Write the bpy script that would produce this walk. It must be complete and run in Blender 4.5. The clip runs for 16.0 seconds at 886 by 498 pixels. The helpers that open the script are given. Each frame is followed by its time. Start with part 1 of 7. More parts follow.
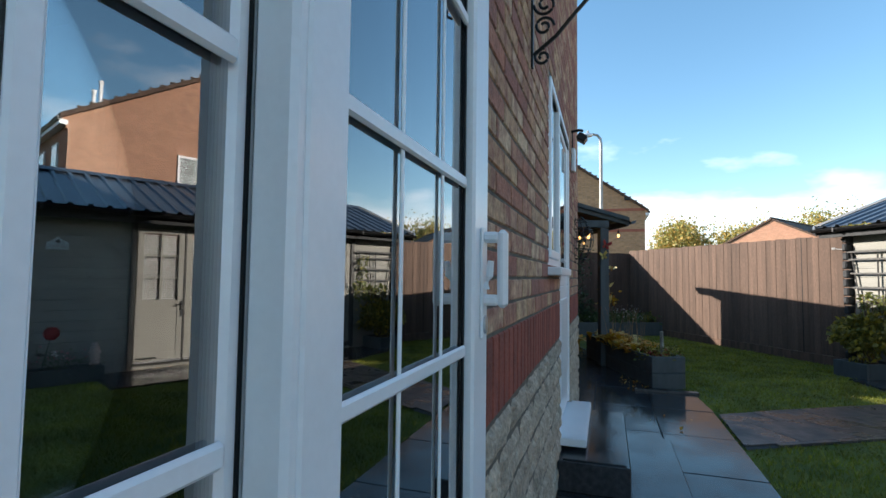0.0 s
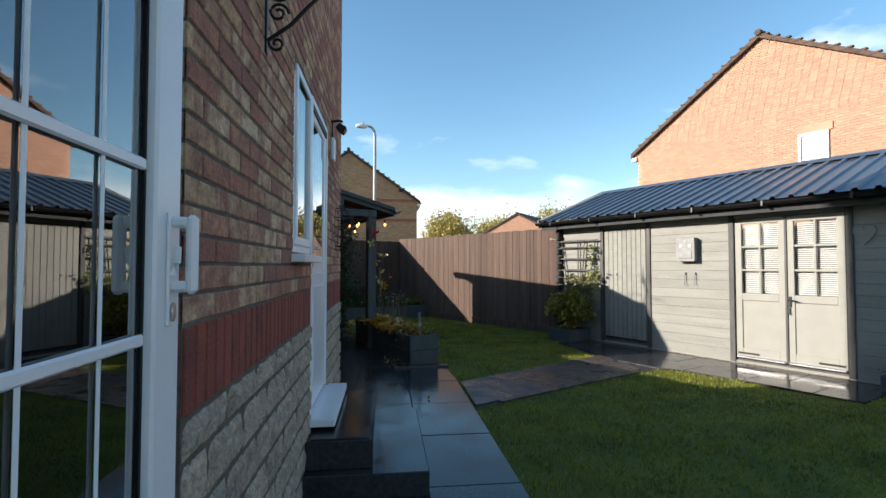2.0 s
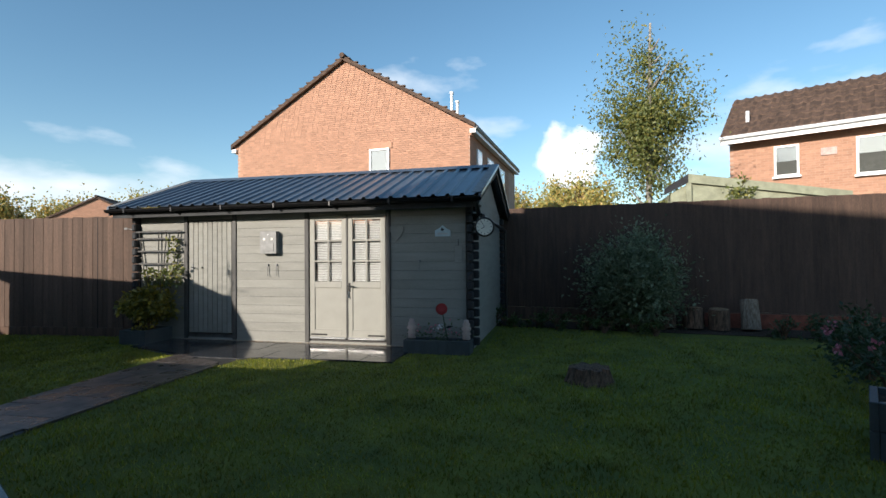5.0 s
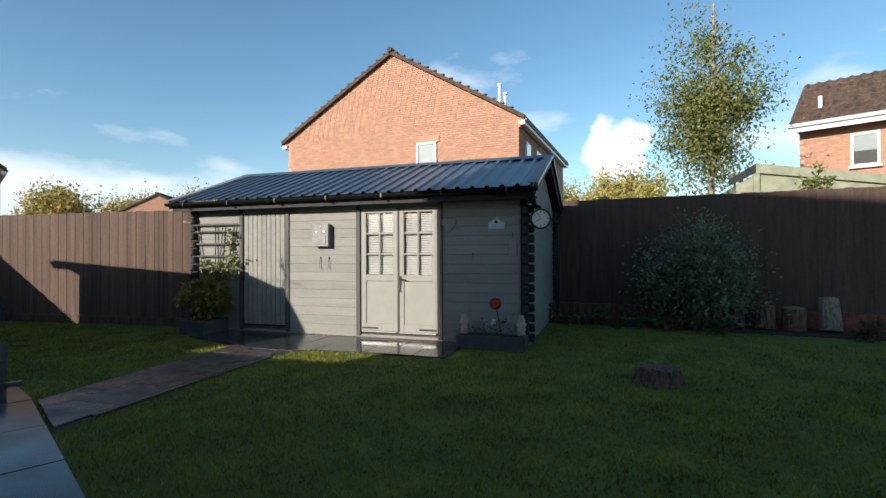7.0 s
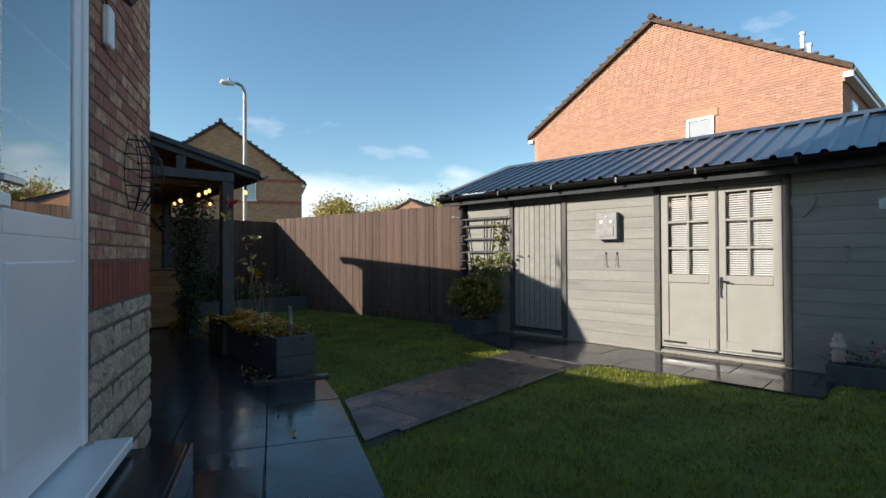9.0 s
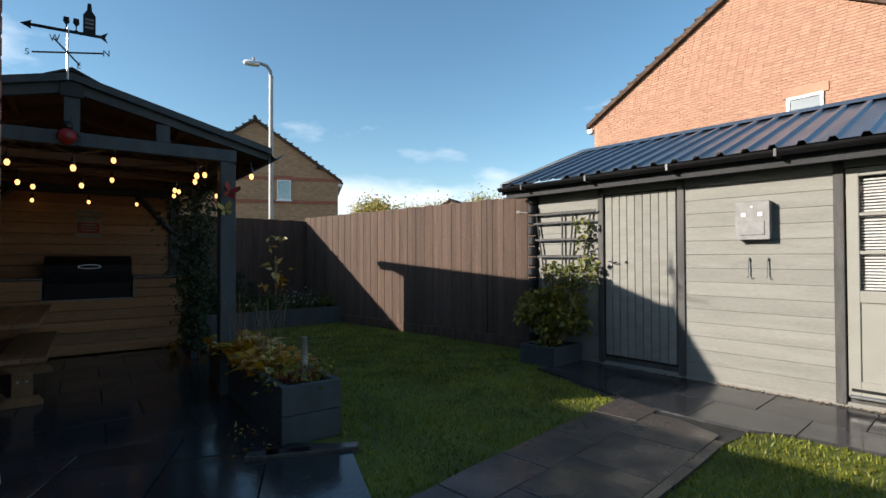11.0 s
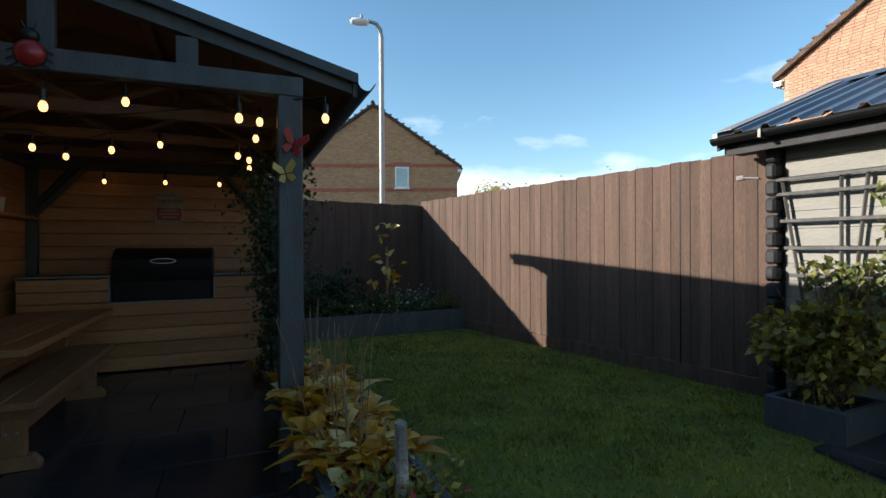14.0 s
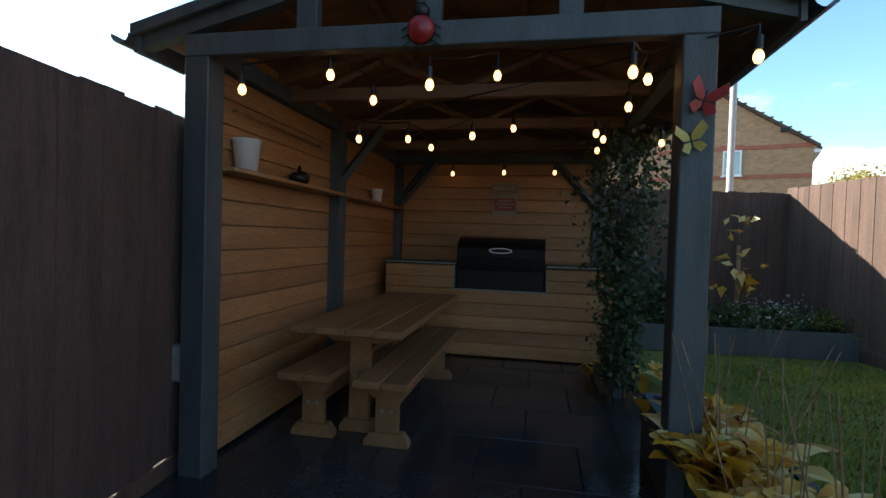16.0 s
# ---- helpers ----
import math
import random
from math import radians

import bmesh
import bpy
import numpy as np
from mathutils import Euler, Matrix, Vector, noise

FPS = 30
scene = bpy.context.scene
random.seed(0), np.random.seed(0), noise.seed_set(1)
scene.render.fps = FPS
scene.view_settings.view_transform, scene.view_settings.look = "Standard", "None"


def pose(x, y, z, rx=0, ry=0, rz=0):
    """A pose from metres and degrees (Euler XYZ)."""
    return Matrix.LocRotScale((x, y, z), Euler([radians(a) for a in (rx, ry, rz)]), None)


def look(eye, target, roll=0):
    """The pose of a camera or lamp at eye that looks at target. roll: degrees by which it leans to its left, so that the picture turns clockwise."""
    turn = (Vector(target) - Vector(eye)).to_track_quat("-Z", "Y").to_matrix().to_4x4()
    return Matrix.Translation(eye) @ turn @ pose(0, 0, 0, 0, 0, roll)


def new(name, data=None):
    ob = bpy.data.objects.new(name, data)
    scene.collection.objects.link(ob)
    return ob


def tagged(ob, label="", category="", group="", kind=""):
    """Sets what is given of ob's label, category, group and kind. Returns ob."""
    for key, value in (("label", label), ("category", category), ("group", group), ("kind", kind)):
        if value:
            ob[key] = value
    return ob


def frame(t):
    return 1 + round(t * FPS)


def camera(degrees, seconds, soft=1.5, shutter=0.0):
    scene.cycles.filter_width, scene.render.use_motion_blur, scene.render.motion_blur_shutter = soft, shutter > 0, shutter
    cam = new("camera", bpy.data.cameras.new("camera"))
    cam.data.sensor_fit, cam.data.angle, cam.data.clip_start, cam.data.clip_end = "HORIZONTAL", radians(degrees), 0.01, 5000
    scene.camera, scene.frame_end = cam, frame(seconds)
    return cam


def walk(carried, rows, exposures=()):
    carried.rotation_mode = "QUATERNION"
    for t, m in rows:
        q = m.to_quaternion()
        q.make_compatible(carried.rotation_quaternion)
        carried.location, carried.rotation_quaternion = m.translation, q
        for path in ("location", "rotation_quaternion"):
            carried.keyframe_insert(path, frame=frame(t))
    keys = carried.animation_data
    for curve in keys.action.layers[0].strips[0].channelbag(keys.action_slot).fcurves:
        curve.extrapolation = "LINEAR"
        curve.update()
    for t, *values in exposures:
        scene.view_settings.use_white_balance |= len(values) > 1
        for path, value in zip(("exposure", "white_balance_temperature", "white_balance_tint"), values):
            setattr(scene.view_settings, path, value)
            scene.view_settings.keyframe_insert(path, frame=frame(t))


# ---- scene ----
cam = camera(83.5, 16.0)
PATH = [
    (0, (-0.017, 0.134, 1.418), (-0.642, 2.03, 1.528), 0.7),
    (0.5, (0.017, 0.105, 1.423), (-0.397, 2.059, 1.521), 0.5),
    (1, (0.07, 0.096, 1.417), (-0.181, 2.078, 1.501), 0.3),
    (1.5, (0.125, 0.089, 1.417), (0.087, 2.087, 1.492), 0.2),
    (2, (0.18, 0.078, 1.413), (0.41, 2.064, 1.479), 0.0),
    (2.5, (0.234, 0.063, 1.408), (0.725, 2.001, 1.466), -0.1),
    (3, (0.291, 0.055, 1.396), (1.022, 1.916, 1.444), -0.2),
    (3.5, (0.355, -0.002, 1.4), (1.324, 1.747, 1.438), -0.2),
    (4, (0.391, -0.031, 1.405), (1.585, 1.573, 1.438), -0.2),
    (4.5, (0.442, -0.078, 1.401), (1.816, 1.376, 1.433), -0.5),
    (5, (0.475, -0.138, 1.406), (1.998, 1.158, 1.436), -0.5),
    (7.5, (0.521, 0.343, 1.36), (1.806, 1.876, 1.36), -0.1),
    (8, (0.475, 0.709, 1.342), (1.42, 2.472, 1.364), -0.3),
    (8.5, (0.469, 1.159, 1.285), (1.199, 3.021, 1.306), -0.3),
    (11, (0.733, 3.457, 1.326), (1.243, 5.391, 1.356), -0.2),
    (11.5, (0.767, 3.895, 1.325), (1.102, 5.867, 1.348), -0.2),
    (12, (0.785, 4.267, 1.336), (0.967, 6.259, 1.359), -0.1),
    (12.5, (0.805, 4.688, 1.327), (0.916, 6.685, 1.34), -0.1),
    (13, (0.792, 5.038, 1.318), (0.861, 7.036, 1.326), 0.0),
    (13.5, (0.774, 5.333, 1.338), (0.831, 7.333, 1.342), 0.0),
    (14, (0.789, 5.609, 1.345), (0.833, 7.608, 1.336), -0.3),
    (14.5, (0.692, 5.819, 1.351), (0.699, 7.819, 1.331), -0.4),
    (15, (0.518, 5.935, 1.346), (0.352, 7.928, 1.337), 0.2),
    (15.5, (0.334, 6.058, 1.344), (-0.264, 7.966, 1.322), 1.0),
    (16, (0.172, 6.169, 1.338), (-0.883, 7.868, 1.29), 1.7),
]
EXPOSURES = [(0, 1.5), (1.5, 1.28), (3, 1.05), (5, 0.72), (7.5, 0.72), (8, 0.8), (11, 0.85), (12.5, 0.95), (14, 1.12), (14.6, 1.25), (15.3, 1.5), (16, 1.85)]
walk(cam, [(t, look(eye, target, roll)) for t, eye, target, roll in PATH], EXPOSURES)


# ---- light ----
SUN = Vector((1.0, -0.012, -0.368)).normalized()
world = bpy.data.worlds.new("sky")
scene.world = world
world.use_nodes = True
wn, wl = world.node_tree.nodes, world.node_tree.links
bg = wn["Background"]
sky = wn.new("ShaderNodeTexSky")
sky.sky_type, sky.sun_disc = "NISHITA", False
sky.sun_elevation, sky.sun_rotation = math.asin(-SUN.z), radians(269.3)
sky.altitude, sky.air_density, sky.dust_density, sky.ozone_density = 50, 1.0, 0.4, 2.0
wtc = wn.new("ShaderNodeTexCoord")
wmap = wn.new("ShaderNodeMapping")
wmap.inputs["Scale"].default_value = (1.0, 1.0, 2.6)
wmap.inputs["Location"].default_value = (0.35, 0.1, 0.0)
wnoise = wn.new("ShaderNodeTexNoise")
wnoise.inputs["Scale"].default_value, wnoise.inputs["Detail"].default_value, wnoise.inputs["Roughness"].default_value = 3.4, 8, 0.5
wramp = wn.new("ShaderNodeValToRGB")
wramp.color_ramp.elements[0].position, wramp.color_ramp.elements[1].position = 0.56, 0.74
wmix = wn.new("ShaderNodeMixRGB")
wmix.inputs[2].default_value = (7.5, 8.0, 8.6, 1)
wsoft = wn.new("ShaderNodeMath")
wsoft.operation = "MULTIPLY"
wsoft.inputs[1].default_value = 0.85
wl.new(wtc.outputs["Generated"], wmap.inputs["Vector"])
wl.new(wmap.outputs["Vector"], wnoise.inputs["Vector"])
wsep = wn.new("ShaderNodeSeparateXYZ")
wl.new(wtc.outputs["Generated"], wsep.inputs[0])
wlow = wn.new("ShaderNodeMath")
wlow.operation = "MULTIPLY_ADD"
wlow.inputs[1].default_value, wlow.inputs[2].default_value = -0.62, 0.16
wl.new(wsep.outputs["Z"], wlow.inputs[0])
wsum = wn.new("ShaderNodeMath")
wsum.operation = "ADD"
wl.new(wlow.outputs[0], wsum.inputs[0])
wl.new(wnoise.outputs["Fac"], wsum.inputs[1])
wl.new(wsum.outputs[0], wramp.inputs["Fac"])
wl.new(wramp.outputs["Color"], wsoft.inputs[0])
wl.new(wsoft.outputs["Value"], wmix.inputs["Fac"])
whsv = wn.new("ShaderNodeHueSaturation")
whsv.inputs["Hue"].default_value, whsv.inputs["Saturation"].default_value, whsv.inputs["Value"].default_value = 0.49, 1.12, 1.2
wl.new(sky.outputs["Color"], whsv.inputs["Color"])
wl.new(whsv.outputs["Color"], wmix.inputs[1])
# one tall cumulus low over the far fence
wball = wn.new("ShaderNodeTexNoise")
wball.inputs["Scale"].default_value, wball.inputs["Detail"].default_value = 13.0, 6
wl.new(wtc.outputs["Generated"], wball.inputs["Vector"])
wdist = wn.new("ShaderNodeVectorMath")
wdist.operation = "DISTANCE"
wdist.inputs[1].default_value = (0.883, 0.433, 0.182)
wl.new(wtc.outputs["Generated"], wdist.inputs[0])
wedge = wn.new("ShaderNodeMath")
wedge.operation = "MULTIPLY_ADD"
wedge.inputs[1].default_value = 0.16
wl.new(wball.outputs["Fac"], wedge.inputs[0])
wl.new(wdist.outputs["Value"], wedge.inputs[2])
wpuff = wn.new("ShaderNodeMapRange")
wpuff.inputs["From Min"].default_value, wpuff.inputs["From Max"].default_value = 0.124, 0.148
wpuff.inputs["To Min"].default_value, wpuff.inputs["To Max"].default_value = 0.92, 0.0
wl.new(wedge.outputs[0], wpuff.inputs["Value"])
wmix2 = wn.new("ShaderNodeMixRGB")
wmix2.inputs[2].default_value = (9.5, 9.6, 9.7, 1)
wl.new(wpuff.outputs["Result"], wmix2.inputs["Fac"])
wl.new(wmix.outputs["Color"], wmix2.inputs[1])
wl.new(wmix2.outputs["Color"], bg.inputs["Color"])
bg.inputs["Strength"].default_value = 0.088
sun = new("sun", bpy.data.lights.new("sun", "SUN"))
sun.data.energy, sun.data.angle, sun.data.color = 4.1, radians(0.6), (1.0, 0.91, 0.80)
sun.matrix_world = look((0, 0, 20), Vector((0, 0, 20)) + SUN)

# ---- materials ----
def mat(name, col, rough=0.7, metal=0.0, var=0.25, scale=8.0, bump=0.15, fine=90.0, col2=None, stretch=(1, 1, 1), rnd=0.0, spec=0.5, coat=0.0, island=0.0, blend=0.0, tones=(), wet=0.0):
    """Colour with coarse stains, fine grain and relief; rnd varies each object, island each joined piece."""
    m = bpy.data.materials.new(name)
    m.use_nodes = True
    n, l = m.node_tree.nodes, m.node_tree.links
    b = n["Principled BSDF"]
    tc = n.new("ShaderNodeTexCoord")
    mp = n.new("ShaderNodeMapping")
    mp.inputs["Scale"].default_value = stretch
    l.new(tc.outputs["Object"], mp.inputs["Vector"])
    shift = None
    if rnd:
        info = n.new("ShaderNodeObjectInfo")
        shift = info.outputs["Random"]
    if island:
        geo = n.new("ShaderNodeNewGeometry")
        shift = geo.outputs["Random Per Island"]
    vec = mp.outputs["Vector"]
    if shift:
        add = n.new("ShaderNodeVectorMath")
        add.operation = "MULTIPLY_ADD"
        add.inputs[1].default_value = (37.0, 53.0, 71.0)
        comb = n.new("ShaderNodeCombineXYZ")
        for k in range(3):
            l.new(shift, comb.inputs[k])
        l.new(comb.outputs[0], add.inputs[0])
        l.new(vec, add.inputs[2])
        vec = add.outputs[0]
    n1 = n.new("ShaderNodeTexNoise")
    n1.inputs["Scale"].default_value, n1.inputs["Detail"].default_value = scale, 5
    n2 = n.new("ShaderNodeTexNoise")
    n2.inputs["Scale"].default_value, n2.inputs["Detail"].default_value = fine, 3
    for q in (n1, n2):
        l.new(vec, q.inputs["Vector"])
    c2 = col2 or tuple(max(0, c * (1 - 1.6 * var)) for c in col)
    mix = n.new("ShaderNodeMixRGB")
    mix.inputs[1].default_value, mix.inputs[2].default_value = (*col, 1), (*c2, 1)
    ramp = n.new("ShaderNodeMapRange")
    ramp.inputs["From Min"].default_value, ramp.inputs["From Max"].default_value = 0.35, 0.68
    l.new(n1.outputs["Fac"], ramp.inputs["Value"])
    fac = ramp.outputs["Result"]
    if blend and shift:
        spread = n.new("ShaderNodeMapRange")
        spread.inputs["To Min"].default_value, spread.inputs["To Max"].default_value = -blend, blend
        l.new(shift, spread.inputs["Value"])
        plus = n.new("ShaderNodeMath")
        plus.operation, plus.use_clamp = "ADD", True
        l.new(fac, plus.inputs[0])
        l.new(spread.outputs["Result"], plus.inputs[1])
        fac = plus.outputs[0]
    l.new(fac, mix.inputs["Fac"])
    if tones and shift:
        pick = n.new("ShaderNodeValToRGB")
        pick.color_ramp.interpolation = "CONSTANT"
        es = pick.color_ramp.elements
        while len(es) < len(tones):
            es.new(0.5)
        for k, tone in enumerate(tones):
            es[k].position, es[k].color = k / len(tones), (*tone, 1)
        l.new(shift, pick.inputs["Fac"])
        l.new(pick.outputs["Color"], mix.inputs[1])
    if wet:
        gloss = n.new("ShaderNodeMapRange")
        gloss.inputs["From Min"].default_value, gloss.inputs["From Max"].default_value = 0.38, 0.66
        gloss.inputs["To Min"].default_value, gloss.inputs["To Max"].default_value = rough, rough + wet
        l.new(n1.outputs["Fac"], gloss.inputs["Value"])
        l.new(gloss.outputs["Result"], b.inputs["Roughness"])
    hsv = n.new("ShaderNodeHueSaturation")
    val = n.new("ShaderNodeMapRange")
    val.inputs["From Min"].default_value, val.inputs["From Max"].default_value = 0.3, 0.7
    val.inputs["To Min"].default_value, val.inputs["To Max"].default_value = 1 - var * 0.6, 1 + var * 0.6
    l.new(n2.outputs["Fac"], val.inputs["Value"])
    out = val.outputs["Result"]
    if shift:
        amp = rnd or island
        r2 = n.new("ShaderNodeMapRange")
        r2.inputs["To Min"].default_value, r2.inputs["To Max"].default_value = 1 - amp, 1 + amp
        l.new(shift, r2.inputs["Value"])
        mul = n.new("ShaderNodeMath")
        mul.operation = "MULTIPLY"
        l.new(out, mul.inputs[0])
        l.new(r2.outputs["Result"], mul.inputs[1])
        out = mul.outputs[0]
    l.new(out, hsv.inputs["Value"])
    l.new(mix.outputs[0], hsv.inputs["Color"])
    l.new(hsv.outputs[0], b.inputs["Base Color"])
    b.inputs["Roughness"].default_value, b.inputs["Metallic"].default_value = rough, metal
    b.inputs["Specular IOR Level"].default_value = spec
    b.inputs["Coat Weight"].default_value = coat
    if bump:
        bp = n.new("ShaderNodeBump")
        bp.inputs["Strength"].default_value, bp.inputs["Distance"].default_value = bump, 0.01
        l.new(n2.outputs["Fac"], bp.inputs["Height"])
        l.new(bp.outputs[0], b.inputs["Normal"])
    return m


def leafmat(name, c1, c2, c3=None, rough=0.45):
    """Leaves whose colour runs over two or three hues from leaf to leaf, with some light through them."""
    m = bpy.data.materials.new(name)
    m.use_nodes = True
    n, l = m.node_tree.nodes, m.node_tree.links
    b = n["Principled BSDF"]
    geo = n.new("ShaderNodeNewGeometry")
    ramp = n.new("ShaderNodeValToRGB")
    e = ramp.color_ramp.elements
    e[0].color, e[1].color = (*c1, 1), (*(c3 or c2), 1)
    if c3:
        k = e.new(0.55)
        k.color = (*c2, 1)
    l.new(geo.outputs["Random Per Island"], ramp.inputs["Fac"])
    l.new(ramp.outputs[0], b.inputs["Base Color"])
    b.inputs["Roughness"].default_value = rough
    tr = n.new("ShaderNodeBsdfTranslucent")
    l.new(ramp.outputs[0], tr.inputs["Color"])
    mx = n.new("ShaderNodeMixShader")
    mx.inputs[0].default_value = 0.3
    l.new(b.outputs[0], mx.inputs[1])
    l.new(tr.outputs[0], mx.inputs[2])
    l.new(mx.outputs[0], n["Material Output"].inputs["Surface"])
    return m


def glassmat(name, tint=(0.9, 0.95, 0.95), ior=1.55, faces=6):
    """Glass whose gloss adds up over the faces of a sealed unit."""
    m = bpy.data.materials.new(name)
    m.use_nodes = True
    n, l = m.node_tree.nodes, m.node_tree.links
    n.remove(n["Principled BSDF"])
    g, t, f, mx = n.new("ShaderNodeBsdfGlossy"), n.new("ShaderNodeBsdfTransparent"), n.new("ShaderNodeFresnel"), n.new("ShaderNodeMixShader")
    g.inputs["Roughness"].default_value = 0.0
    t.inputs["Color"].default_value = (*tint, 1)
    f.inputs["IOR"].default_value = ior
    top, low, ratio = (n.new("ShaderNodeMath") for _ in range(3))
    top.operation, low.operation, ratio.operation = "MULTIPLY", "MULTIPLY_ADD", "DIVIDE"
    top.inputs[1].default_value, low.inputs[1].default_value, low.inputs[2].default_value = faces, faces - 1, 1.0
    l.new(f.outputs[0], top.inputs[0])
    l.new(f.outputs[0], low.inputs[0])
    l.new(top.outputs[0], ratio.inputs[0])
    l.new(low.outputs[0], ratio.inputs[1])
    l.new(ratio.outputs[0], mx.inputs[0])
    l.new(t.outputs[0], mx.inputs[1])
    l.new(g.outputs[0], mx.inputs[2])
    l.new(mx.outputs[0], n["Material Output"].inputs["Surface"])
    return m


def glow(name, col, power):
    m = bpy.data.materials.new(name)
    m.use_nodes = True
    b = m.node_tree.nodes["Principled BSDF"]
    b.inputs["Base Color"].default_value = (*col, 1)
    b.inputs["Emission Color"].default_value, b.inputs["Emission Strength"].default_value = (*col, 1), power
    return m


BRICK_TONES = ((0.585, 0.386, 0.222), (0.351, 0.14, 0.099), (0.515, 0.316, 0.175), (0.421, 0.187, 0.117), (0.62, 0.445, 0.281), (0.304, 0.129, 0.099), (0.491, 0.257, 0.152), (0.55, 0.374, 0.234))
M_BRICK = mat("buff_brick", (0.60, 0.345, 0.19), 0.9, var=0.4, scale=14, bump=0.7, fine=70, col2=(0.27, 0.12, 0.085), rnd=0.10, blend=0.15, tones=BRICK_TONES)
M_BRICKI = mat("buff_brick_joined", (0.60, 0.345, 0.19), 0.9, var=0.4, scale=14, bump=0.7, fine=70, col2=(0.27, 0.12, 0.085), island=0.10, blend=0.15, tones=BRICK_TONES)
M_REDBRICK = mat("red_brick", (0.27, 0.065, 0.04), 0.85, var=0.3, scale=10, bump=0.4, col2=(0.19, 0.05, 0.035), rnd=0.15)
M_STONE = mat("split_stone", (0.46, 0.375, 0.285), 0.95, var=0.45, scale=16, bump=1.0, fine=75, col2=(0.29, 0.23, 0.17), rnd=0.14)
M_MORTAR = mat("mortar", (0.15, 0.125, 0.10), 0.95, var=0.25, scale=12, bump=0.4)
M_FARBRICK = mat("far_orange_brick", (0.49, 0.27, 0.18), 0.9, var=0.14, scale=2.5, bump=0.1, island=0.07)
M_TANBRICK = mat("far_tan_brick", (0.52, 0.31, 0.17), 0.9, var=0.18, scale=3, bump=0.1, island=0.12)
M_FARMORTAR = mat("far_mortar", (0.50, 0.34, 0.26), 0.95, var=0.1, scale=3, bump=0)
M_BANDBRICK = mat("far_red_brick", (0.42, 0.14, 0.09), 0.9, var=0.15, scale=3, bump=0)
M_UPVC = mat("white_upvc", (0.84, 0.84, 0.85), 0.28, var=0.03, scale=3, bump=0.02)
M_GLASS = glassmat("window_glass")
M_CLEAR = glassmat("clear_glass", (0.96, 0.97, 0.97), 1.45, 2)
M_PAVE = mat("wet_dark_slate", (0.042, 0.042, 0.044), 0.07, var=0.5, scale=3.4, bump=0.10, fine=34, col2=(0.026, 0.026, 0.028), rnd=0.25, spec=0.42, wet=0.16)
M_PAVEWARM = mat("damp_brown_slate", (0.085, 0.070, 0.062), 0.22, var=0.35, scale=3.0, bump=0.15, fine=26, col2=(0.05, 0.043, 0.04), rnd=0.2, spec=0.4, wet=0.3)
M_JOINT = mat("dark_joint", (0.03, 0.03, 0.03), 0.6, var=0.3, bump=0.2)
M_SOIL = mat("soil", (0.05, 0.032, 0.02), 0.95, var=0.5, scale=20, bump=1.0, fine=60)
M_LAWN = mat("lawn_ground", (0.15, 0.165, 0.018), 0.95, var=0.4, scale=2.0, bump=0.8, fine=160, col2=(0.08, 0.11, 0.018))
M_GROUND = mat("far_ground", (0.09, 0.10, 0.05), 0.95, var=0.4, scale=0.05, bump=0.3, fine=4)
M_GRASS = leafmat("grass_blades", (0.165, 0.19, 0.010), (0.24, 0.265, 0.018), (0.36, 0.33, 0.06), 0.5)
gn, gl0 = M_GRASS.node_tree.nodes, M_GRASS.node_tree.links
gtc, gno, gmr, gmx = gn.new("ShaderNodeTexCoord"), gn.new("ShaderNodeTexNoise"), gn.new("ShaderNodeMapRange"), gn.new("ShaderNodeHueSaturation")
gno.inputs["Scale"].default_value, gno.inputs["Detail"].default_value, gno.inputs["Roughness"].default_value = 2.2, 6, 0.68
gmr.inputs["From Min"].default_value, gmr.inputs["From Max"].default_value = 0.36, 0.64
gmr.inputs["To Min"].default_value, gmr.inputs["To Max"].default_value = 0.42, 1.25
gl0.new(gtc.outputs["Object"], gno.inputs["Vector"])
gl0.new(gno.outputs["Fac"], gmr.inputs["Value"])
gl0.new(gmr.outputs["Result"], gmx.inputs["Value"])
gcol = next(q for q in gn if q.bl_idname == "ShaderNodeValToRGB").outputs[0]
gl0.new(gcol, gmx.inputs["Color"])
for q in gn:
    if q.bl_idname == "ShaderNodeBsdfPrincipled":
        gl0.new(gmx.outputs[0], q.inputs["Base Color"])
    if q.bl_idname == "ShaderNodeBsdfTranslucent":
        gl0.new(gmx.outputs[0], q.inputs["Color"])
M_FENCE = mat("brown_fence_board", (0.114, 0.071, 0.051), 0.85, var=0.45, scale=5, bump=0.4, fine=60, col2=(0.082, 0.052, 0.038), stretch=(3, 3, 0.35), rnd=0.2)
M_FENCEDARK = mat("dark_brown_fence_board", (0.092, 0.056, 0.041), 0.9, var=0.4, scale=5, bump=0.3, fine=60, col2=(0.06, 0.038, 0.029), stretch=(3, 3, 0.35), rnd=0.1)
M_FENCEPOST = mat("fence_rail", (0.12, 0.07, 0.048), 0.85, var=0.3, scale=5, bump=0.4, stretch=(3, 3, 0.35))
M_SHED = mat("pale_grey_green_board", (0.262, 0.258, 0.232), 0.75, var=0.16, scale=4, bump=0.25, fine=50, col2=(0.222, 0.218, 0.196), stretch=(0.4, 0.4, 3), rnd=0.06)
M_SHEDDOOR = mat("cream_grey_paint", (0.29, 0.283, 0.25), 0.6, var=0.06, scale=5, bump=0.1)
M_TRIM = mat("charcoal_trim", (0.085, 0.082, 0.078), 0.65, var=0.3, scale=6, bump=0.25, stretch=(2, 2, 0.4))
M_LOGEND = mat("black_log_end", (0.022, 0.024, 0.028), 0.7, var=0.35, scale=10, bump=0.4)
M_GUTTER = mat("black_gutter", (0.02, 0.02, 0.022), 0.35, var=0.1, bump=0.02)
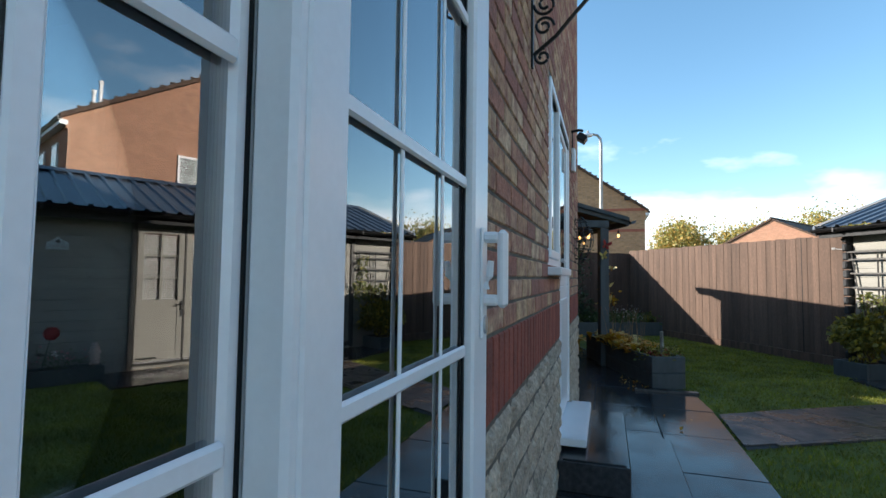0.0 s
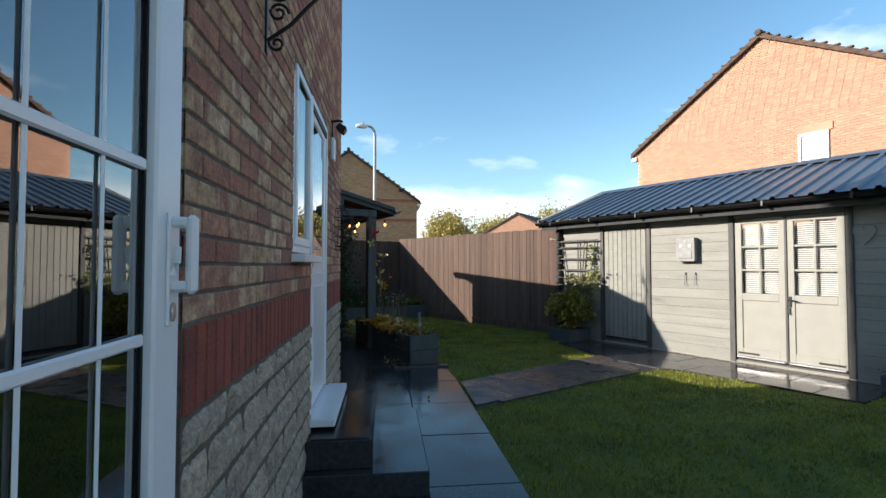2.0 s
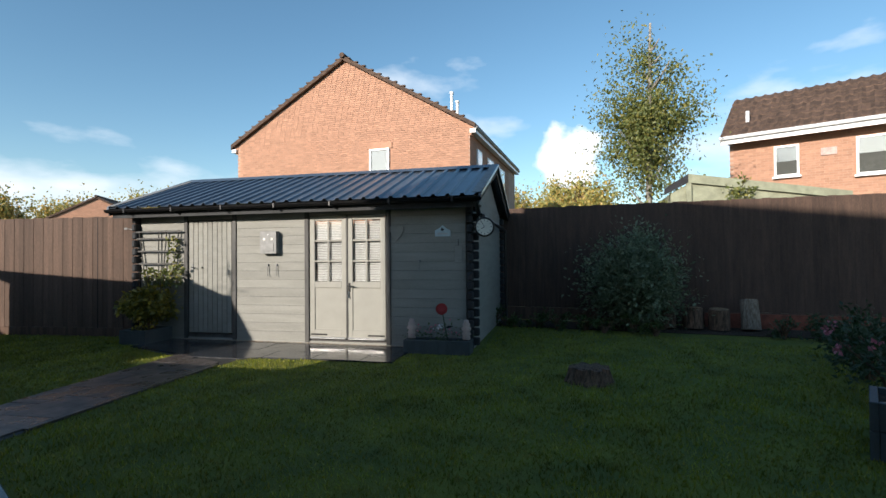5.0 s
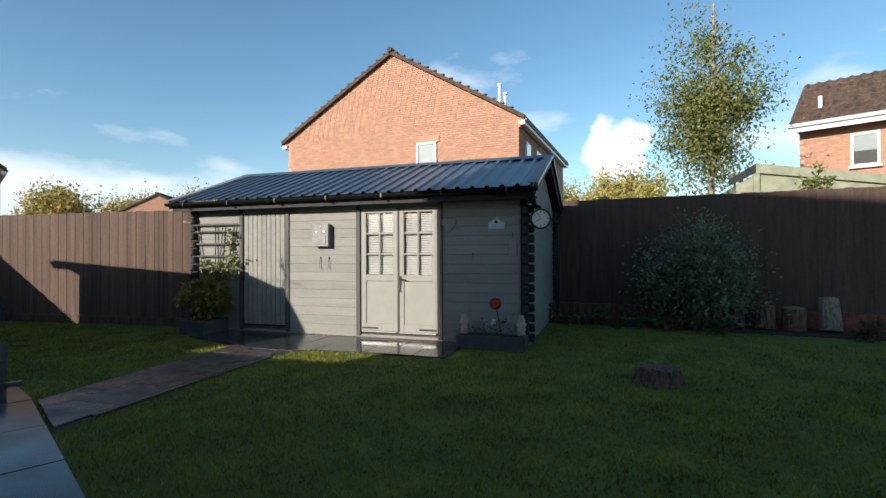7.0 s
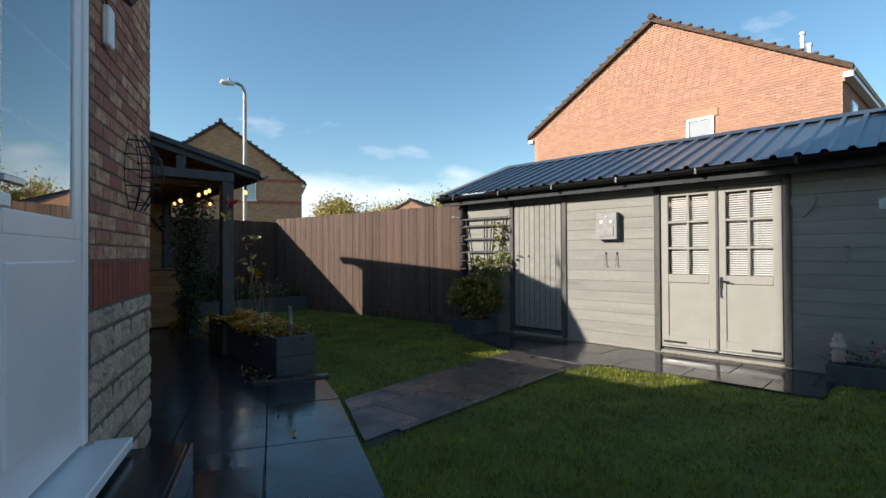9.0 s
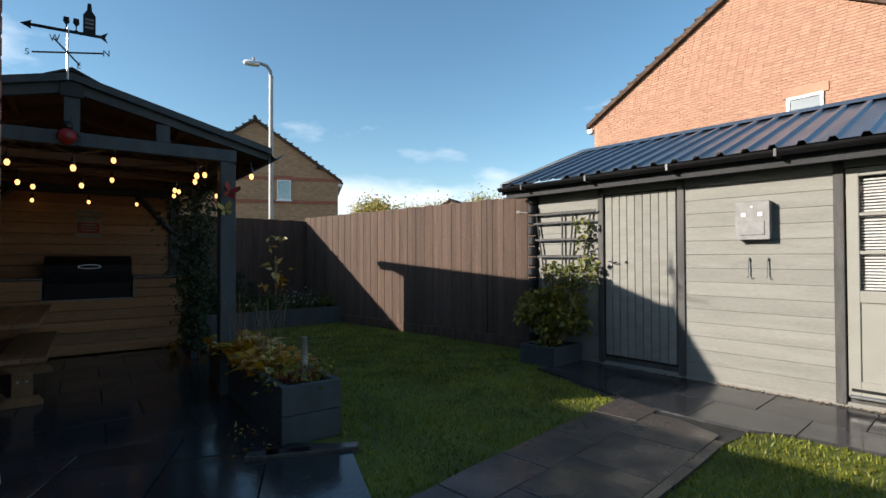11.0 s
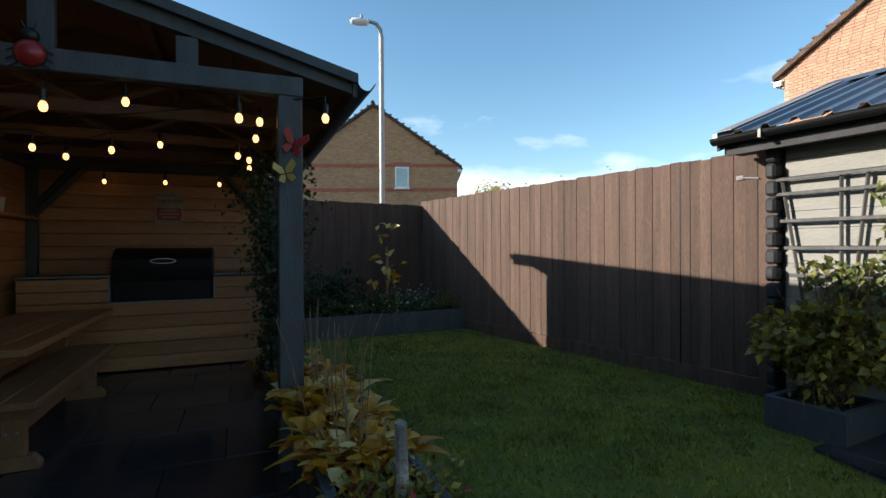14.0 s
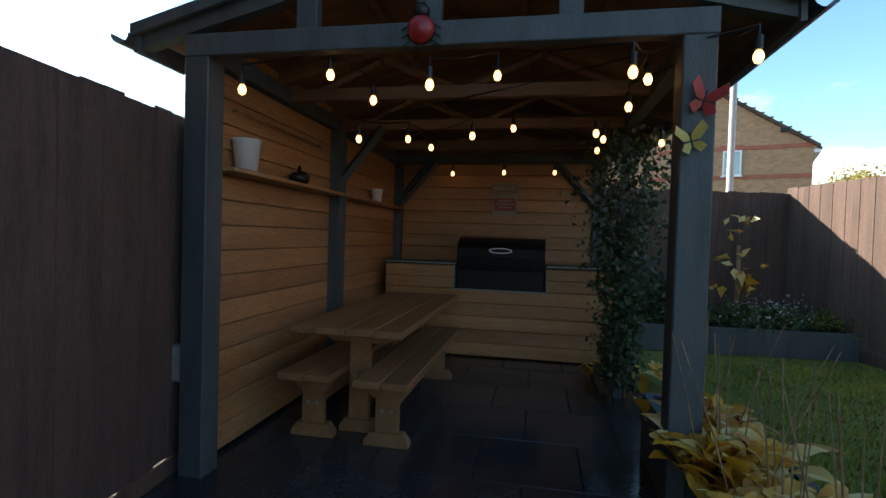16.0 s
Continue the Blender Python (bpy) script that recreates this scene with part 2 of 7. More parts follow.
M_ROOFTIN = mat("anthracite_steel_roof", (0.12, 0.145, 0.18), 0.32, metal=0.4, var=0.12, scale=3, bump=0.02, coat=0.2)
M_SLATE = mat("slate_grey_paint", (0.062, 0.075, 0.082), 0.6, var=0.2, scale=5, bump=0.25, fine=60, stretch=(2, 2, 0.5), rnd=0.06)
M_FELT = mat("dark_roof_felt", (0.03, 0.032, 0.036), 0.85, var=0.25, scale=10, bump=0.5, fine=200)
M_PINE = mat("varnished_pine", (0.38, 0.195, 0.08), 0.5, var=0.35, scale=3.5, bump=0.15, fine=40, col2=(0.27, 0.125, 0.045), stretch=(0.25, 2.2, 2.2), rnd=0.14)
M_PINEY = mat("varnished_pine_wall", (0.38, 0.195, 0.08), 0.5, var=0.35, scale=3.5, bump=0.15, fine=40, col2=(0.27, 0.125, 0.045), stretch=(2.2, 0.25, 2.2), rnd=0.14)
# a darker brown than the wall pine
M_ROOFPINE = mat("darker_brown_rafter", (0.20, 0.105, 0.052), 0.65, var=0.35, scale=3.5, bump=0.15, fine=40, col2=(0.13, 0.065, 0.032), stretch=(0.25, 2.2, 2.2), rnd=0.14)
M_TABLE = mat("brown_table_wood", (0.26, 0.13, 0.055), 0.45, var=0.35, scale=3.0, bump=0.15, fine=40, col2=(0.19, 0.09, 0.035), stretch=(2.2, 0.25, 2.2), rnd=0.1)
M_BLACK = mat("black_metal", (0.014, 0.014, 0.015), 0.4, metal=0.3, var=0.2, bump=0.05)
M_BBQ = mat("black_enamel", (0.008, 0.008, 0.009), 0.5, spec=0.2, var=0.1, bump=0.02)
M_STEEL = mat("brushed_steel", (0.55, 0.55, 0.55), 0.35, metal=1.0, var=0.1, bump=0.05)
M_GALV = mat("galvanised_steel", (0.25, 0.25, 0.245), 0.6, metal=0.15, var=0.15, scale=12, bump=0.05)
M_BULB = glow("warm_bulb", (1.0, 0.50, 0.15), 1.6)
M_RED = mat("red_enamel", (0.35, 0.02, 0.02), 0.35, var=0.2, bump=0.05)
M_YELLOW = mat("yellow_enamel", (0.55, 0.42, 0.10), 0.5, var=0.2, bump=0.05)
M_BARK = mat("bark", (0.19, 0.115, 0.075), 0.95, var=0.5, scale=12, bump=1.0, fine=40, stretch=(3, 3, 0.6))
M_BIRCH = mat("pale_bark", (0.40, 0.37, 0.32), 0.9, var=0.5, scale=6, bump=0.5)
M_CUT = mat("cut_wood", (0.34, 0.22, 0.12), 0.8, var=0.4, scale=9, bump=0.3)
M_ROOFTILE = mat("brown_roof_tile", (0.115, 0.07, 0.048), 0.85, var=0.35, scale=5, bump=0.3, island=0.2)
M_TERRA = mat("terracotta_edging", (0.24, 0.075, 0.045), 0.85, var=0.3, bump=0.3)
M_WHITEPOT = mat("white_enamel_pot", (0.72, 0.72, 0.70), 0.35, var=0.06, bump=0.03)
M_PINKSTONE = mat("pale_pink_stone", (0.55, 0.42, 0.38), 0.8, var=0.2, bump=0.4)
M_BLIND = mat("white_blind", (0.62, 0.62, 0.61), 0.5, var=0.04, bump=0.02)
# dark grey with the dimness of unlit indoors put into the colour
M_DARKROOM = mat("dim_room_shade", (0.16, 0.15, 0.14), 0.9, var=0.1, bump=0.05)
M_CURTAIN = mat("grey_curtain", (0.30, 0.30, 0.31), 0.95, var=0.15, scale=4, bump=0.3)
M_GREENBOARD = mat("sage_shed_board", (0.33, 0.34, 0.24), 0.85, var=0.2, scale=5, bump=0.3)
M_HOSTA = leafmat("yellowing_hosta", (0.40, 0.15, 0.010), (0.64, 0.33, 0.02), (0.74, 0.60, 0.24))
M_BUSHY = leafmat("yellow_green_leaf", (0.10, 0.10, 0.018), (0.20, 0.175, 0.03), (0.42, 0.33, 0.04))
M_GREEN = leafmat("green_leaf", (0.035, 0.065, 0.018), (0.06, 0.10, 0.028), (0.10, 0.14, 0.04))
M_BUSHGREEN = leafmat("grey_green_leaf", (0.10, 0.14, 0.08), (0.16, 0.205, 0.115), (0.23, 0.27, 0.16))
M_DKGREEN = leafmat("dark_green_leaf", (0.022, 0.045, 0.018), (0.04, 0.07, 0.028), (0.06, 0.09, 0.04))
M_BIRCHLEAF = leafmat("birch_leaf", (0.11, 0.14, 0.04), (0.16, 0.185, 0.055), (0.28, 0.25, 0.06))
M_AUTUMN = leafmat("autumn_crown", (0.22, 0.25, 0.08), (0.42, 0.36, 0.10), (0.55, 0.34, 0.09))
M_FLOWERW = leafmat("white_petal", (0.55, 0.50, 0.55), (0.75, 0.72, 0.72))
M_PINK = leafmat("pink_petal", (0.50, 0.10, 0.16), (0.60, 0.22, 0.28))
M_LAMPGREY = mat("grey_lamp_column", (0.42, 0.42, 0.40), 0.5, metal=0.2, var=0.1, bump=0.03)
M_SIGNB = mat("pale_blue_plaque", (0.50, 0.62, 0.66), 0.6, var=0.15, bump=0.1)
M_SIGNC = mat("weathered_sign_print", (0.30, 0.27, 0.20), 0.7, var=0.25, bump=0.1)
M_SIGNR = mat("sign_red_panel", (0.30, 0.05, 0.05), 0.7, var=0.2, bump=0.1)
M_CLOCKF = mat("clock_face", (0.72, 0.70, 0.62), 0.5, var=0.08, bump=0.02)


# ---- builders ----
def link(name, bm, m, parent=None, label="", smooth=False):
    me = bpy.data.meshes.new(name)
    bm.normal_update()
    bm.to_mesh(me)
    bm.free()
    me.materials.append(m)
    if smooth:
        me.polygons.foreach_set("use_smooth", [True] * len(me.polygons))
    ob = new(name, me)
    ob.parent = parent
    return tagged(ob, label)


def part(name, bm, m, parent, label="", smooth=False):
    return link(name, bm, m, parent, label, smooth)


def thing(name, m, label, category, group="", kind=""):
    ob = new(name)
    ob.empty_display_size = 0.1
    ob.matrix_world = m
    return tagged(ob, label, category, group, kind)


def box(bm, x0, y0, z0, x1, y1, z1, m=None, bev=0.0):
    """A block between two corners, its edges rounded by bev."""
    r = bmesh.ops.create_cube(bm, size=1.0)
    vs = r["verts"]
    mm = Matrix.Translation(((x0 + x1) / 2, (y0 + y1) / 2, (z0 + z1) / 2)) @ Matrix.Diagonal((abs(x1 - x0), abs(y1 - y0), abs(z1 - z0), 1))
    bmesh.ops.transform(bm, matrix=mm, verts=vs)
    if bev:
        es = list({e for v in vs for e in v.link_edges})
        out = bmesh.ops.bevel(bm, geom=es, offset=bev, segments=1, affect="EDGES")
        vs = list({v for f in out["faces"] for v in f.verts} | {v for v in vs if v.is_valid})
    if m is not None:
        bmesh.ops.transform(bm, matrix=m, verts=vs)
    return bm


def B(*a, m=None, bev=0.0):
    return box(bmesh.new(), *a, m=m, bev=bev)


def tube(bm, pts, r, sides=8, r1=None, caps=True):
    """A round bar along points, tapering from r to r1."""
    pts = [Vector(p) for p in pts]
    r1 = r if r1 is None else r1
    rings = []
    up = Vector((0, 0, 1))
    for i, p in enumerate(pts):
        d = (pts[min(i + 1, len(pts) - 1)] - pts[max(i - 1, 0)]).normalized()
        a = d.cross(up if abs(d.z) < 0.95 else Vector((1, 0, 0))).normalized()
        b = d.cross(a)
        rr = r + (r1 - r) * i / max(1, len(pts) - 1)
        rings.append([bm.verts.new(p + rr * (math.cos(2 * math.pi * k / sides) * a + math.sin(2 * math.pi * k / sides) * b)) for k in range(sides)])
    for u, v in zip(rings, rings[1:]):
        for k in range(sides):
            bm.faces.new((u[k], u[(k + 1) % sides], v[(k + 1) % sides], v[k]))
    if caps:
        bm.faces.new(rings[0])
        bm.faces.new(rings[-1][::-1])
    return bm


def T(pts, r, sides=8, r1=None):
    return tube(bmesh.new(), pts, r, sides, r1)


def lathe(bm, prof, sides=20, m=None):
    """A turned shape from (radius, height) pairs, closed at both ends."""
    rings = [[bm.verts.new((rr * math.cos(2 * math.pi * k / sides), rr * math.sin(2 * math.pi * k / sides), z)) for k in range(sides)] for rr, z in prof]
    for u, v in zip(rings, rings[1:]):
        for k in range(sides):
            bm.faces.new((u[k], u[(k + 1) % sides], v[(k + 1) % sides], v[k]))
    bm.faces.new(rings[0][::-1])
    bm.faces.new(rings[-1])
    if m is not None:
        bmesh.ops.transform(bm, matrix=m, verts=[v for ring in rings for v in ring])
    return bm


def prism(bm, poly, d0, d1, m=None):
    """A flat outline in x, z, pulled through y from d0 to d1."""
    a = [bm.verts.new((x, d0, z)) for x, z in poly]
    b = [bm.verts.new((x, d1, z)) for x, z in poly]
    k = len(poly)
    bm.faces.new(a)
    bm.faces.new(b[::-1])
    for i in range(k):
        bm.faces.new((a[(i + 1) % k], a[i], b[i], b[(i + 1) % k]))
    bmesh.ops.recalc_face_normals(bm, faces=list({f for v in a + b for f in v.link_faces}))
    if m is not None:
        bmesh.ops.transform(bm, matrix=m, verts=a + b)
    return bm


def raw(name, verts, faces, m, parent=None, label="", kind="", smooth=False):
    me = bpy.data.meshes.new(name)
    me.from_pydata([tuple(v) for v in verts], [], [tuple(f) for f in faces])
    me.materials.append(m)
    if smooth:
        me.polygons.foreach_set("use_smooth", [True] * len(me.polygons))
    ob = new(name, me)
    ob.parent = parent
    return tagged(ob, label, kind=kind)


def leaves(name, pts, m, parent, size, aspect=0.5, droop=0.3, out=None, rng=None, fold=0.25, label="", kind=""):
    """Folded pointed leaves, six corners each, at the points, turned outwards from out."""
    rng = rng or np.random.default_rng(1)
    pts = np.asarray(pts, float)
    n = len(pts)
    d = rng.normal(size=(n, 3))
    if out is not None:
        d += 1.2 * (pts - np.asarray(out)) / (np.linalg.norm(pts - np.asarray(out), axis=1, keepdims=True) + 1e-6)
    d[:, 2] -= droop
    d /= np.linalg.norm(d, axis=1, keepdims=True)
    q = rng.normal(size=(n, 3)) + (0, 0, 0.8)
    w = np.cross(d, q)
    w /= np.linalg.norm(w, axis=1, keepdims=True) + 1e-9
    nn = np.cross(w, d)
    L = (size * rng.uniform(0.6, 1.3, n))[:, None]
    W = L * aspect * 0.5
    v = np.stack([pts, pts + 0.4 * L * d + W * w + fold * W * nn, pts + 0.4 * L * d, pts + 0.4 * L * d - W * w + fold * W * nn, pts + L * d - 0.2 * L * nn], 1).reshape(-1, 3)
    f = []
    for i in range(n):
        o = 5 * i
        f += [(o, o + 1, o + 2), (o, o + 2, o + 3), (o + 1, o + 4, o + 2), (o + 2, o + 4, o + 3)]
    return raw(name, v, f, m, parent, label, kind)


def pieces(name, verts_faces, m, parent, mats):
    """Objects of their own on one mesh, one at each pose."""
    me = bpy.data.meshes.new(name)
    me.from_pydata(*verts_faces)
    me.materials.append(m)
    for mm in mats:
        o = new(name, me)
        o.parent = parent
        o.matrix_basis = mm


def block(lx, ly, lz, c=0.003):
    """Corners and faces of a block whose front (+x) edges are chamfered, its back on x = 0."""
    v = [(0, -ly / 2, -lz / 2), (0, ly / 2, -lz / 2), (0, ly / 2, lz / 2), (0, -ly / 2, lz / 2)]
    v += [(lx - c, -ly / 2, -lz / 2), (lx - c, ly / 2, -lz / 2), (lx - c, ly / 2, lz / 2), (lx - c, -ly / 2, lz / 2)]
    v += [(lx, -ly / 2 + c, -lz / 2 + c), (lx, ly / 2 - c, -lz / 2 + c), (lx, ly / 2 - c, lz / 2 - c), (lx, -ly / 2 + c, lz / 2 - c)]
    f = [(0, 3, 2, 1), (8, 9, 10, 11)]
    for a in (0, 4):
        for k in range(4):
            f.append((a + k, a + (k + 1) % 4, a + 4 + (k + 1) % 4, a + 4 + k))
    return v, [], f


def turned(x, y, deg, z=0.0):
    return pose(x, y, z, 0, 0, deg)


RNG = np.random.default_rng(7)


# ---- ground ----
tagged(link("ground", B(-400, -400, -0.30, 400, 400, -0.06), M_GROUND), "flat ground of grass and earth around the houses", "ground", kind="structure")

LAWN = tagged(new("lawn_bed"), "mown lawn around a slate path", "lawn", kind="structure")
FENCE_A = -57.8
FX, FY = 0.606, 14.909
SHED_M = turned(4.169, 8.783, -63.2)
GAZ_M = turned(0.0, 8.53, 21)

bm = bmesh.new()
vs = [bm.verts.new((x, y, 0.0)) for x, y in ((-4.5, -8), (14, -8), (14, 14.5), (6, 18), (-4.5, 16.5))]
f = bm.faces.new(vs)
ex = bmesh.ops.extrude_face_region(bm, geom=[f])
bmesh.ops.translate(bm, vec=(0, 0, -0.05), verts=[v for v in ex["geom"] if isinstance(v, bmesh.types.BMVert)])
bmesh.ops.recalc_face_normals(bm, faces=bm.faces)
link("turf", bm, M_LAWN, LAWN)


def inside(p, poly):
    x, y = p
    c = False
    for (x0, y0), (x1, y1) in zip(poly, poly[1:] + poly[:1]):
        if (y0 > y) != (y1 > y) and x < (x1 - x0) * (y - y0) / (y1 - y0) + x0:
            c = not c
    return c


# paved areas, as outlines on the plan
STRIP = [(-0.3, -3.0), (1.055, -3.0), (1.055, 6.02), (0.98, 7.0), (0.5, 7.1), (0.2, 9.0), (-1.4, 12.9), (-4.2, 11.8), (-2.6, 6.0), (-2.6, 5.43), (-0.3, 5.43)]
PATHP = [(1.08, 4.93), (1.80, 5.35), (3.36, 6.27), (3.98, 6.50), (4.36, 5.88), (5.02, 4.62), (6.02, 5.12), (4.02, 9.10), (3.26, 8.80), (3.42, 7.42), (1.80, 6.48), (1.08, 6.02)]
patio = tagged(new("patio"), "wet dark slate patio and path beside the house", "paving", kind="structure")


def slab_field(outline, m4, nx, ny, sx, sy, ox, oy, material, name, stagger=0.45, gap=0.006):
    """Slabs in rows, cut to an outline, each a piece with a bevelled top and open joints."""
    inv = m4.inverted()
    loc = [tuple((inv @ Vector((x, y, 0)))[:2]) for x, y in outline]
    count = 0
    for j in range(ny):
        for i in range(nx):
            x0 = ox + i * sx + (stagger * sx if j % 2 else 0)
            y0 = oy + j * sy
            quad = [(x0, y0), (x0 + sx - gap, y0), (x0 + sx - gap, y0 + sy - gap), (x0, y0 + sy - gap)]
            poly = clip(quad, loc)
            if len(poly) < 3 or area(poly) < 0.02:
                continue
            bm = bmesh.new()
            h = 0.022 + 0.004 * RNG.random()
            cx, cy = sum(p[0] for p in poly) / len(poly), sum(p[1] for p in poly) / len(poly)
            low = [bm.verts.new((x, y, 0.002)) for x, y in poly]
            mid = [bm.verts.new((x, y, h - 0.004)) for x, y in poly]
            top = [bm.verts.new((x + (cx - x) * 0.012, y + (cy - y) * 0.012, h)) for x, y in poly]
            k = len(poly)
            bm.faces.new(top)
            for a, b in ((low, mid), (mid, top)):
                for q in range(k):
                    bm.faces.new((a[q], a[(q + 1) % k], b[(q + 1) % k], b[q]))
            bmesh.ops.transform(bm, matrix=m4, verts=bm.verts)
            bmesh.ops.recalc_face_normals(bm, faces=bm.faces)
            part(name, bm, material, patio)
            count += 1
    return count


def area(p):
    return abs(sum(a[0] * b[1] - b[0] * a[1] for a, b in zip(p, p[1:] + p[:1]))) / 2


def clip(quad, outline):
    """The convex quad's part inside the outline: the quad cut by each edge when the outline is convex, else kept by its middle."""
    pts = []
    n = 40
    (x0, y0), (x1, _), (_, y1), _ = quad
    ins = [inside(p, outline) for p in quad]
    if all(ins):
        return quad
    grid = [(x0 + (x1 - x0) * i / n, y0 + (y1 - y0) * j / n) for i in range(n + 1) for j in range(n + 1)]
    pts = [p for p in grid if inside(p, outline)]
    if len(pts) < 6:
        return []
    return hull(pts)


def hull(pts):
    pts = sorted(set(pts))
    def half(ps):
        h = []
        for p in ps:
            while len(h) > 1 and (h[-1][0] - h[-2][0]) * (p[1] - h[-2][1]) - (h[-1][1] - h[-2][1]) * (p[0] - h[-2][0]) <= 0:
                h.pop()
            h.append(p)
        return h
    a, b = half(pts), half(pts[::-1])
    return a[:-1] + b[:-1]


for nm, outline in (("patio_bed", STRIP), ("path_bed", PATHP)):
    bm = bmesh.new()
    f = bm.faces.new([bm.verts.new((x, y, 0.006)) for x, y in outline])
    bm.normal_update()
    if f.normal.z < 0:
        f.normal_flip()
    bmesh.ops.triangulate(bm, faces=[f])
    for v in bm.verts:
        v.co.z = 0.007 if nm == "path_bed" else 0.006
    bmesh.ops.recalc_face_normals(bm, faces=bm.faces)
    part("joint_bed", bm, M_JOINT, patio)
slab_field([(-0.3, -3.0), (1.055, -3.0), (1.055, 6.02), (0.98, 7.0), (0.5, 7.1), (0.1, 7.6), (-2.6, 6.55), (-2.6, 5.43), (-0.3, 5.43)], Matrix.Identity(4), 7, 13, 0.602, 0.945, -3.16, -3.385, M_PAVE, "slab", 0.0)
slab_field([(1.08, 4.93), (3.6, 6.36), (3.5, 7.5), (1.80, 6.48), (1.08, 6.02)], turned(1.08, 4.93, 30), 8, 5, 0.62, 0.56, -0.9, -0.5, M_PAVEWARM, "slab")
slab_field([(3.6, 6.36), (3.98, 6.50), (4.36, 5.88), (5.02, 4.62), (6.02, 5.12), (4.02, 9.10), (3.26, 8.80), (3.5, 7.5)], SHED_M, 10, 4, 0.72, 0.6, -1.4, -1.30, M_PAVE, "slab")
slab_field([(0.5, 7.1), (0.1, 9.0), (-1.2, 12.3), (-3.6, 11.5), (-2.6, 7.4), (-2.6, 6.55), (0.1, 7.6)], GAZ_M, 8, 12, 0.6, 0.6, -4.0, -2.0, M_PAVE, "slab")


# ---- fences ----
def fence(name, m4, length, z0, top, label, wide=0.125, gravel=0.16, x0=0.0, posts=True, stain=None):
    th = thing(name, m4, label, "fence")
    n = int((length - x0) / wide)
    k = 0
    for kind in range(4):
        h = top - z0 - gravel - 0.004 * kind
        v, e, f = block(0.016, wide * 1.05, h, 0.003)
        mats = []
        for i in range(kind, n, 4):
            x = x0 + (i + 0.5) * wide
            lift = 0.003 * math.sin(i * 2.3) + 0.002 * math.cos(i * 5.1)
            mats.append(pose(x, -0.004 - 0.006 * (i % 2), z0 + gravel + h / 2 + lift, 0, 0, -90))
        pieces("board", (v, e, f), stain or M_FENCE, th, mats)
    part("gravel_board", B(x0, -0.03, z0 - 0.15, length, 0.02, z0 + gravel - 0.004, bev=0.004), M_FENCEPOST, th)
    for z in (z0 + 0.5, z0 + 1.2, top - 0.25):
        part("rail", B(x0, 0.004, z, length, 0.06, z + 0.07), M_FENCEPOST, th)
    if posts:
        p = x0
        while p < length:
            part("post", B(p - 0.045, 0.0, z0 - 0.1, p + 0.045, 0.09, top - 0.02, bev=0.005), M_FENCEPOST, th)
            p += 2.95
    return th


side_fence = fence("side_fence", turned(FX, FY, FENCE_A), 8.2, -0.01, 2.19, "brown feather-edge timber fence beside the lawn", 0.104, 0.17)
fence("back_fence", turned(FX - 0.84 * 6.0, FY - 0.533 * 6.0, 32.2), 5.98, 0.0, 2.12, "dark brown close-board fence behind the raised bed", 0.115, 0.15, stain=M_FENCEDARK)
fence("left_fence", turned(-1.36, 5.46, 116.6), 7.0, 0.0, 1.95, "dark stained close-board fence beside the timber gazebo", 0.115, 0.12, stain=M_FENCEDARK)
fence("right_fence", turned(8.6, 9.0, -69.6), 14.5, 0.18, 2.45, "dark brown close-board fence at the end of the lawn", 0.128, 0.12, stain=M_FENCEDARK)


# a black strip for the shaded gap between fence panels; the gate latch beyond
part("panel_gap_strip", B(5.100 - 0.006, -0.0285, 0.02, 5.100 + 0.006, -0.012, 2.19), M_BBQ, side_fence, "black strip standing in for the shaded gap between two panels")
latch = part("latch_bar", T([(5.676, -0.034, 1.960), (5.840, -0.034, 1.939)], 0.008, 6), M_GALV, side_fence, "small steel latch")
part("latch_plate", B(5.676 - 0.03, -0.034, 1.960 - 0.02, 5.676 + 0.03, -0.027, 1.960 + 0.02, bev=0.003), M_GALV, latch)


# ---- our house ----
HX, HY1 = -0.30, 5.49
house_wall = tagged(new("house_wall"), "buff brick house wall with a red soldier course over split stone", "wall", kind="structure")
OPEN = [(-1.6, 1.34, 0.37, 2.50), (2.74, 3.40, 1.47, 2.56), (3.40, 4.30, 0.40, 2.56)]
bm = bmesh.new()
ys = sorted({-6.5, HY1, *[o[0] for o in OPEN], *[o[1] for o in OPEN]})
for a, b in zip(ys, ys[1:]):
    zs = [(0.0, 5.2)]
    for o in OPEN:
        if o[0] <= a and b <= o[1]:
            zs = [(0.0, o[2]), (o[3], 5.2)]
    for z0, z1 in zs:
        box(bm, HX - 0.30, a, z0 - 0.1, HX - 0.005, b, z1)
bmesh.ops.remove_doubles(bm, verts=bm.verts, dist=0.0005)
part("mortar_leaf", bm, M_MORTAR, house_wall)
part("end_leaf", B(-8.5, HY1 - 0.30, -0.1, HX - 0.30, HY1 - 0.012, 5.2), M_MORTAR, house_wall)
part("gable_leaf", prism(bmesh.new(), [(-8.5, 5.2), (HX - 0.02, 5.2), (-4.4, 7.95)], HY1 - 0.30, HY1 - 0.02), M_MORTAR, house_wall)
part("far_leaf", B(-8.5, -6.5, -0.1, -8.2, HY1 - 0.30, 5.2), M_MORTAR, house_wall)
part("near_end_leaf", B(-8.2, -6.5, -0.1, HX - 0.30, -6.2, 5.2), M_MORTAR, house_wall)
part("near_gable_leaf", prism(bmesh.new(), [(-8.5, 5.2), (HX - 0.02, 5.2), (-4.4, 7.95)], -6.5, -6.2), M_MORTAR, house_wall)
hr = thing("house_roof", Matrix.Identity(4), "brown tiled pitched roof of the brick house", "roof", kind="structure")
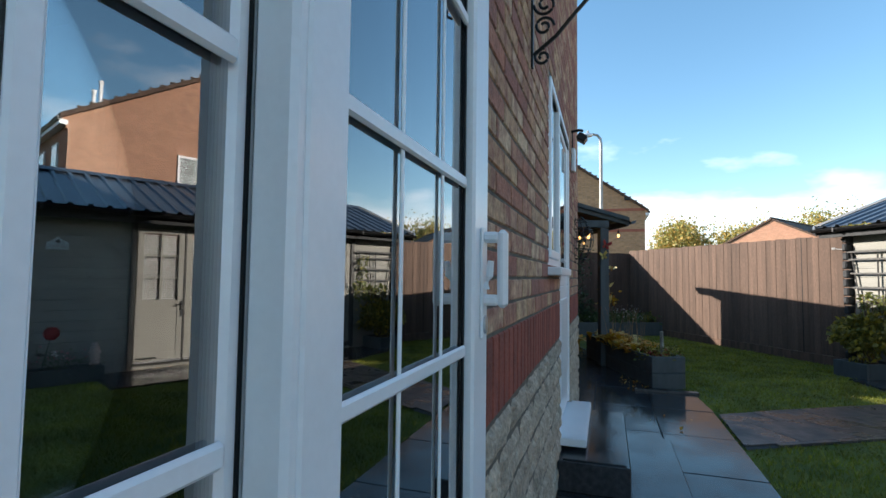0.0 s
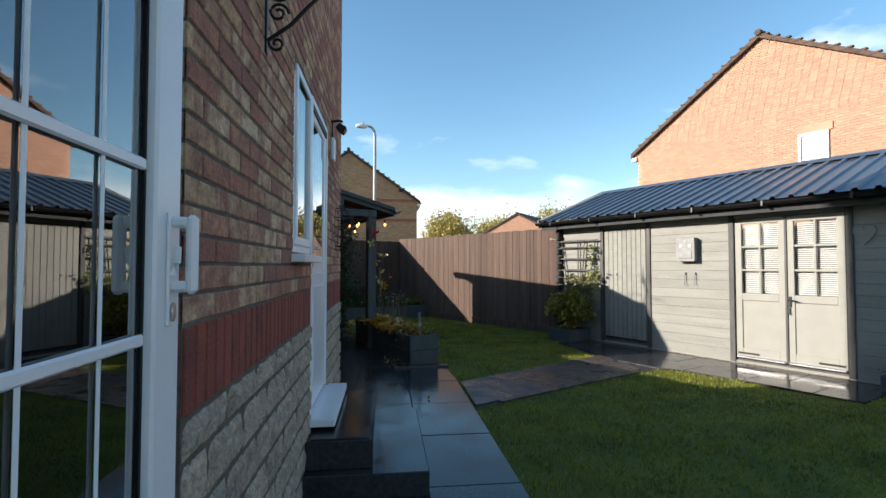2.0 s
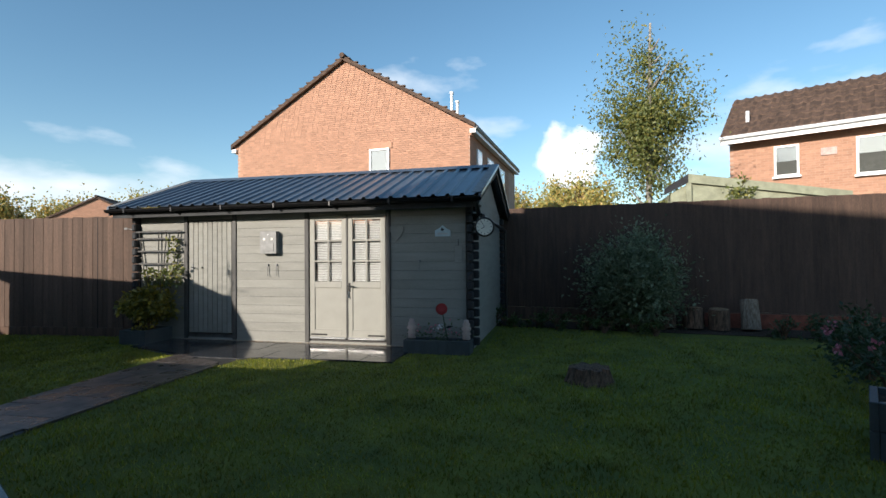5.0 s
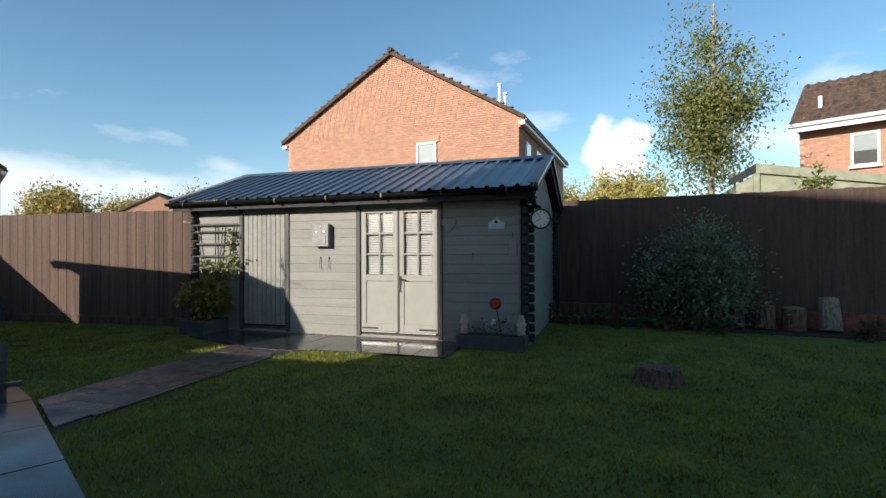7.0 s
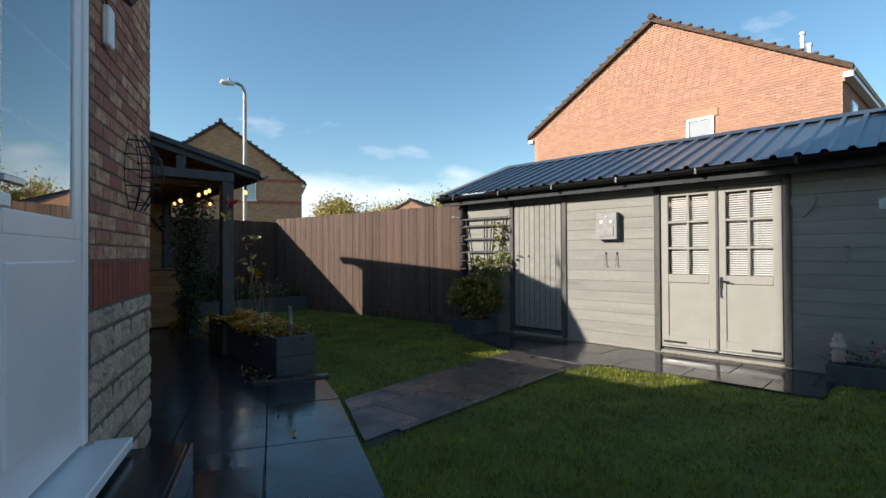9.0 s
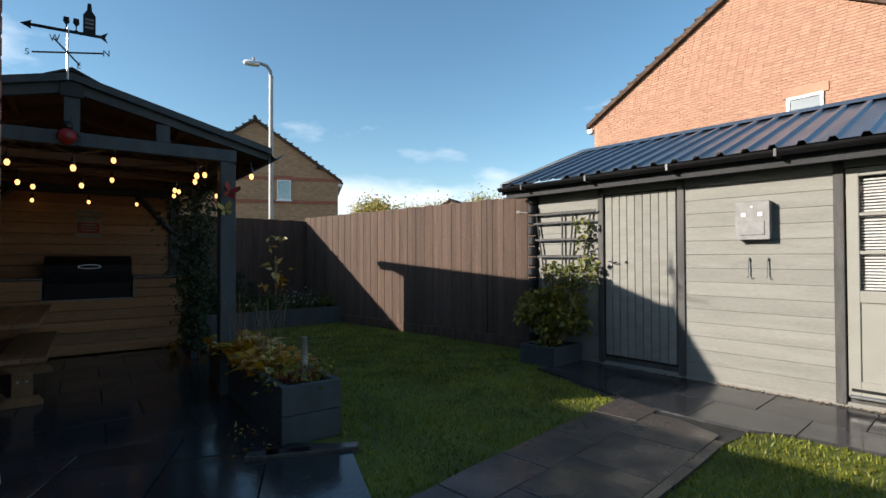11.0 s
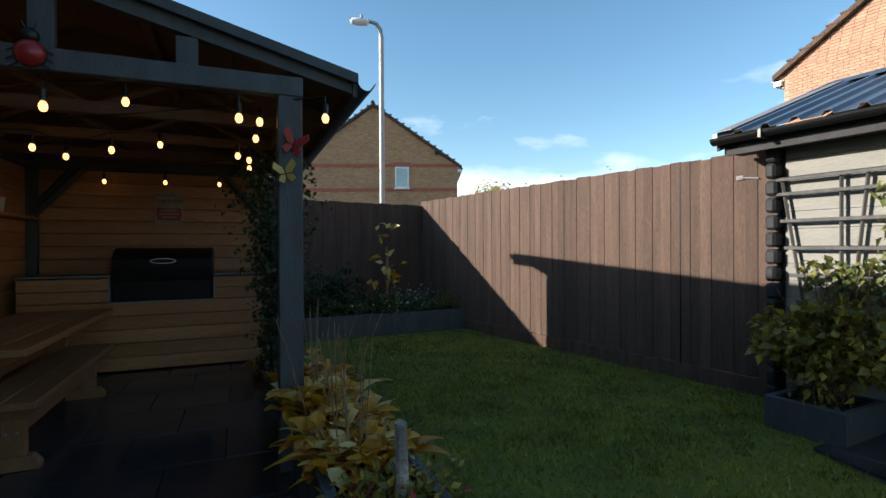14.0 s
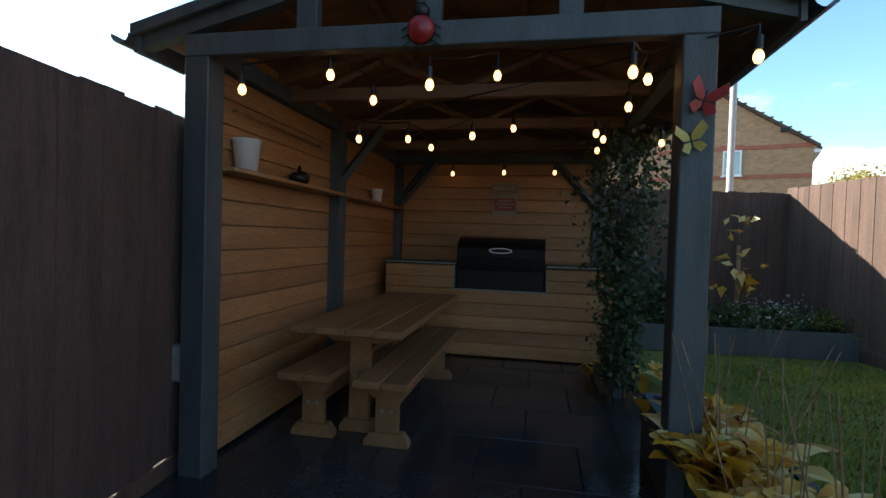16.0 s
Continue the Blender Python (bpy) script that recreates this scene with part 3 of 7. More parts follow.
for sgn in (1, -1):
    prof = [(-4.4, 8.0), (-4.4 + sgn * 4.45, 5.12), (-4.4 + sgn * 4.45, 5.24), (-4.4, 8.12)]
    part("roof_slope", prism(bmesh.new(), prof, -6.8, 5.70), M_ROOFTILE, hr)
# indoor surfaces coloured dark so the rooms read as unlit
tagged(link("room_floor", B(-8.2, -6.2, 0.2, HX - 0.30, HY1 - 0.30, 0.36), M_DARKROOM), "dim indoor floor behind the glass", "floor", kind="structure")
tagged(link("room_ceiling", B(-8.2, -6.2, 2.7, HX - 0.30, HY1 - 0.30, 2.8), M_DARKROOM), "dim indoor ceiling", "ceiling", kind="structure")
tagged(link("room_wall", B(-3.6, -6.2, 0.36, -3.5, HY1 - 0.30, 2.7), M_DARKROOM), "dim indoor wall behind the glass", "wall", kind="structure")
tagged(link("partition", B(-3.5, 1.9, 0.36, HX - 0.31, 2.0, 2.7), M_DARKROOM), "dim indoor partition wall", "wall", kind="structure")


def free(y0, y1, z0, z1):
    return not any(y1 > o[0] + 0.003 and y0 < o[1] - 0.003 and z1 > o[2] + 0.003 and z0 < o[3] - 0.003 for o in OPEN)


def cut(y0, y1, z0, z1):
    """The stretches of a course that no opening takes."""
    spans = [(y0, y1)]
    for o in OPEN:
        if z1 > o[2] + 0.02 and z0 < o[3] - 0.02:
            out = []
            for a, b in spans:
                if b <= o[0] or a >= o[1]:
                    out.append((a, b))
                else:
                    if a < o[0] - 0.02:
                        out.append((a, o[0]))
                    if b > o[1] + 0.02:
                        out.append((o[1], b))
            spans = out
    return spans


SOLD = 1.046
near, far = [], []
courses = int((5.15 - SOLD - 0.225) / 0.075)
for c in range(courses):
    z = SOLD + 0.225 + c * 0.075
    y = 1.34 - 0.225 * 14 + (0.1125 if c % 2 else 0)
    while y < HY1 + 0.01:
        for a, b in cut(max(y, -1.8), min(y + 0.215, HY1), z, z + 0.065):
            if b - a > 0.03:
                (near if 1.3 < a < 3.4 and z < 2.75 else far).append((a, b, z))
        y += 0.225
sizes = {}
for a, b, z in near:
    sizes.setdefault(round(b - a, 3), []).append(pose(HX - 0.012, (a + b) / 2, z + 0.0325 + 0.001 * RNG.normal()))
for ln, mats in sizes.items():
    pieces("brick", block(0.012 + 0.0, ln, 0.065, 0.004), M_BRICK, house_wall, mats)
V, F = [], []
for a, b, z in far:
    v, _, f = block(0.012, b - a, 0.065, 0.004)
    o = len(V)
    V += [(x + HX - 0.012, yy + (a + b) / 2, zz + z + 0.0325) for x, yy, zz in v]
    F += [tuple(i + o for i in q) for q in f]
c = 0
while SOLD + 0.225 + c * 0.075 < 5.1:
    z = SOLD + 0.225 + c * 0.075
    for i in range(12):
        x1 = HX - i * 0.225 - (0.1125 if c % 2 else 0)
        v, _, f = block(0.012, 0.215, 0.065, 0.004)
        o = len(V)
        V += [(x1 - 0.11 + yy, HY1 - 0.012 + x, zz + z + 0.0325) for x, yy, zz in v]
        F += [tuple(i2 + o for i2 in q[::-1]) for q in f]
    c += 1
raw("upper_bricks", V, F, M_BRICKI, house_wall, kind="stuff")
mats = []
y = 1.345
while y < HY1 - 0.03:
    if free(y, y + 0.065, SOLD, SOLD + 0.215):
        mats.append(pose(HX - 0.012, y + 0.0325, SOLD + 0.1075))
    y += 0.075
pieces("soldier_brick", block(0.014, 0.065, 0.215, 0.004), M_REDBRICK, house_wall, mats)
pieces("soldier_brick", block(0.014, 0.065, 0.215, 0.004), M_REDBRICK, house_wall, [pose(HX - 0.04 - 0.075 * i, HY1 - 0.012, SOLD + 0.1075, 0, 0, 90) for i in range(12)])


def rough_block(ly, lz, seed):
    """A split-faced stone: a front that bulges unevenly between chamfered edges."""
    r = np.random.default_rng(seed)
    ny, nz = 10, 5
    vs, fs = [], []
    for j in range(nz + 1):
        for i in range(ny + 1):
            edge = i in (0, ny) or j in (0, nz)
            vs.append((0.004 if edge else 0.010 + 0.016 * r.random(), -ly / 2 + ly * i / ny, -lz / 2 + lz * j / nz))
    for j in range(nz):
        for i in range(ny):
            a = j * (ny + 1) + i
            fs.append((a, a + 1, a + ny + 2, a + ny + 1))
    rim = [i for i in range(ny + 1)] + [(j + 1) * (ny + 1) - 1 for j in range(1, nz + 1)] + [nz * (ny + 1) + i for i in range(ny - 1, -1, -1)] + [j * (ny + 1) for j in range(nz - 1, 0, -1)]
    o = len(vs)
    vs += [(-0.02, vs[i][1], vs[i][2]) for i in rim]
    k = len(rim)
    for q in range(k):
        fs.append((rim[(q + 1) % k], rim[q], o + q, o + (q + 1) % k))
    return vs, [], fs


stone = {}
row, z = 0, 0.02
while z < SOLD - 0.05:
    h = min(0.145, SOLD - 0.004 - z - 0.01)
    y = 1.345 - (0.17 if row % 2 else 0.0)
    while y < HY1 - 0.02:
        for a, b in cut(max(y, 1.345), min(y + 0.34, HY1), z, z + h):
            if b - a > 0.04:
                stone.setdefault((round(b - a, 2), row * 3 + int(y * 7) % 3, round(h, 3)), []).append(pose(HX - 0.012, (a + b) / 2, z + h / 2))
        y += 0.35
    z += 0.152
    row += 1
for (ln, sd, h), mats in stone.items():
    pieces("stone_block", rough_block(ln, h, sd + int(ln * 100)), M_STONE, house_wall, mats)
mats = []
for r in range(7):
    for i in range(4):
        mats.append(pose(HX - 0.175 - 0.35 * i - (0.17 if r % 2 else 0), HY1 - 0.012, 0.02 + r * 0.152 + 0.0725, 0, 0, 90))
pieces("stone_block", rough_block(0.34, 0.143, 91), M_STONE, house_wall, mats)
pieces("brick", block(0.03, 0.10, 0.065, 0.003), M_BRICK, house_wall, [pose(HX - 0.06, 1.365, SOLD + 0.2575 + 0.075 * i, 0, 0, -90) for i in range(18)])
pieces("soldier_brick", block(0.03, 0.10, 0.065, 0.003), M_REDBRICK, house_wall, [pose(HX - 0.06, 1.365, SOLD + 0.034 + 0.075 * i, 0, 0, -90) for i in range(3)])


def glazed(th, y0, y1, z0, z1, x, fr=0.06, nv=0, nh=0, mun=0.022, zs=(), deep=0.06, inset=0.040):
    """A glazed panel facing +x: frame bars, thin glazing bars and a pane."""
    for n, q in (("stile", (y0, y0 + fr, z0, z1)), ("stile", (y1 - fr, y1, z0, z1)), ("rail", (y0 + fr, y1 - fr, z1 - fr, z1)), ("rail", (y0 + fr, y1 - fr, z0, z0 + fr))):
        part(n, B(x - deep, q[0], q[2], x, q[1], q[3], bev=0.006), M_UPVC, th)
    for k in range(1, nv + 1):
        yy = y0 + fr + (y1 - y0 - 2 * fr) * k / (nv + 1)
        part("glazing_bar", B(x - 0.032, yy - mun / 2, z0 + fr, x - 0.014, yy + mun / 2, z1 - fr, bev=0.004), M_UPVC, th)
    for zz in zs or [z0 + fr + (z1 - z0 - 2 * fr) * k / (nh + 1) for k in range(1, nh + 1)]:
        part("glazing_bar", B(x - 0.034, y0 + fr, zz - mun / 2, x - 0.012, y1 - fr, zz + mun / 2, bev=0.004), M_UPVC, th)
    p = part("pane", B(x - inset, y0 + fr - 0.005, z0 + fr - 0.005, x - inset + 0.004, y1 - fr + 0.005, z1 - fr + 0.005), M_GLASS, th)
    p.visible_shadow = False


pd = thing("patio_door", Matrix.Identity(4), "white upvc sliding patio door with glazing bars, closed", "door", kind="structure")
part("jamb", B(HX - 0.12, 1.262, 0.42, HX - 0.012, 1.322, 2.44, bev=0.004), M_UPVC, pd)
part("threshold", B(HX - 0.12, -1.6, 0.36, HX + 0.045, 1.322, 0.42, bev=0.006), M_UPVC, pd)
part("head", B(HX - 0.12, -1.6, 2.44, HX + 0.03, 1.322, 2.50, bev=0.006), M_UPVC, pd)
BAR_Z = (0.577, 0.922, 1.267, 1.612, 1.957, 2.302)
# fixed panel, set back, and the sliding panel that runs outside it
FX0, SX0 = HX - 0.026, HX + 0.024
for n, q in (("stile", (-1.55, -1.46, 0.42, 2.44)), ("stile", (0.480, 0.590, 0.42, 2.44)), ("rail", (-1.46, 0.480, 2.35, 2.44)), ("rail", (-1.46, 0.480, 0.42, 0.51))):
    part(n, B(FX0 - 0.06, q[0], q[2], FX0, q[1], q[3], bev=0.006), M_UPVC, pd)
for n, q in (("stile", (0.500, 0.594, 0.42, 2.44)), ("stile", (1.128, 1.248, 0.42, 2.44)), ("rail", (0.594, 1.128, 2.35, 2.44)), ("rail", (0.594, 1.128, 0.42, 0.51))):
    part(n, B(SX0 - 0.048, q[0], q[2], SX0, q[1], q[3], bev=0.006), M_UPVC, pd)
part("stile_bead", B(SX0 - 0.004, 0.516, 0.43, SX0 + 0.004, 0.590, 2.43, bev=0.003), M_UPVC, pd)
# black strip: glazing seal plus the recess shadow, painted as one
part("gasket_shade", B(SX0 - 0.0255, 1.119, 0.51, SX0 - 0.020, 1.1275, 2.35), M_BBQ, pd, "black glazing seal with the glass recess's shade in its colour")
part("panel_edge_line", B(FX0 + 0.0005, 0.4965, 0.43, FX0 + 0.004, 0.4995, 2.43), M_BBQ, pd, "thin black strip where the two door panels meet")
for x, pane_x, a, b, ys, w in ((FX0, FX0 - 0.006, -1.46, 0.480, [-1.46 + 0.1617 * k for k in range(1, 12)], 0.020), (SX0, SX0 - 0.026, 0.594, 1.116, (0.790, 0.975), 0.011)):
    for yy in ys:
        part("glazing_bar", B(pane_x + 0.003, yy - w / 2, 0.51, pane_x + 0.008, yy + w / 2, 2.35, bev=0.003), M_UPVC, pd)
    for zz in BAR_Z:
        part("glazing_bar", B(pane_x + 0.0035, a, zz - 0.012, pane_x + 0.013, b, zz + 0.012, bev=0.004), M_UPVC, pd)
    p = part("pane", B(pane_x - 0.004, a - 0.004, 0.506, pane_x, b + 0.004, 2.354), M_GLASS, pd)
    p.visible_shadow = False
HY, HXF = 1.19, SX0
hd = part("handle", B(HXF + 0.036, HY - 0.014, 1.352, HXF + 0.058, HY + 0.014, 1.520, bev=0.008), M_UPVC, pd, "white pull handle")
part("handle_arm", B(HXF + 0.002, HY - 0.012, 1.356, HXF + 0.040, HY + 0.012, 1.380, bev=0.007), M_UPVC, hd)
part("handle_arm", B(HXF + 0.002, HY - 0.012, 1.492, HXF + 0.040, HY + 0.012, 1.516, bev=0.007), M_UPVC, hd)
part("handle_plate", B(HXF, HY - 0.017, 1.285, HXF + 0.007, HY + 0.017, 1.525, bev=0.003), M_UPVC, hd)
part("lever", T([(HXF + 0.010, HY - 0.004, 1.395), (HXF + 0.020, HY - 0.010, 1.42), (HXF + 0.024, HY - 0.014, 1.452)], 0.010, 8, 0.007), M_UPVC, hd)
part("lock", lathe(bmesh.new(), [(0.011, 0), (0.011, 0.006), (0.004, 0.007)], 12, Matrix.Translation((HXF + 0.0065, HY, 1.315)) @ pose(0, 0, 0, 0, 90, 0) @ Matrix.Diagonal((1.8, 1, 1, 1))), M_STEEL, hd, "worn steel lock cylinder")
kw = thing("kitchen_window", Matrix.Identity(4), "white upvc kitchen window beside the back door", "window", kind="structure")
glazed(kw, 2.745, 3.37, 1.475, 2.555, HX - 0.006, 0.05, inset=0.010)
for n, q in (("sash", (2.795, 2.84, 1.525, 2.505)), ("sash", (3.275, 3.32, 1.525, 2.505))):
    part(n, B(HX - 0.03, q[0], q[2], HX + 0.008, q[1], q[3], bev=0.005), M_UPVC, kw)
for zz in (1.525, 2.46):
    part("sash", B(HX - 0.03, 2.84, zz, HX + 0.008, 3.275, zz + 0.045, bev=0.005), M_UPVC, kw)
part("window_sill", B(HX - 0.10, 2.70, 1.43, HX + 0.07, 3.40, 1.473, bev=0.005), M_UPVC, kw)
kd = thing("back_door", Matrix.Identity(4), "white upvc half-glazed back door, closed", "door", kind="structure")
for n, q in (("jamb", (3.402, 3.46, 0.44, 2.556)), ("jamb", (4.24, 4.298, 0.44, 2.556)), ("head", (3.46, 4.24, 2.50, 2.556))):
    part(n, B(HX - 0.09, q[0], q[2], HX - 0.004, q[1], q[3], bev=0.006), M_UPVC, kd)
glazed(kd, 3.462, 4.238, 1.36, 2.498, HX - 0.014, 0.085, 1, 2, 0.010, inset=0.013)
part("lower_rail", B(HX - 0.095, 3.462, 0.445, HX - 0.014, 4.238, 1.36, bev=0.006), M_UPVC, kd)
part("panel", B(HX - 0.03, 3.555, 0.60, HX - 0.006, 4.145, 1.27, bev=0.006), M_UPVC, kd, "raised white lower panel")
part("threshold", B(HX - 0.09, 3.36, 0.375, HX + 0.16, 4.36, 0.425, bev=0.006), M_UPVC, kd)
hk = part("handle", B(HX - 0.014, 3.485, 1.40, HX - 0.004, 3.515, 1.62, bev=0.003), M_STEEL, kd)
part("lever", B(HX + 0.0, 3.49, 1.52, HX + 0.018, 3.62, 1.545, bev=0.004), M_STEEL, hk)
part("spindle", B(HX - 0.03, 3.49, 1.522, HX + 0.005, 3.512, 1.543), M_STEEL, hk)

steps = thing("doorstep", Matrix.Identity(4), "two wet black slate steps below the back door", "step")
part("lower_step", B(HX + 0.001, 3.11, 0.02, 0.45, 4.46, 0.17, bev=0.006), M_PAVE, steps)
part("upper_step", B(HX + 0.001, 3.19, 0.17, 0.11, 4.42, 0.345, bev=0.006), M_PAVE, steps)
part("tread", B(HX + 0.03, 3.215, 0.345, 0.085, 4.395, 0.352), M_PAVE, steps)


# ---- garden shed ----
shed = thing("garden_shed", SHED_M, "grey painted log-board garden shed with a ribbed dark steel roof", "shed")
S0, S1, SD, WH = -1.08, 4.98, 3.4, 2.17
OPS = [(0.0, 0.88, 0.12, 2.06), (2.30, 3.62, 0.09, 2.08)]
bm = bmesh.new()
xs = sorted({S0, S1, *[o[0] for o in OPS], *[o[1] for o in OPS]})
for a, b in zip(xs, xs[1:]):
    hit = [o for o in OPS if o[0] <= a and b <= o[1]]
    for z0, z1 in ([(0.02, hit[0][2]), (hit[0][3], WH)] if hit else [(0.02, WH)]):
        box(bm, a, 0.012, z0, b, 0.05, z1)
part("front_core", bm, M_TRIM, shed)
part("back_wall", B(S0, SD - 0.05, 0.02, S1, SD, WH), M_SHED, shed)
for x in (S0, S1 - 0.045):
    part("end_wall", prism(bmesh.new(), [(x, 0.02), (x + 0.045, 0.02), (x + 0.045, WH), (x, WH)], 0.05, SD - 0.05), M_SHED, shed)
    gm = Matrix.Translation((x, SD / 2, 0)) @ pose(0, 0, 0, 0, 0, 90)
    part("gable", prism(bmesh.new(), [(-SD / 2, WH), (SD / 2, WH), (0, WH + 0.74)], -0.045, 0.0, m=gm), M_SHED, shed)
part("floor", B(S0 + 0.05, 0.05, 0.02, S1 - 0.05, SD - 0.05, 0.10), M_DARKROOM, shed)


def boards(x0, x1, z0=0.06, z1=WH):
    z = z0
    while z < z1 - 0.02:
        h = min(0.142, z1 - z) - 0.003
        bmx = bmesh.new()
        a = [(0.0115, 0.0), (-0.012, 0.0), (-0.0135, 0.003), (-0.0135, h - 0.006), (-0.0095, h), (0.0115, h)]
        rows = [[bmx.verts.new((x, y, z + q)) for y, q in a] for x in (x0, x1)]
        k = len(a)
        for i in range(k):
            bmx.faces.new((rows[0][i], rows[1][i], rows[1][(i + 1) % k], rows[0][(i + 1) % k]))
        bmx.faces.new(rows[0][::-1])
        bmx.faces.new(rows[1])
        bmesh.ops.recalc_face_normals(bmx, faces=bmx.faces)
        part("board", bmx, M_SHED, shed)
        z += 0.142


boards(S0 + 0.10, -0.075)
boards(0.955, 2.225)
boards(3.695, S1 - 0.10)
boards(0.0, 0.88, 2.065)
boards(2.30, 3.62, 2.085)
for x in (-0.075, 0.88, 2.225, 3.62):
    part("trim_post", B(x, -0.035, 0.04, x + 0.075, 0.012, WH - 0.005, bev=0.005), M_TRIM, shed)
# interlocked board ends at both front corners
for x in (S0, S1 - 0.055):
    for i in range(15):
        part("log_end", B(x - 0.02 + (0.012 if i % 2 else 0), -0.11 - 0.02 * (i % 2), 0.05 + i * 0.142, x + 0.075, 0.045, 0.05 + i * 0.142 + 0.125, bev=0.02), M_LOGEND, shed)
for x in (S1 - 0.02,):
    for i in range(15):
        part("log_end", B(x, -0.03, 0.08 + i * 0.142, x + 0.12, 0.03, 0.08 + i * 0.142 + 0.118, bev=0.015), M_LOGEND, shed)
        part("log_end", B(x, SD - 0.12, 0.08 + i * 0.142, x + 0.10, SD - 0.02, 0.08 + i * 0.142 + 0.118, bev=0.015), M_LOGEND, shed)

# boarded side door
sdo = part("side_door", B(0.015, 0.0, 0.14, 0.865, 0.03, 2.05), M_SHED, shed, "pale grey boarded door")
for i in range(9):
    part("plank", B(0.018 + i * 0.094, -0.016, 0.142, 0.018 + i * 0.094 + 0.089, 0.0, 2.048, bev=0.005), M_SHED, sdo)
part("door_handle", B(0.075, -0.024, 1.17, 0.11, -0.016, 1.32, bev=0.003), M_GALV, sdo)
part("lever", T([(0.09, -0.03, 1.26), (0.09, -0.06, 1.26), (0.14, -0.062, 1.245), (0.19, -0.062, 1.25)], 0.008, 6), M_BLACK, sdo)
part("knob", lathe(bmesh.new(), [(0.014, 0), (0.018, 0.012), (0.008, 0.02)], 10, pose(0.29, -0.016, 1.25, 90, 0, 0)), M_BLACK, sdo)

# glazed double doors with blinds
for x0, x1, side in ((2.312, 2.952, 0), (2.968, 3.608, 1)):
    d = part("glazed_door", B(x0, -0.015, 0.11, x0 + 0.085, 0.03, 2.07, bev=0.004), M_SHEDDOOR, shed, "cream-grey half-glazed shed door")
    for q in ((x1 - 0.085, 0.11, x1, 2.07), (x0 + 0.085, 2.0, x1 - 0.085, 2.07), (x0 + 0.085, 0.92, x1 - 0.085, 1.02), (x0 + 0.085, 0.11, x1 - 0.085, 0.25)):
        part("door_bar", B(q[0], -0.015, q[1], q[2], 0.03, q[3], bev=0.004), M_SHEDDOOR, d)
    part("door_panel", B(x0 + 0.083, 0.0, 0.248, x1 - 0.083, 0.016, 0.922), M_SHEDDOOR, d)
    xm = (x0 + x1) / 2
    part("glazing_bar", B(xm - 0.014, -0.010, 1.02, xm + 0.014, 0.012, 2.0, bev=0.003), M_SHEDDOOR, d)
    for k in (1, 2):
        zz = 1.02 + 0.98 * k / 3
        part("glazing_bar", B(x0 + 0.085, -0.011, zz - 0.014, x1 - 0.085, 0.011, zz + 0.014, bev=0.003), M_SHEDDOOR, d)
    p = part("pane", B(x0 + 0.08, 0.013, 1.015, x1 - 0.08, 0.017, 2.005), M_CLEAR, d)
    p.visible_shadow = False
    for i in range(36):
        part("blind_slat", B(x0 + 0.088, -0.0105, -0.001, x1 - 0.088, 0.0105, 0.001, m=pose(0, 0.042, 1.036 + i * 0.0267, 52)), M_BLIND, d)
    part("hinge", B(x0 + 0.02 if not side else x1 - 0.30, -0.020, 0.16, x0 + 0.30 if not side else x1 - 0.02, -0.015, 0.185), M_BLACK, d)
    part("weather_bar", B(x0 + 0.01, -0.05, 0.105, x1 - 0.01, -0.015, 0.135, bev=0.008), M_STEEL, d)
part("astragal", B(2.945, -0.03, 0.11, 2.975, -0.014, 2.07, bev=0.004), M_TRIM, shed)
lk = part("door_handle", B(2.985, -0.022, 0.86, 3.02, -0.015, 1.0, bev=0.003), M_BLACK, shed, "black lever handle with a hanging key")
part("lever", T([(3.0, -0.02, 0.955), (3.0, -0.06, 0.955), (3.06, -0.062, 0.95), (3.10, -0.062, 0.945)], 0.009, 6), M_BLACK, lk)
part("keys", T([(2.995, -0.03, 0.86), (2.99, -0.035, 0.80), (3.0, -0.035, 0.76)], 0.010, 6), M_STEEL, lk)
part("sill_beam", B(S0 + 0.05, -0.02, 0.02, S1 - 0.05, 0.012, 0.062, bev=0.004), M_SHED, shed)

# ribbed steel roof: ridge at half depth
RZ, EZ, OV = 3.03, 2.29, 0.30
X0, X1 = S0 - 0.30, S1 + 0.17
for side in (0, 1):
    bm = bmesh.new()
    n = 30
    prof = []
    for i in range(n):
        x = X0 + (X1 - X0) * i / n
        w = (X1 - X0) / n
        prof += [(x, 0.0), (x + 0.62 * w, 0.0), (x + 0.70 * w, 0.032), (x + 0.90 * w, 0.032)]
    prof.append((X1, 0.0))
    ye, yr = (-OV, SD / 2) if side == 0 else (SD + OV, SD / 2)
    lo = [bm.verts.new((x, ye, EZ + h)) for x, h in prof]
    hi = [bm.verts.new((x, yr, RZ + h)) for x, h in prof]
    for i in range(len(prof) - 1):
        bm.faces.new((lo[i], lo[i + 1], hi[i + 1], hi[i]))
    bmesh.ops.recalc_face_normals(bm, faces=bm.faces)
    bmesh.ops.solidify(bm, geom=bm.faces[:], thickness=0.004)
    part("roof_sheet", bm, M_ROOFTIN, shed)
part("ridge_cap", prism(bmesh.new(), [(-0.16, RZ - 0.025), (0, RZ + 0.055), (0.16, RZ - 0.025), (0, RZ + 0.04)], X0 - 0.01, X1 + 0.01, m=Matrix.Translation((0, SD / 2, 0)) @ Matrix(((0, 1, 0, 0), (1, 0, 0, 0), (0, 0, 1, 0), (0, 0, 0, 1)))), M_ROOFTIN, shed)
part("fascia", B(X0 + 0.03, -OV + 0.05, EZ - 0.17, X1 - 0.03, -OV + 0.08, EZ - 0.02), M_LOGEND, shed)
part("soffit", B(X0 + 0.03, -OV + 0.08, EZ - 0.15, X1 - 0.03, 0.012, EZ - 0.13), M_LOGEND, shed)
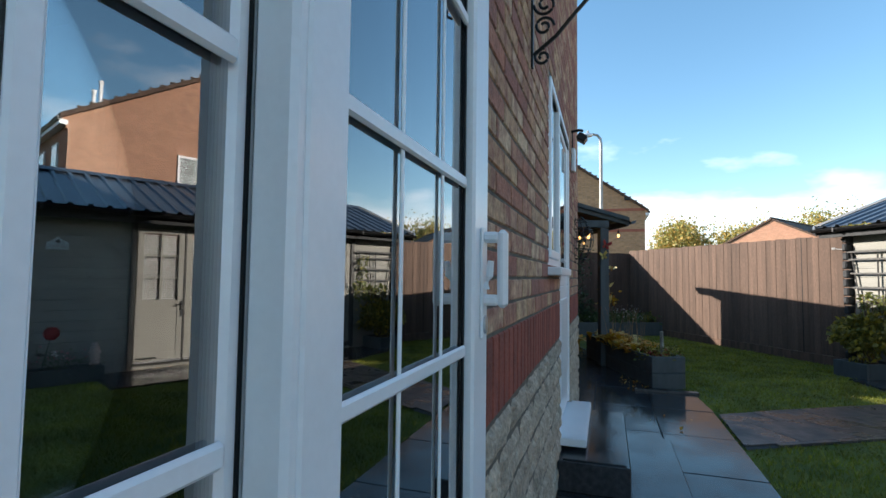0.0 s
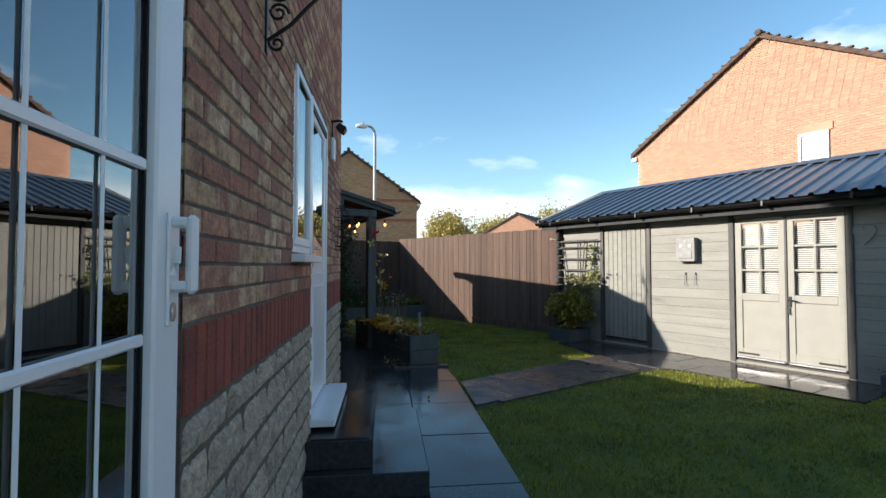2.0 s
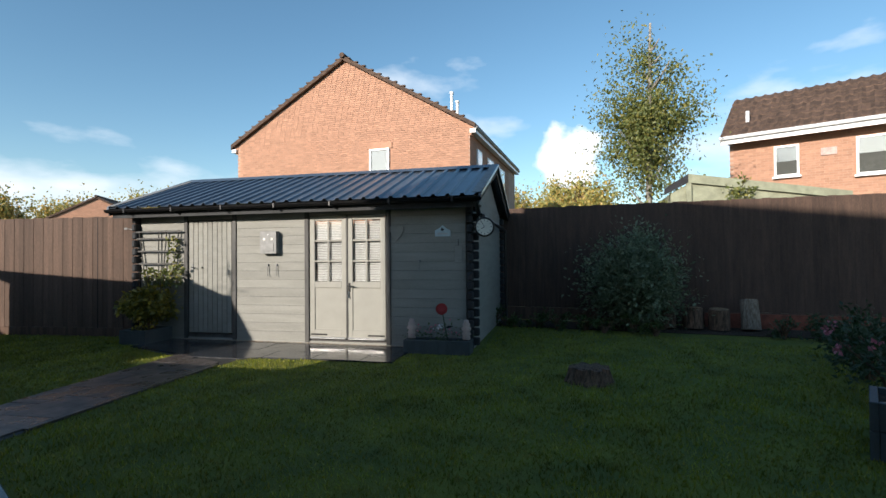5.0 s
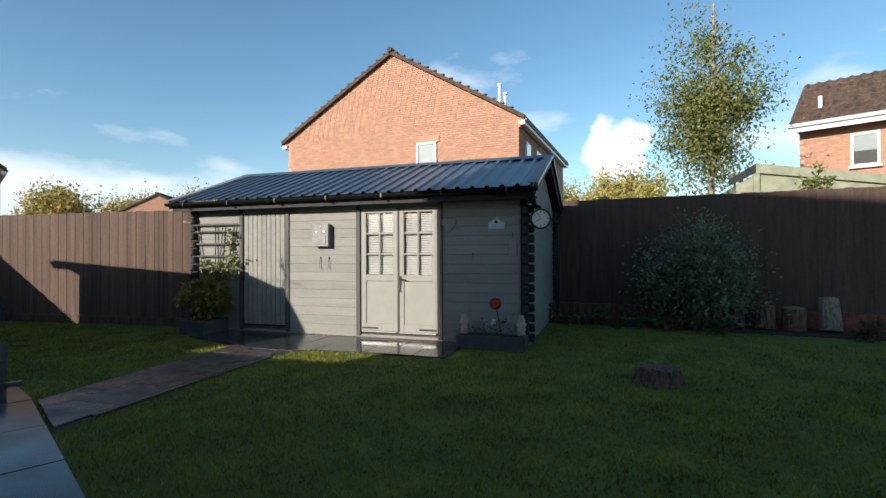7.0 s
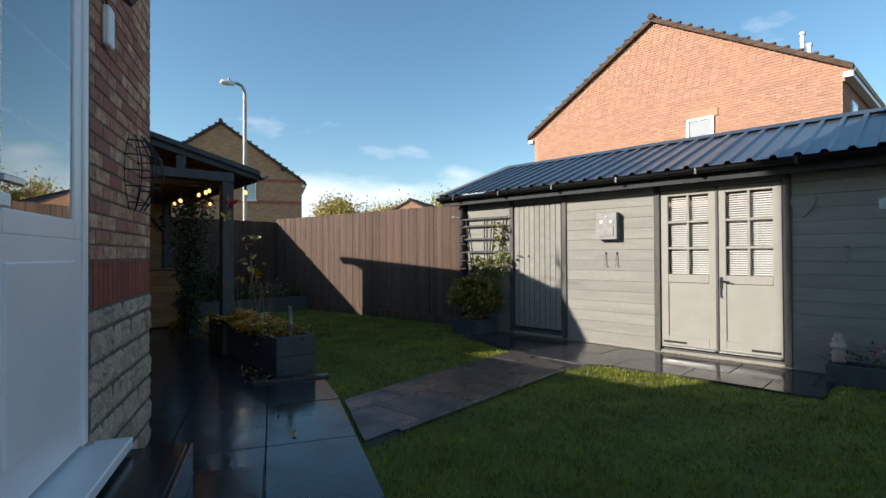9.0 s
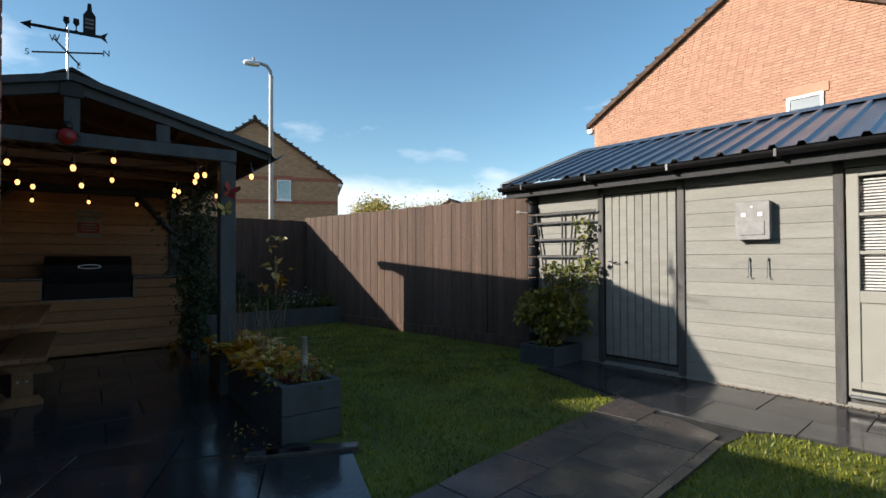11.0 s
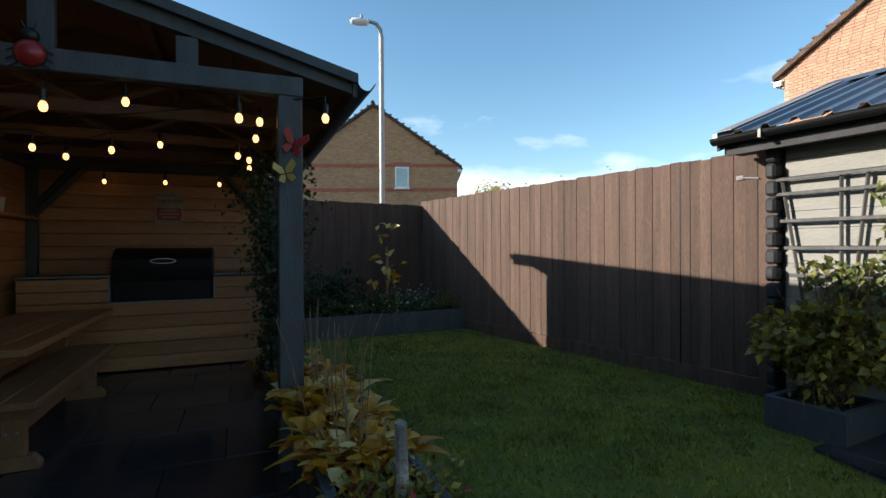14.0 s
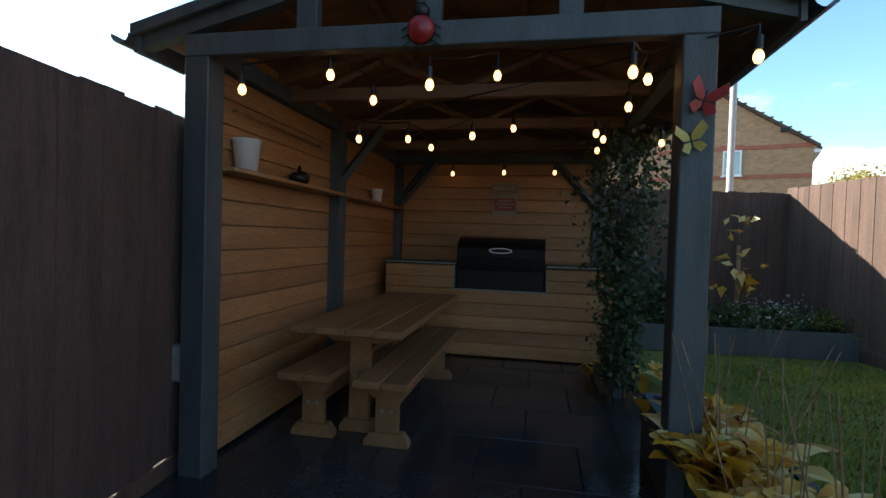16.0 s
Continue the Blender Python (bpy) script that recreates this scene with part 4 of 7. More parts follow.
for x in (X1 - 0.03, X0 + 0.005):
    for s in (1, -1):
        a = [(-SD / 2 - OV, EZ - 0.13), (-SD / 2 - OV, EZ - 0.01), (0, RZ - 0.01), (0, RZ - 0.14)]
        if s < 0:
            a = [(-p[0], p[1]) for p in a]
        part("barge_board", prism(bmesh.new(), a, -0.012, 0.012, m=Matrix.Translation((x, SD / 2, 0)) @ pose(0, 0, 0, 0, 0, 90)), M_LOGEND, shed)
        b = [(-SD / 2 - OV, EZ - 0.02), (-SD / 2 - OV, EZ + 0.03), (0, RZ + 0.05), (0, RZ - 0.0)]
        if s < 0:
            b = [(-p[0], p[1]) for p in b]
        part("verge_trim", prism(bmesh.new(), b, -0.02, 0.02, m=Matrix.Translation((x + (0.035 if x > 0 else -0.03), SD / 2, 0)) @ pose(0, 0, 0, 0, 0, 90)), M_ROOFTIN, shed)
for x, d0, d1 in ((X1, -0.022, 0.12), (X0, -0.12, 0.022)):
    for sgn in (1, -1):
        a = [(-sgn * (SD / 2 + OV), EZ + 0.036), (0, RZ + 0.036), (0, RZ + 0.042), (-sgn * (SD / 2 + OV), EZ + 0.042)]
        part("verge_flashing", prism(bmesh.new(), a, d0, d1, m=Matrix.Translation((x, SD / 2, 0)) @ pose(0, 0, 0, 0, 0, 90)), M_GALV, shed, "pale folded metal flashing on the roof edge")
bm = bmesh.new()
prof = [(-0.055 * math.cos(math.pi * k / 8), -0.055 * math.sin(math.pi * k / 8)) for k in range(9)]
ends = [[bm.verts.new((x, -OV - 0.03 + p, EZ - 0.03 + q)) for p, q in prof] for x in (X0 - 0.02, X1 + 0.02)]
for i in range(8):
    bm.faces.new((ends[0][i], ends[0][i + 1], ends[1][i + 1], ends[1][i]))
bmesh.ops.solidify(bm, geom=bm.faces[:], thickness=0.004)
gut = part("gutter", bm, M_GUTTER, shed, "black half-round plastic gutter")
for k in range(7):
    x = X0 + 0.4 + k * (X1 - X0 - 0.8) / 6
    part("gutter_bracket", B(x - 0.015, -OV - 0.092, EZ - 0.095, x + 0.015, -OV + 0.05, EZ - 0.02, bev=0.004), M_GUTTER, gut)
part("downpipe", T([(X1 - 0.06, -OV - 0.03, EZ - 0.08), (X1 - 0.05, -0.12, EZ - 0.26), (X1 - 0.06, SD * 0.5, EZ - 0.30), (X1 - 0.06, SD - 0.05, EZ - 0.35), (X1 - 0.06, SD + 0.02, 0.1)], 0.035, 8), M_GUTTER, gut)


def on_shed(x, z, y=-0.014):
    return SHED_M @ pose(x, y, z)


# ---- gazebo ----
gz = thing("garden_gazebo", GAZ_M, "slate-grey timber gazebo with pine-boarded walls and string lights", "gazebo")
W, D, BEAM, FR = 2.46, 3.85, 2.24, 0.11
for x, y in ((-0.03, FR), (-W, FR), (-W, 1.88), (-W, D), (0, D)):
    part("post", B(x - 0.07, y - 0.07, 0.02, x + 0.07, y + 0.07, BEAM, bev=0.006), M_SLATE, gz)
for y in (FR, D):
    part("tie_beam", B(-W - 0.07, y - 0.072, BEAM, 0.045, y + 0.0, BEAM + 0.115, bev=0.005), M_SLATE, gz)
for x in (0, -W):
    part("eave_beam", B(x - 0.04, FR + 0.002, BEAM, x + 0.04, D - 0.074, BEAM + 0.11, bev=0.005), M_SLATE, gz)
AP = 2.80
SL = 0.2625
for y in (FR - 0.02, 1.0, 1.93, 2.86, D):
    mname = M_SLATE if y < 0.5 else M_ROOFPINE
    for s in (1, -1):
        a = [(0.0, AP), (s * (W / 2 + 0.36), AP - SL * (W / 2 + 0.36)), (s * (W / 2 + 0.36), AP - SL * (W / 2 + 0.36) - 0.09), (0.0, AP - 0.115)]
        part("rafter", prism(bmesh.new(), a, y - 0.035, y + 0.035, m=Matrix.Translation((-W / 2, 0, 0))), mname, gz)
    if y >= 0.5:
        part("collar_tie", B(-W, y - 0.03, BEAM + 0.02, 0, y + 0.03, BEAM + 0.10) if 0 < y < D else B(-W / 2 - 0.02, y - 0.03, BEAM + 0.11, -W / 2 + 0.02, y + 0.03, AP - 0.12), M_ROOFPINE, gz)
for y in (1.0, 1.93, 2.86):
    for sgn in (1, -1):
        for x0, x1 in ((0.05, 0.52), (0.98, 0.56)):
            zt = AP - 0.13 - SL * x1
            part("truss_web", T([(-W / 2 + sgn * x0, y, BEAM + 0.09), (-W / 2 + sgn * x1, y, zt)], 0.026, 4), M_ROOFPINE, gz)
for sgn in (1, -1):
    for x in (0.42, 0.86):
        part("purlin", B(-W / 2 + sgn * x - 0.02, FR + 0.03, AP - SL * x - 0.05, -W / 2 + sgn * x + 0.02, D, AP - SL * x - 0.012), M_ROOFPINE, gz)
for x in (-W / 2, -0.574, -W + 0.60):
    zt = AP - 0.115 - SL * abs(x + W / 2)
    part("truss_strut", B(x - 0.055, FR - 0.05, BEAM + 0.115, x + 0.055, FR + 0.01, zt, bev=0.004), M_SLATE, gz)
part("ridge_plate", B(-W / 2 - 0.08, FR - 0.075, AP - 0.16, -W / 2 + 0.08, FR - 0.055, AP - 0.02, bev=0.003), M_BLACK, gz)
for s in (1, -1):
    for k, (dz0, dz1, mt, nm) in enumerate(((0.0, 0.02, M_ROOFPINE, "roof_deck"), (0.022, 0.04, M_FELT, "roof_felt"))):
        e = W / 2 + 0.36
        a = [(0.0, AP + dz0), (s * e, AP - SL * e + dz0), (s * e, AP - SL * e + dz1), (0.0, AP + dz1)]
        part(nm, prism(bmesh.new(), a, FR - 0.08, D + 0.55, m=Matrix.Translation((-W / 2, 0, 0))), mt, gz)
    e = W / 2 + 0.37
    a = [(0.0, AP - 0.03), (s * e, AP - SL * e - 0.03), (s * e, AP - SL * e + 0.03), (0.0, AP + 0.03)]
    part("barge_board", prism(bmesh.new(), a, FR - 0.105, FR - 0.082, m=Matrix.Translation((-W / 2, 0, 0))), M_SLATE, gz)
    xf = -W / 2 + s * (e - 0.015)
    part("eave_fascia", B(xf - 0.012, FR - 0.08, AP - SL * e - 0.11, xf + 0.012, D + 0.55, AP - SL * e - 0.004), M_SLATE, gz)
    gx = -W / 2 + s * (e + 0.05)
    gzh = AP - SL * e - 0.02
    bm = bmesh.new()
    prof = [(-0.055 * math.cos(math.pi * k / 8), -0.055 * math.sin(math.pi * k / 8)) for k in range(9)]
    ends = [[bm.verts.new((gx + p, y, gzh + q)) for p, q in prof] for y in (FR - 0.12, D + 0.57)]
    for i in range(8):
        bm.faces.new((ends[0][i], ends[0][i + 1], ends[1][i + 1], ends[1][i]))
    bmesh.ops.solidify(bm, geom=bm.faces[:], thickness=0.004)
    part("gutter", bm, M_GUTTER, gz)
part("ridge_cap", prism(bmesh.new(), [(-0.20, AP - 0.02), (0, AP + 0.075), (0.20, AP - 0.02), (0, AP + 0.045)], FR - 0.10, D + 0.56, m=Matrix.Translation((-W / 2, 0, 0))), M_FELT, gz)
# pine boards of the left and back walls
n = 15
for i in range(n):
    z = 0.05 + i * 0.147
    part("wall_board", B(-W - 0.055, FR + 0.075, z, -W - 0.03, D - 0.075, z + 0.142, bev=0.004), M_PINEY, gz)
    part("wall_board", B(-W + 0.075, D - 0.03, z, -0.075, D - 0.005, z + 0.142, bev=0.004), M_PINE, gz)
for x, y, s in ((-W + 0.05, D - 0.06, 1), (-0.05, D - 0.06, -1)):
    part("brace", T([(x, y, BEAM - 0.5), (x + s * 0.45, y, BEAM + 0.02)], 0.045, 4), M_SLATE, gz)
for y in (1.88, D - 0.05):
    part("brace", T([(-W + 0.06, y, BEAM - 0.42), (-W + 0.42, y, BEAM + 0.03)], 0.04, 4), M_SLATE, gz)
for y0, y1 in ((FR + 0.09, 1.79), (1.97, D - 0.15)):
    part("shelf", B(-W - 0.03, y0, 1.665, -W + 0.13, y1, 1.69, bev=0.004), M_PINEY, gz, "narrow pine wall shelf")

part("back_gable", prism(bmesh.new(), [(-W - 0.06, BEAM - 0.06), (0.06, BEAM - 0.06), (0.06, 2.46), (-W / 2, AP - 0.01), (-W - 0.06, 2.46)], D + 0.037, D + 0.06), M_PINE, gz)
# added sheets behind the wall boards, blocking daylight through their gaps
part("back_lining", B(-W + 0.075, D - 0.004, 0.04, -0.075, D + 0.034, 2.25), M_SLATE, gz)
part("side_lining", B(-W - 0.085, FR + 0.075, 0.04, -W - 0.056, D - 0.075, 2.188), M_SLATE, gz)
part("eave_board", B(-W - 0.085, FR, BEAM - 0.06, -W - 0.06, D, 2.46), M_PINEY, gz)

ct = thing("barbecue_counter", GAZ_M, "pine-clad counter with a recess for the barbecue", "counter")
CY, RL, RR, RB, CT = 3.17, -1.59, -0.584, 0.775, 1.056
for i in range(5):
    z = 0.04 + i * 0.147
    part("board", B(-2.38, CY, z, 0.14, CY + 0.02, z + 0.142, bev=0.004), M_PINE, ct)
for x0, x1 in ((-2.38, RL), (RR, 0.14)):
    for i in range(2):
        z = 0.776 + i * 0.127
        part("board", B(x0, CY, z, x1, CY + 0.02, z + 0.122, bev=0.004), M_PINE, ct)
    part("worktop", B(x0, CY - 0.015, CT - 0.026, x1 + 0.015, D - 0.04, CT, bev=0.004), M_BLACK, ct)
    part("worktop_edge", B(x0, CY - 0.019, CT - 0.012, x1 + 0.015, CY - 0.0155, CT + 0.003), M_GALV, ct)
part("side_panel", B(0.12, CY + 0.022, 0.04, 0.14, D - 0.04, CT - 0.03), M_PINE, ct)
part("recess_floor", B(RL, CY - 0.01, RB - 0.017, RR, D - 0.04, RB), M_GALV, ct)
for x in (RL, RR):
    part("recess_edge", B(x - 0.006, CY - 0.012, RB, x + 0.006, CY + 0.3, CT - 0.028), M_GALV, ct)

bq = thing("barbecue", GAZ_M @ pose((RL + RR) / 2, CY + 0.31, RB + 0.001), "black hooded gas barbecue set into the counter", "barbecue")
part("firebox", B(-0.48, -0.29, 0.0, 0.48, 0.28, 0.22, bev=0.01), M_BBQ, bq)
hood = [(-0.30, 0.222), (-0.32, 0.36), (-0.30, 0.45), (-0.24, 0.52), (-0.14, 0.56), (0.05, 0.575), (0.26, 0.53), (0.28, 0.222)]
part("hood", prism(bmesh.new(), hood, -0.48, 0.48, m=pose(0, 0, 0, 0, 0, 90)), M_BBQ, bq)
part("badge", lathe(bmesh.new(), [(0.055, 0), (0.055, 0.004)], 24, Matrix.Translation((0, -0.318, 0.43)) @ pose(0, 0, 0, 80, 0, 0) @ Matrix.Diagonal((2.3, 0.55, 1, 1))), M_STEEL, bq, "oval steel badge")
part("badge_field", lathe(bmesh.new(), [(0.055, 0), (0.055, 0.002)], 24, Matrix.Translation((0, -0.323, 0.43)) @ pose(0, 0, 0, 80, 0, 0) @ Matrix.Diagonal((2.1, 0.40, 1, 1))), M_BBQ, bq)
part("lid_handle", T([(-0.36, -0.30, 0.27), (-0.36, -0.35, 0.27), (0.36, -0.35, 0.27), (0.36, -0.30, 0.27)], 0.012, 8), M_BLACK, bq)

ps = thing("patio_sign", GAZ_M @ pose(-1.10, D - 0.034, 1.62), "weathered printed metal patio sign", "sign")
part("sign_plate", B(-0.15, -0.006, 0.0, 0.15, 0.0, 0.40, bev=0.001), M_SIGNC, ps)
part("red_panel", B(-0.13, -0.009, 0.06, 0.13, -0.0065, 0.21), M_SIGNR, ps)
for k, (z, w) in enumerate(((0.17, 0.09), (0.13, 0.11), (0.09, 0.08))):
    part("text_bar", B(-w, -0.011, z, w, -0.0095, z + 0.02), M_SIGNC, ps)


def lettering(text, size, m4, material, name="lettering", parent=None):
    cv = bpy.data.curves.new(name, "FONT")
    cv.body, cv.size, cv.extrude, cv.align_x = text, size, 0.001, "CENTER"
    tmp = bpy.data.objects.new("tmp", cv)
    me = bpy.data.meshes.new_from_object(tmp)
    bpy.data.objects.remove(tmp)
    me.materials.clear()
    me.materials.append(material)
    o = new(name, me)
    o.parent = parent
    o.matrix_basis = m4
    return o


M_INK = mat("dark_ink", (0.03, 0.03, 0.03), 0.7, bump=0)
lettering("WELCOME TO", 0.045, pose(0, -0.0075, 0.345, 90, 0, 0), M_INK, parent=ps)
lettering("OUR PATIO", 0.055, pose(0, -0.0075, 0.275, 90, 0, 0), M_INK, parent=ps)


def bench(name, x0, x1, y0, y1, top, label):
    th = thing(name, GAZ_M @ pose((x0 + x1) / 2, (y0 + y1) / 2, 0.025), label, "table" if "table" in name else "bench", "" if "table" in name else "benches at the garden table")
    w, l = (x1 - x0) / 2, (y1 - y0) / 2
    nb = max(2, round((x1 - x0) / 0.17))
    for i in range(nb):
        a = -w + 2 * w * i / nb
        part("top_plank", B(a + 0.002, -l, top - 0.045, a + 2 * w / nb - 0.002, l, top, bev=0.006), M_TABLE, th)
    for s in (-1, 1):
        yy = s * (l - (0.30 if "table" in name else 0.18))
        hw = w * (0.36 if "table" in name else 0.82)
        foot = [(-hw, 0), (-hw, 0.035), (-hw * 0.72, 0.085), (hw * 0.72, 0.085), (hw, 0.035), (hw, 0)]
        part("foot", prism(bmesh.new(), foot, yy - 0.035, yy + 0.035), M_TABLE, th)
        lw = 0.07 if "table" in name else min(0.11, w * 0.42)
        part("leg", B(-lw, yy - 0.025, 0.085, lw, yy + 0.025, top - 0.13, bev=0.004), M_TABLE, th)
        hw = w * 0.82
        cap = [(-hw, top - 0.047), (hw, top - 0.047), (hw, top - 0.075), (hw * 0.6, top - 0.135), (-hw * 0.6, top - 0.135), (-hw, top - 0.075)]
        part("bearer", prism(bmesh.new(), cap, yy - 0.035, yy + 0.035), M_TABLE, th)
        for q in (-0.4, 0.4):
            part("bolt", lathe(bmesh.new(), [(0.014, 0), (0.010, 0.006)], 8, Matrix.Translation((q * lw, yy - 0.026 if s < 0 else yy + 0.026, top * 0.5)) @ pose(0, 0, 0, 90 * (1 if s < 0 else -1), 0, 0)), M_STEEL, th)
    part("stretcher", B(-0.022, -(l - 0.2), top * 0.42, 0.022, l - 0.2, top * 0.42 + 0.09, bev=0.004), M_TABLE, th)
    return th


bench("picnic_table", -2.19, -1.46, 0.58, 2.70, 0.735, "varnished wooden trestle table under the gazebo")
bench("garden_bench", -1.75, -1.40, 0.52, 2.42, 0.44, "varnished wooden trestle bench at the open side of the table")
bench("garden_bench", -2.26, -1.91, 0.56, 2.42, 0.44, "varnished wooden trestle bench beside the boarded wall")


# ---- houses, lamp and trees beyond the fences ----
def course_lines(th, x0, x1, z0, z1, y, top, m, name="course"):
    """Thin proud courses across a far gable, cut to its outline."""
    V, F = [], []
    z = z0
    k = 0
    while z < z1:
        a, b = top(z)
        a, b = max(x0, a), min(x1, b)
        x = a + (0.0 if k % 2 else 0.11)
        while x < b - 0.05:
            xe = min(x + 0.215, b)
            o = len(V)
            V += [(x, y, z), (xe, y, z), (xe, y, z + 0.066), (x, y, z + 0.066), (x, y + 0.01, z), (xe, y + 0.01, z), (xe, y + 0.01, z + 0.066), (x, y + 0.01, z + 0.066)]
            F += [(o, o + 1, o + 2, o + 3), (o, o + 4, o + 5, o + 1), (o + 3, o + 2, o + 6, o + 7)]
            x += 0.225
        z += 0.075
        k += 1
    raw("brickwork", V, F, m, th, kind="stuff")


def window(th, x0, x1, z0, z1, y, lights=2):
    w = part("window", B(x0, y - 0.05, z0, x0 + 0.06, y + 0.02, z1), M_UPVC, th, "white-framed window")
    for q in ((x1 - 0.06, z0, x1, z1), (x0 + 0.06, z1 - 0.06, x1 - 0.06, z1), (x0 + 0.06, z0, x1 - 0.06, z0 + 0.06)):
        part("frame", B(q[0], y - 0.05, q[1], q[2], y + 0.02, q[3]), M_UPVC, w)
    for k in range(1, lights):
        xm = x0 + (x1 - x0) * k / lights
        part("frame", B(xm - 0.03, y - 0.048, z0 + 0.06, xm + 0.03, y + 0.018, z1 - 0.06), M_UPVC, w)
    part("sill", B(x0 - 0.05, y - 0.12, z0 - 0.06, x1 + 0.05, y, z0), M_UPVC, w)
    # dark sheet stands in for the unlit room behind the pane
    part("dark_room_sheet", B(x0 + 0.05, y, z0 + 0.05, x1 - 0.05, y + 0.006, z1 - 0.05), M_DARKROOM, w)
    p = part("pane", B(x0 + 0.05, y - 0.012, z0 + 0.05, x1 - 0.05, y - 0.008, z1 - 0.05), M_GLASS, w)
    p.visible_shadow = False


def gable_house(name, m4, width, depth, eave, apex, brick, label, band=None, windows=(), side_windows=(), over=0.22, roof=None):
    """Gable towards -y, from x = 0 to width; the roof runs back along y."""
    th = thing(name, m4, label, "house")
    part("wall", prism(bmesh.new(), [(0, -0.3), (width, -0.3), (width, eave), (width / 2, apex), (0, eave)], 0.0, depth), M_FARMORTAR, th)
    sl = (apex - eave) / (width / 2)
    course_lines(th, 0, width, 0.3, apex, -0.012, lambda z: (0, width) if z < eave else ((z - eave) / sl + 0.04, width - (z - eave) / sl - 0.04), brick)
    V, F = [], []
    z = 3.0
    while z < eave:
        y = 0.0
        while y < min(depth, 7):
            o = len(V)
            for xx in (width + 0.010,):
                V += [(xx, y, z), (xx, y + 0.215, z), (xx, y + 0.215, z + 0.066), (xx, y, z + 0.066)]
                F.append((o, o + 1, o + 2, o + 3))
            y += 0.225
        z += 0.075
    raw("brickwork", V, F, brick, th, kind="stuff")
    for s in (0, 1):
        e = width / 2 + over
        a = [(0, apex + 0.02), ((1, -1)[s] * e, apex + 0.02 - sl * e), ((1, -1)[s] * e, apex + 0.16 - sl * e), (0, apex + 0.16)]
        part("roof", prism(bmesh.new(), a, -over * 0.7, depth + over, m=Matrix.Translation((width / 2, 0, 0))), roof or M_ROOFTILE, th)
        x = width / 2 + (1, -1)[s] * e
        z = apex + 0.02 - sl * e
        part("gutter", T([(x, -0.1, z), (x, depth, z)], 0.06, 6), M_GUTTER, th)
        xi = width / 2 + (1, -1)[s] * (width / 2 + 0.03)
        part("soffit", B(min(x, xi), -0.1, z - 0.16, max(x, xi), depth, z - 0.03), M_UPVC, th)
        # stepped brick corbel below the verge
        for k in range(4):
            cx = 0 if s else width
            d = 0.05 * (k + 1)
            part("corbel", B(cx - (d if s else 0.0), -0.02, eave - 0.34 + k * 0.085, cx + (0.0 if s else d), 0.25, eave - 0.34 + k * 0.085 + 0.08), brick, th)
        n = int((width / 2) / 0.30)
        for k in range(n):
            xx = (k + 0.5) * 0.30
            px = width / 2 + (1, -1)[s] * xx
            part("verge_tile", B(px - 0.14, -over * 0.7 - 0.012, -0.03, px + 0.14, -over * 0.7 + 0.10, 0.012, m=Matrix.Translation((0, 0, apex + 0.15 - sl * xx + (0.0)))), M_ROOFTILE, th)
    part("ridge", T([(width / 2, -over, apex + 0.17), (width / 2, depth, apex + 0.17)], 0.10, 6), M_ROOFTILE, th)
    if band:
        for z in band:
            part("brick_band", B(-0.02, -0.05, z, width, 0.0, z + 0.15), M_BANDBRICK, th)
    for q in windows:
        part("lintel", B(q[0] - 0.1, -0.045, q[3], q[1] + 0.1, 0.0, q[3] + 0.215), M_BANDBRICK if band else brick, th)
        window(th, q[0], q[1], q[2], q[3], -0.02, q[4])
    return th


# orange brick house behind the shed
NH = turned(9.963, 18.318, math.degrees(math.atan2(-8.55, 3.6)))
nh = gable_house("orange_brick_house", NH, 9.26, 9.0, 5.75, 8.45, M_FARBRICK, "orange brick gable-ended house behind the shed", windows=((5.62, 6.37, 4.2, 5.2, 1),))
for i, (y, zz, h) in enumerate(((1.6, 6.6, 1.0), (2.4, 6.6, 0.9))):
    part("flue", T([(8.0, y + 0.6, zz - 0.4), (8.0, y + 0.6, zz + h)], 0.06, 8), M_UPVC, nh)
    part("flue_cowl", T([(8.0, y + 0.6, zz + h), (8.0, y + 0.6, zz + h + 0.08)], 0.085, 8), M_UPVC, nh)
for k, (a, b) in enumerate(((0.9, 1.6), (2.6, 3.6), (5.0, 6.0))):
    wn2 = part("window", B(9.26, a, 4.05, 9.31, b, 5.15), M_UPVC, nh, "white-framed window")
    part("pane", B(9.311, a + 0.07, 4.12, 9.315, b - 0.07, 5.08), M_GLASS, wn2)
# tan brick house beyond the back fence
bh = gable_house("tan_brick_house", turned(-5.95, 29.3, 0), 7.95, 9.0, 5.2, 8.0, M_TANBRICK, "tan brick gable-ended house beyond the back fence", band=(4.0, 5.15), windows=((5.0, 5.66, 4.15, 5.15, 1),))
part("alarm_box", B(6.9, -0.16, 5.75, 7.2, -0.02, 5.95, bev=0.02), M_BLACK, bh)
# low orange roof further off
gable_house("far_bungalow", turned(9.2, 47.0, -35), 7.5, 14.0, 4.2, 6.1, M_FARBRICK, "distant orange brick house end with a dark roof", windows=((3.5, 4.4, 3.0, 3.9, 1),))
lr = thing("far_row_of_roofs", turned(20.0, 52.0, -12), "long low brown roofs far behind the fence", "house")
part("wall", B(0, 0, -0.3, 40, 8, 3.6), M_TANBRICK, lr)
part("roof", prism(bmesh.new(), [(-0.4, 3.5), (8.4, 3.5), (4.0, 5.2)], 0, 40, m=Matrix(((0, 1, 0, 0), (1, 0, 0, 0), (0, 0, 1, 0), (0, 0, 0, 1)))), M_ROOFTILE, lr)

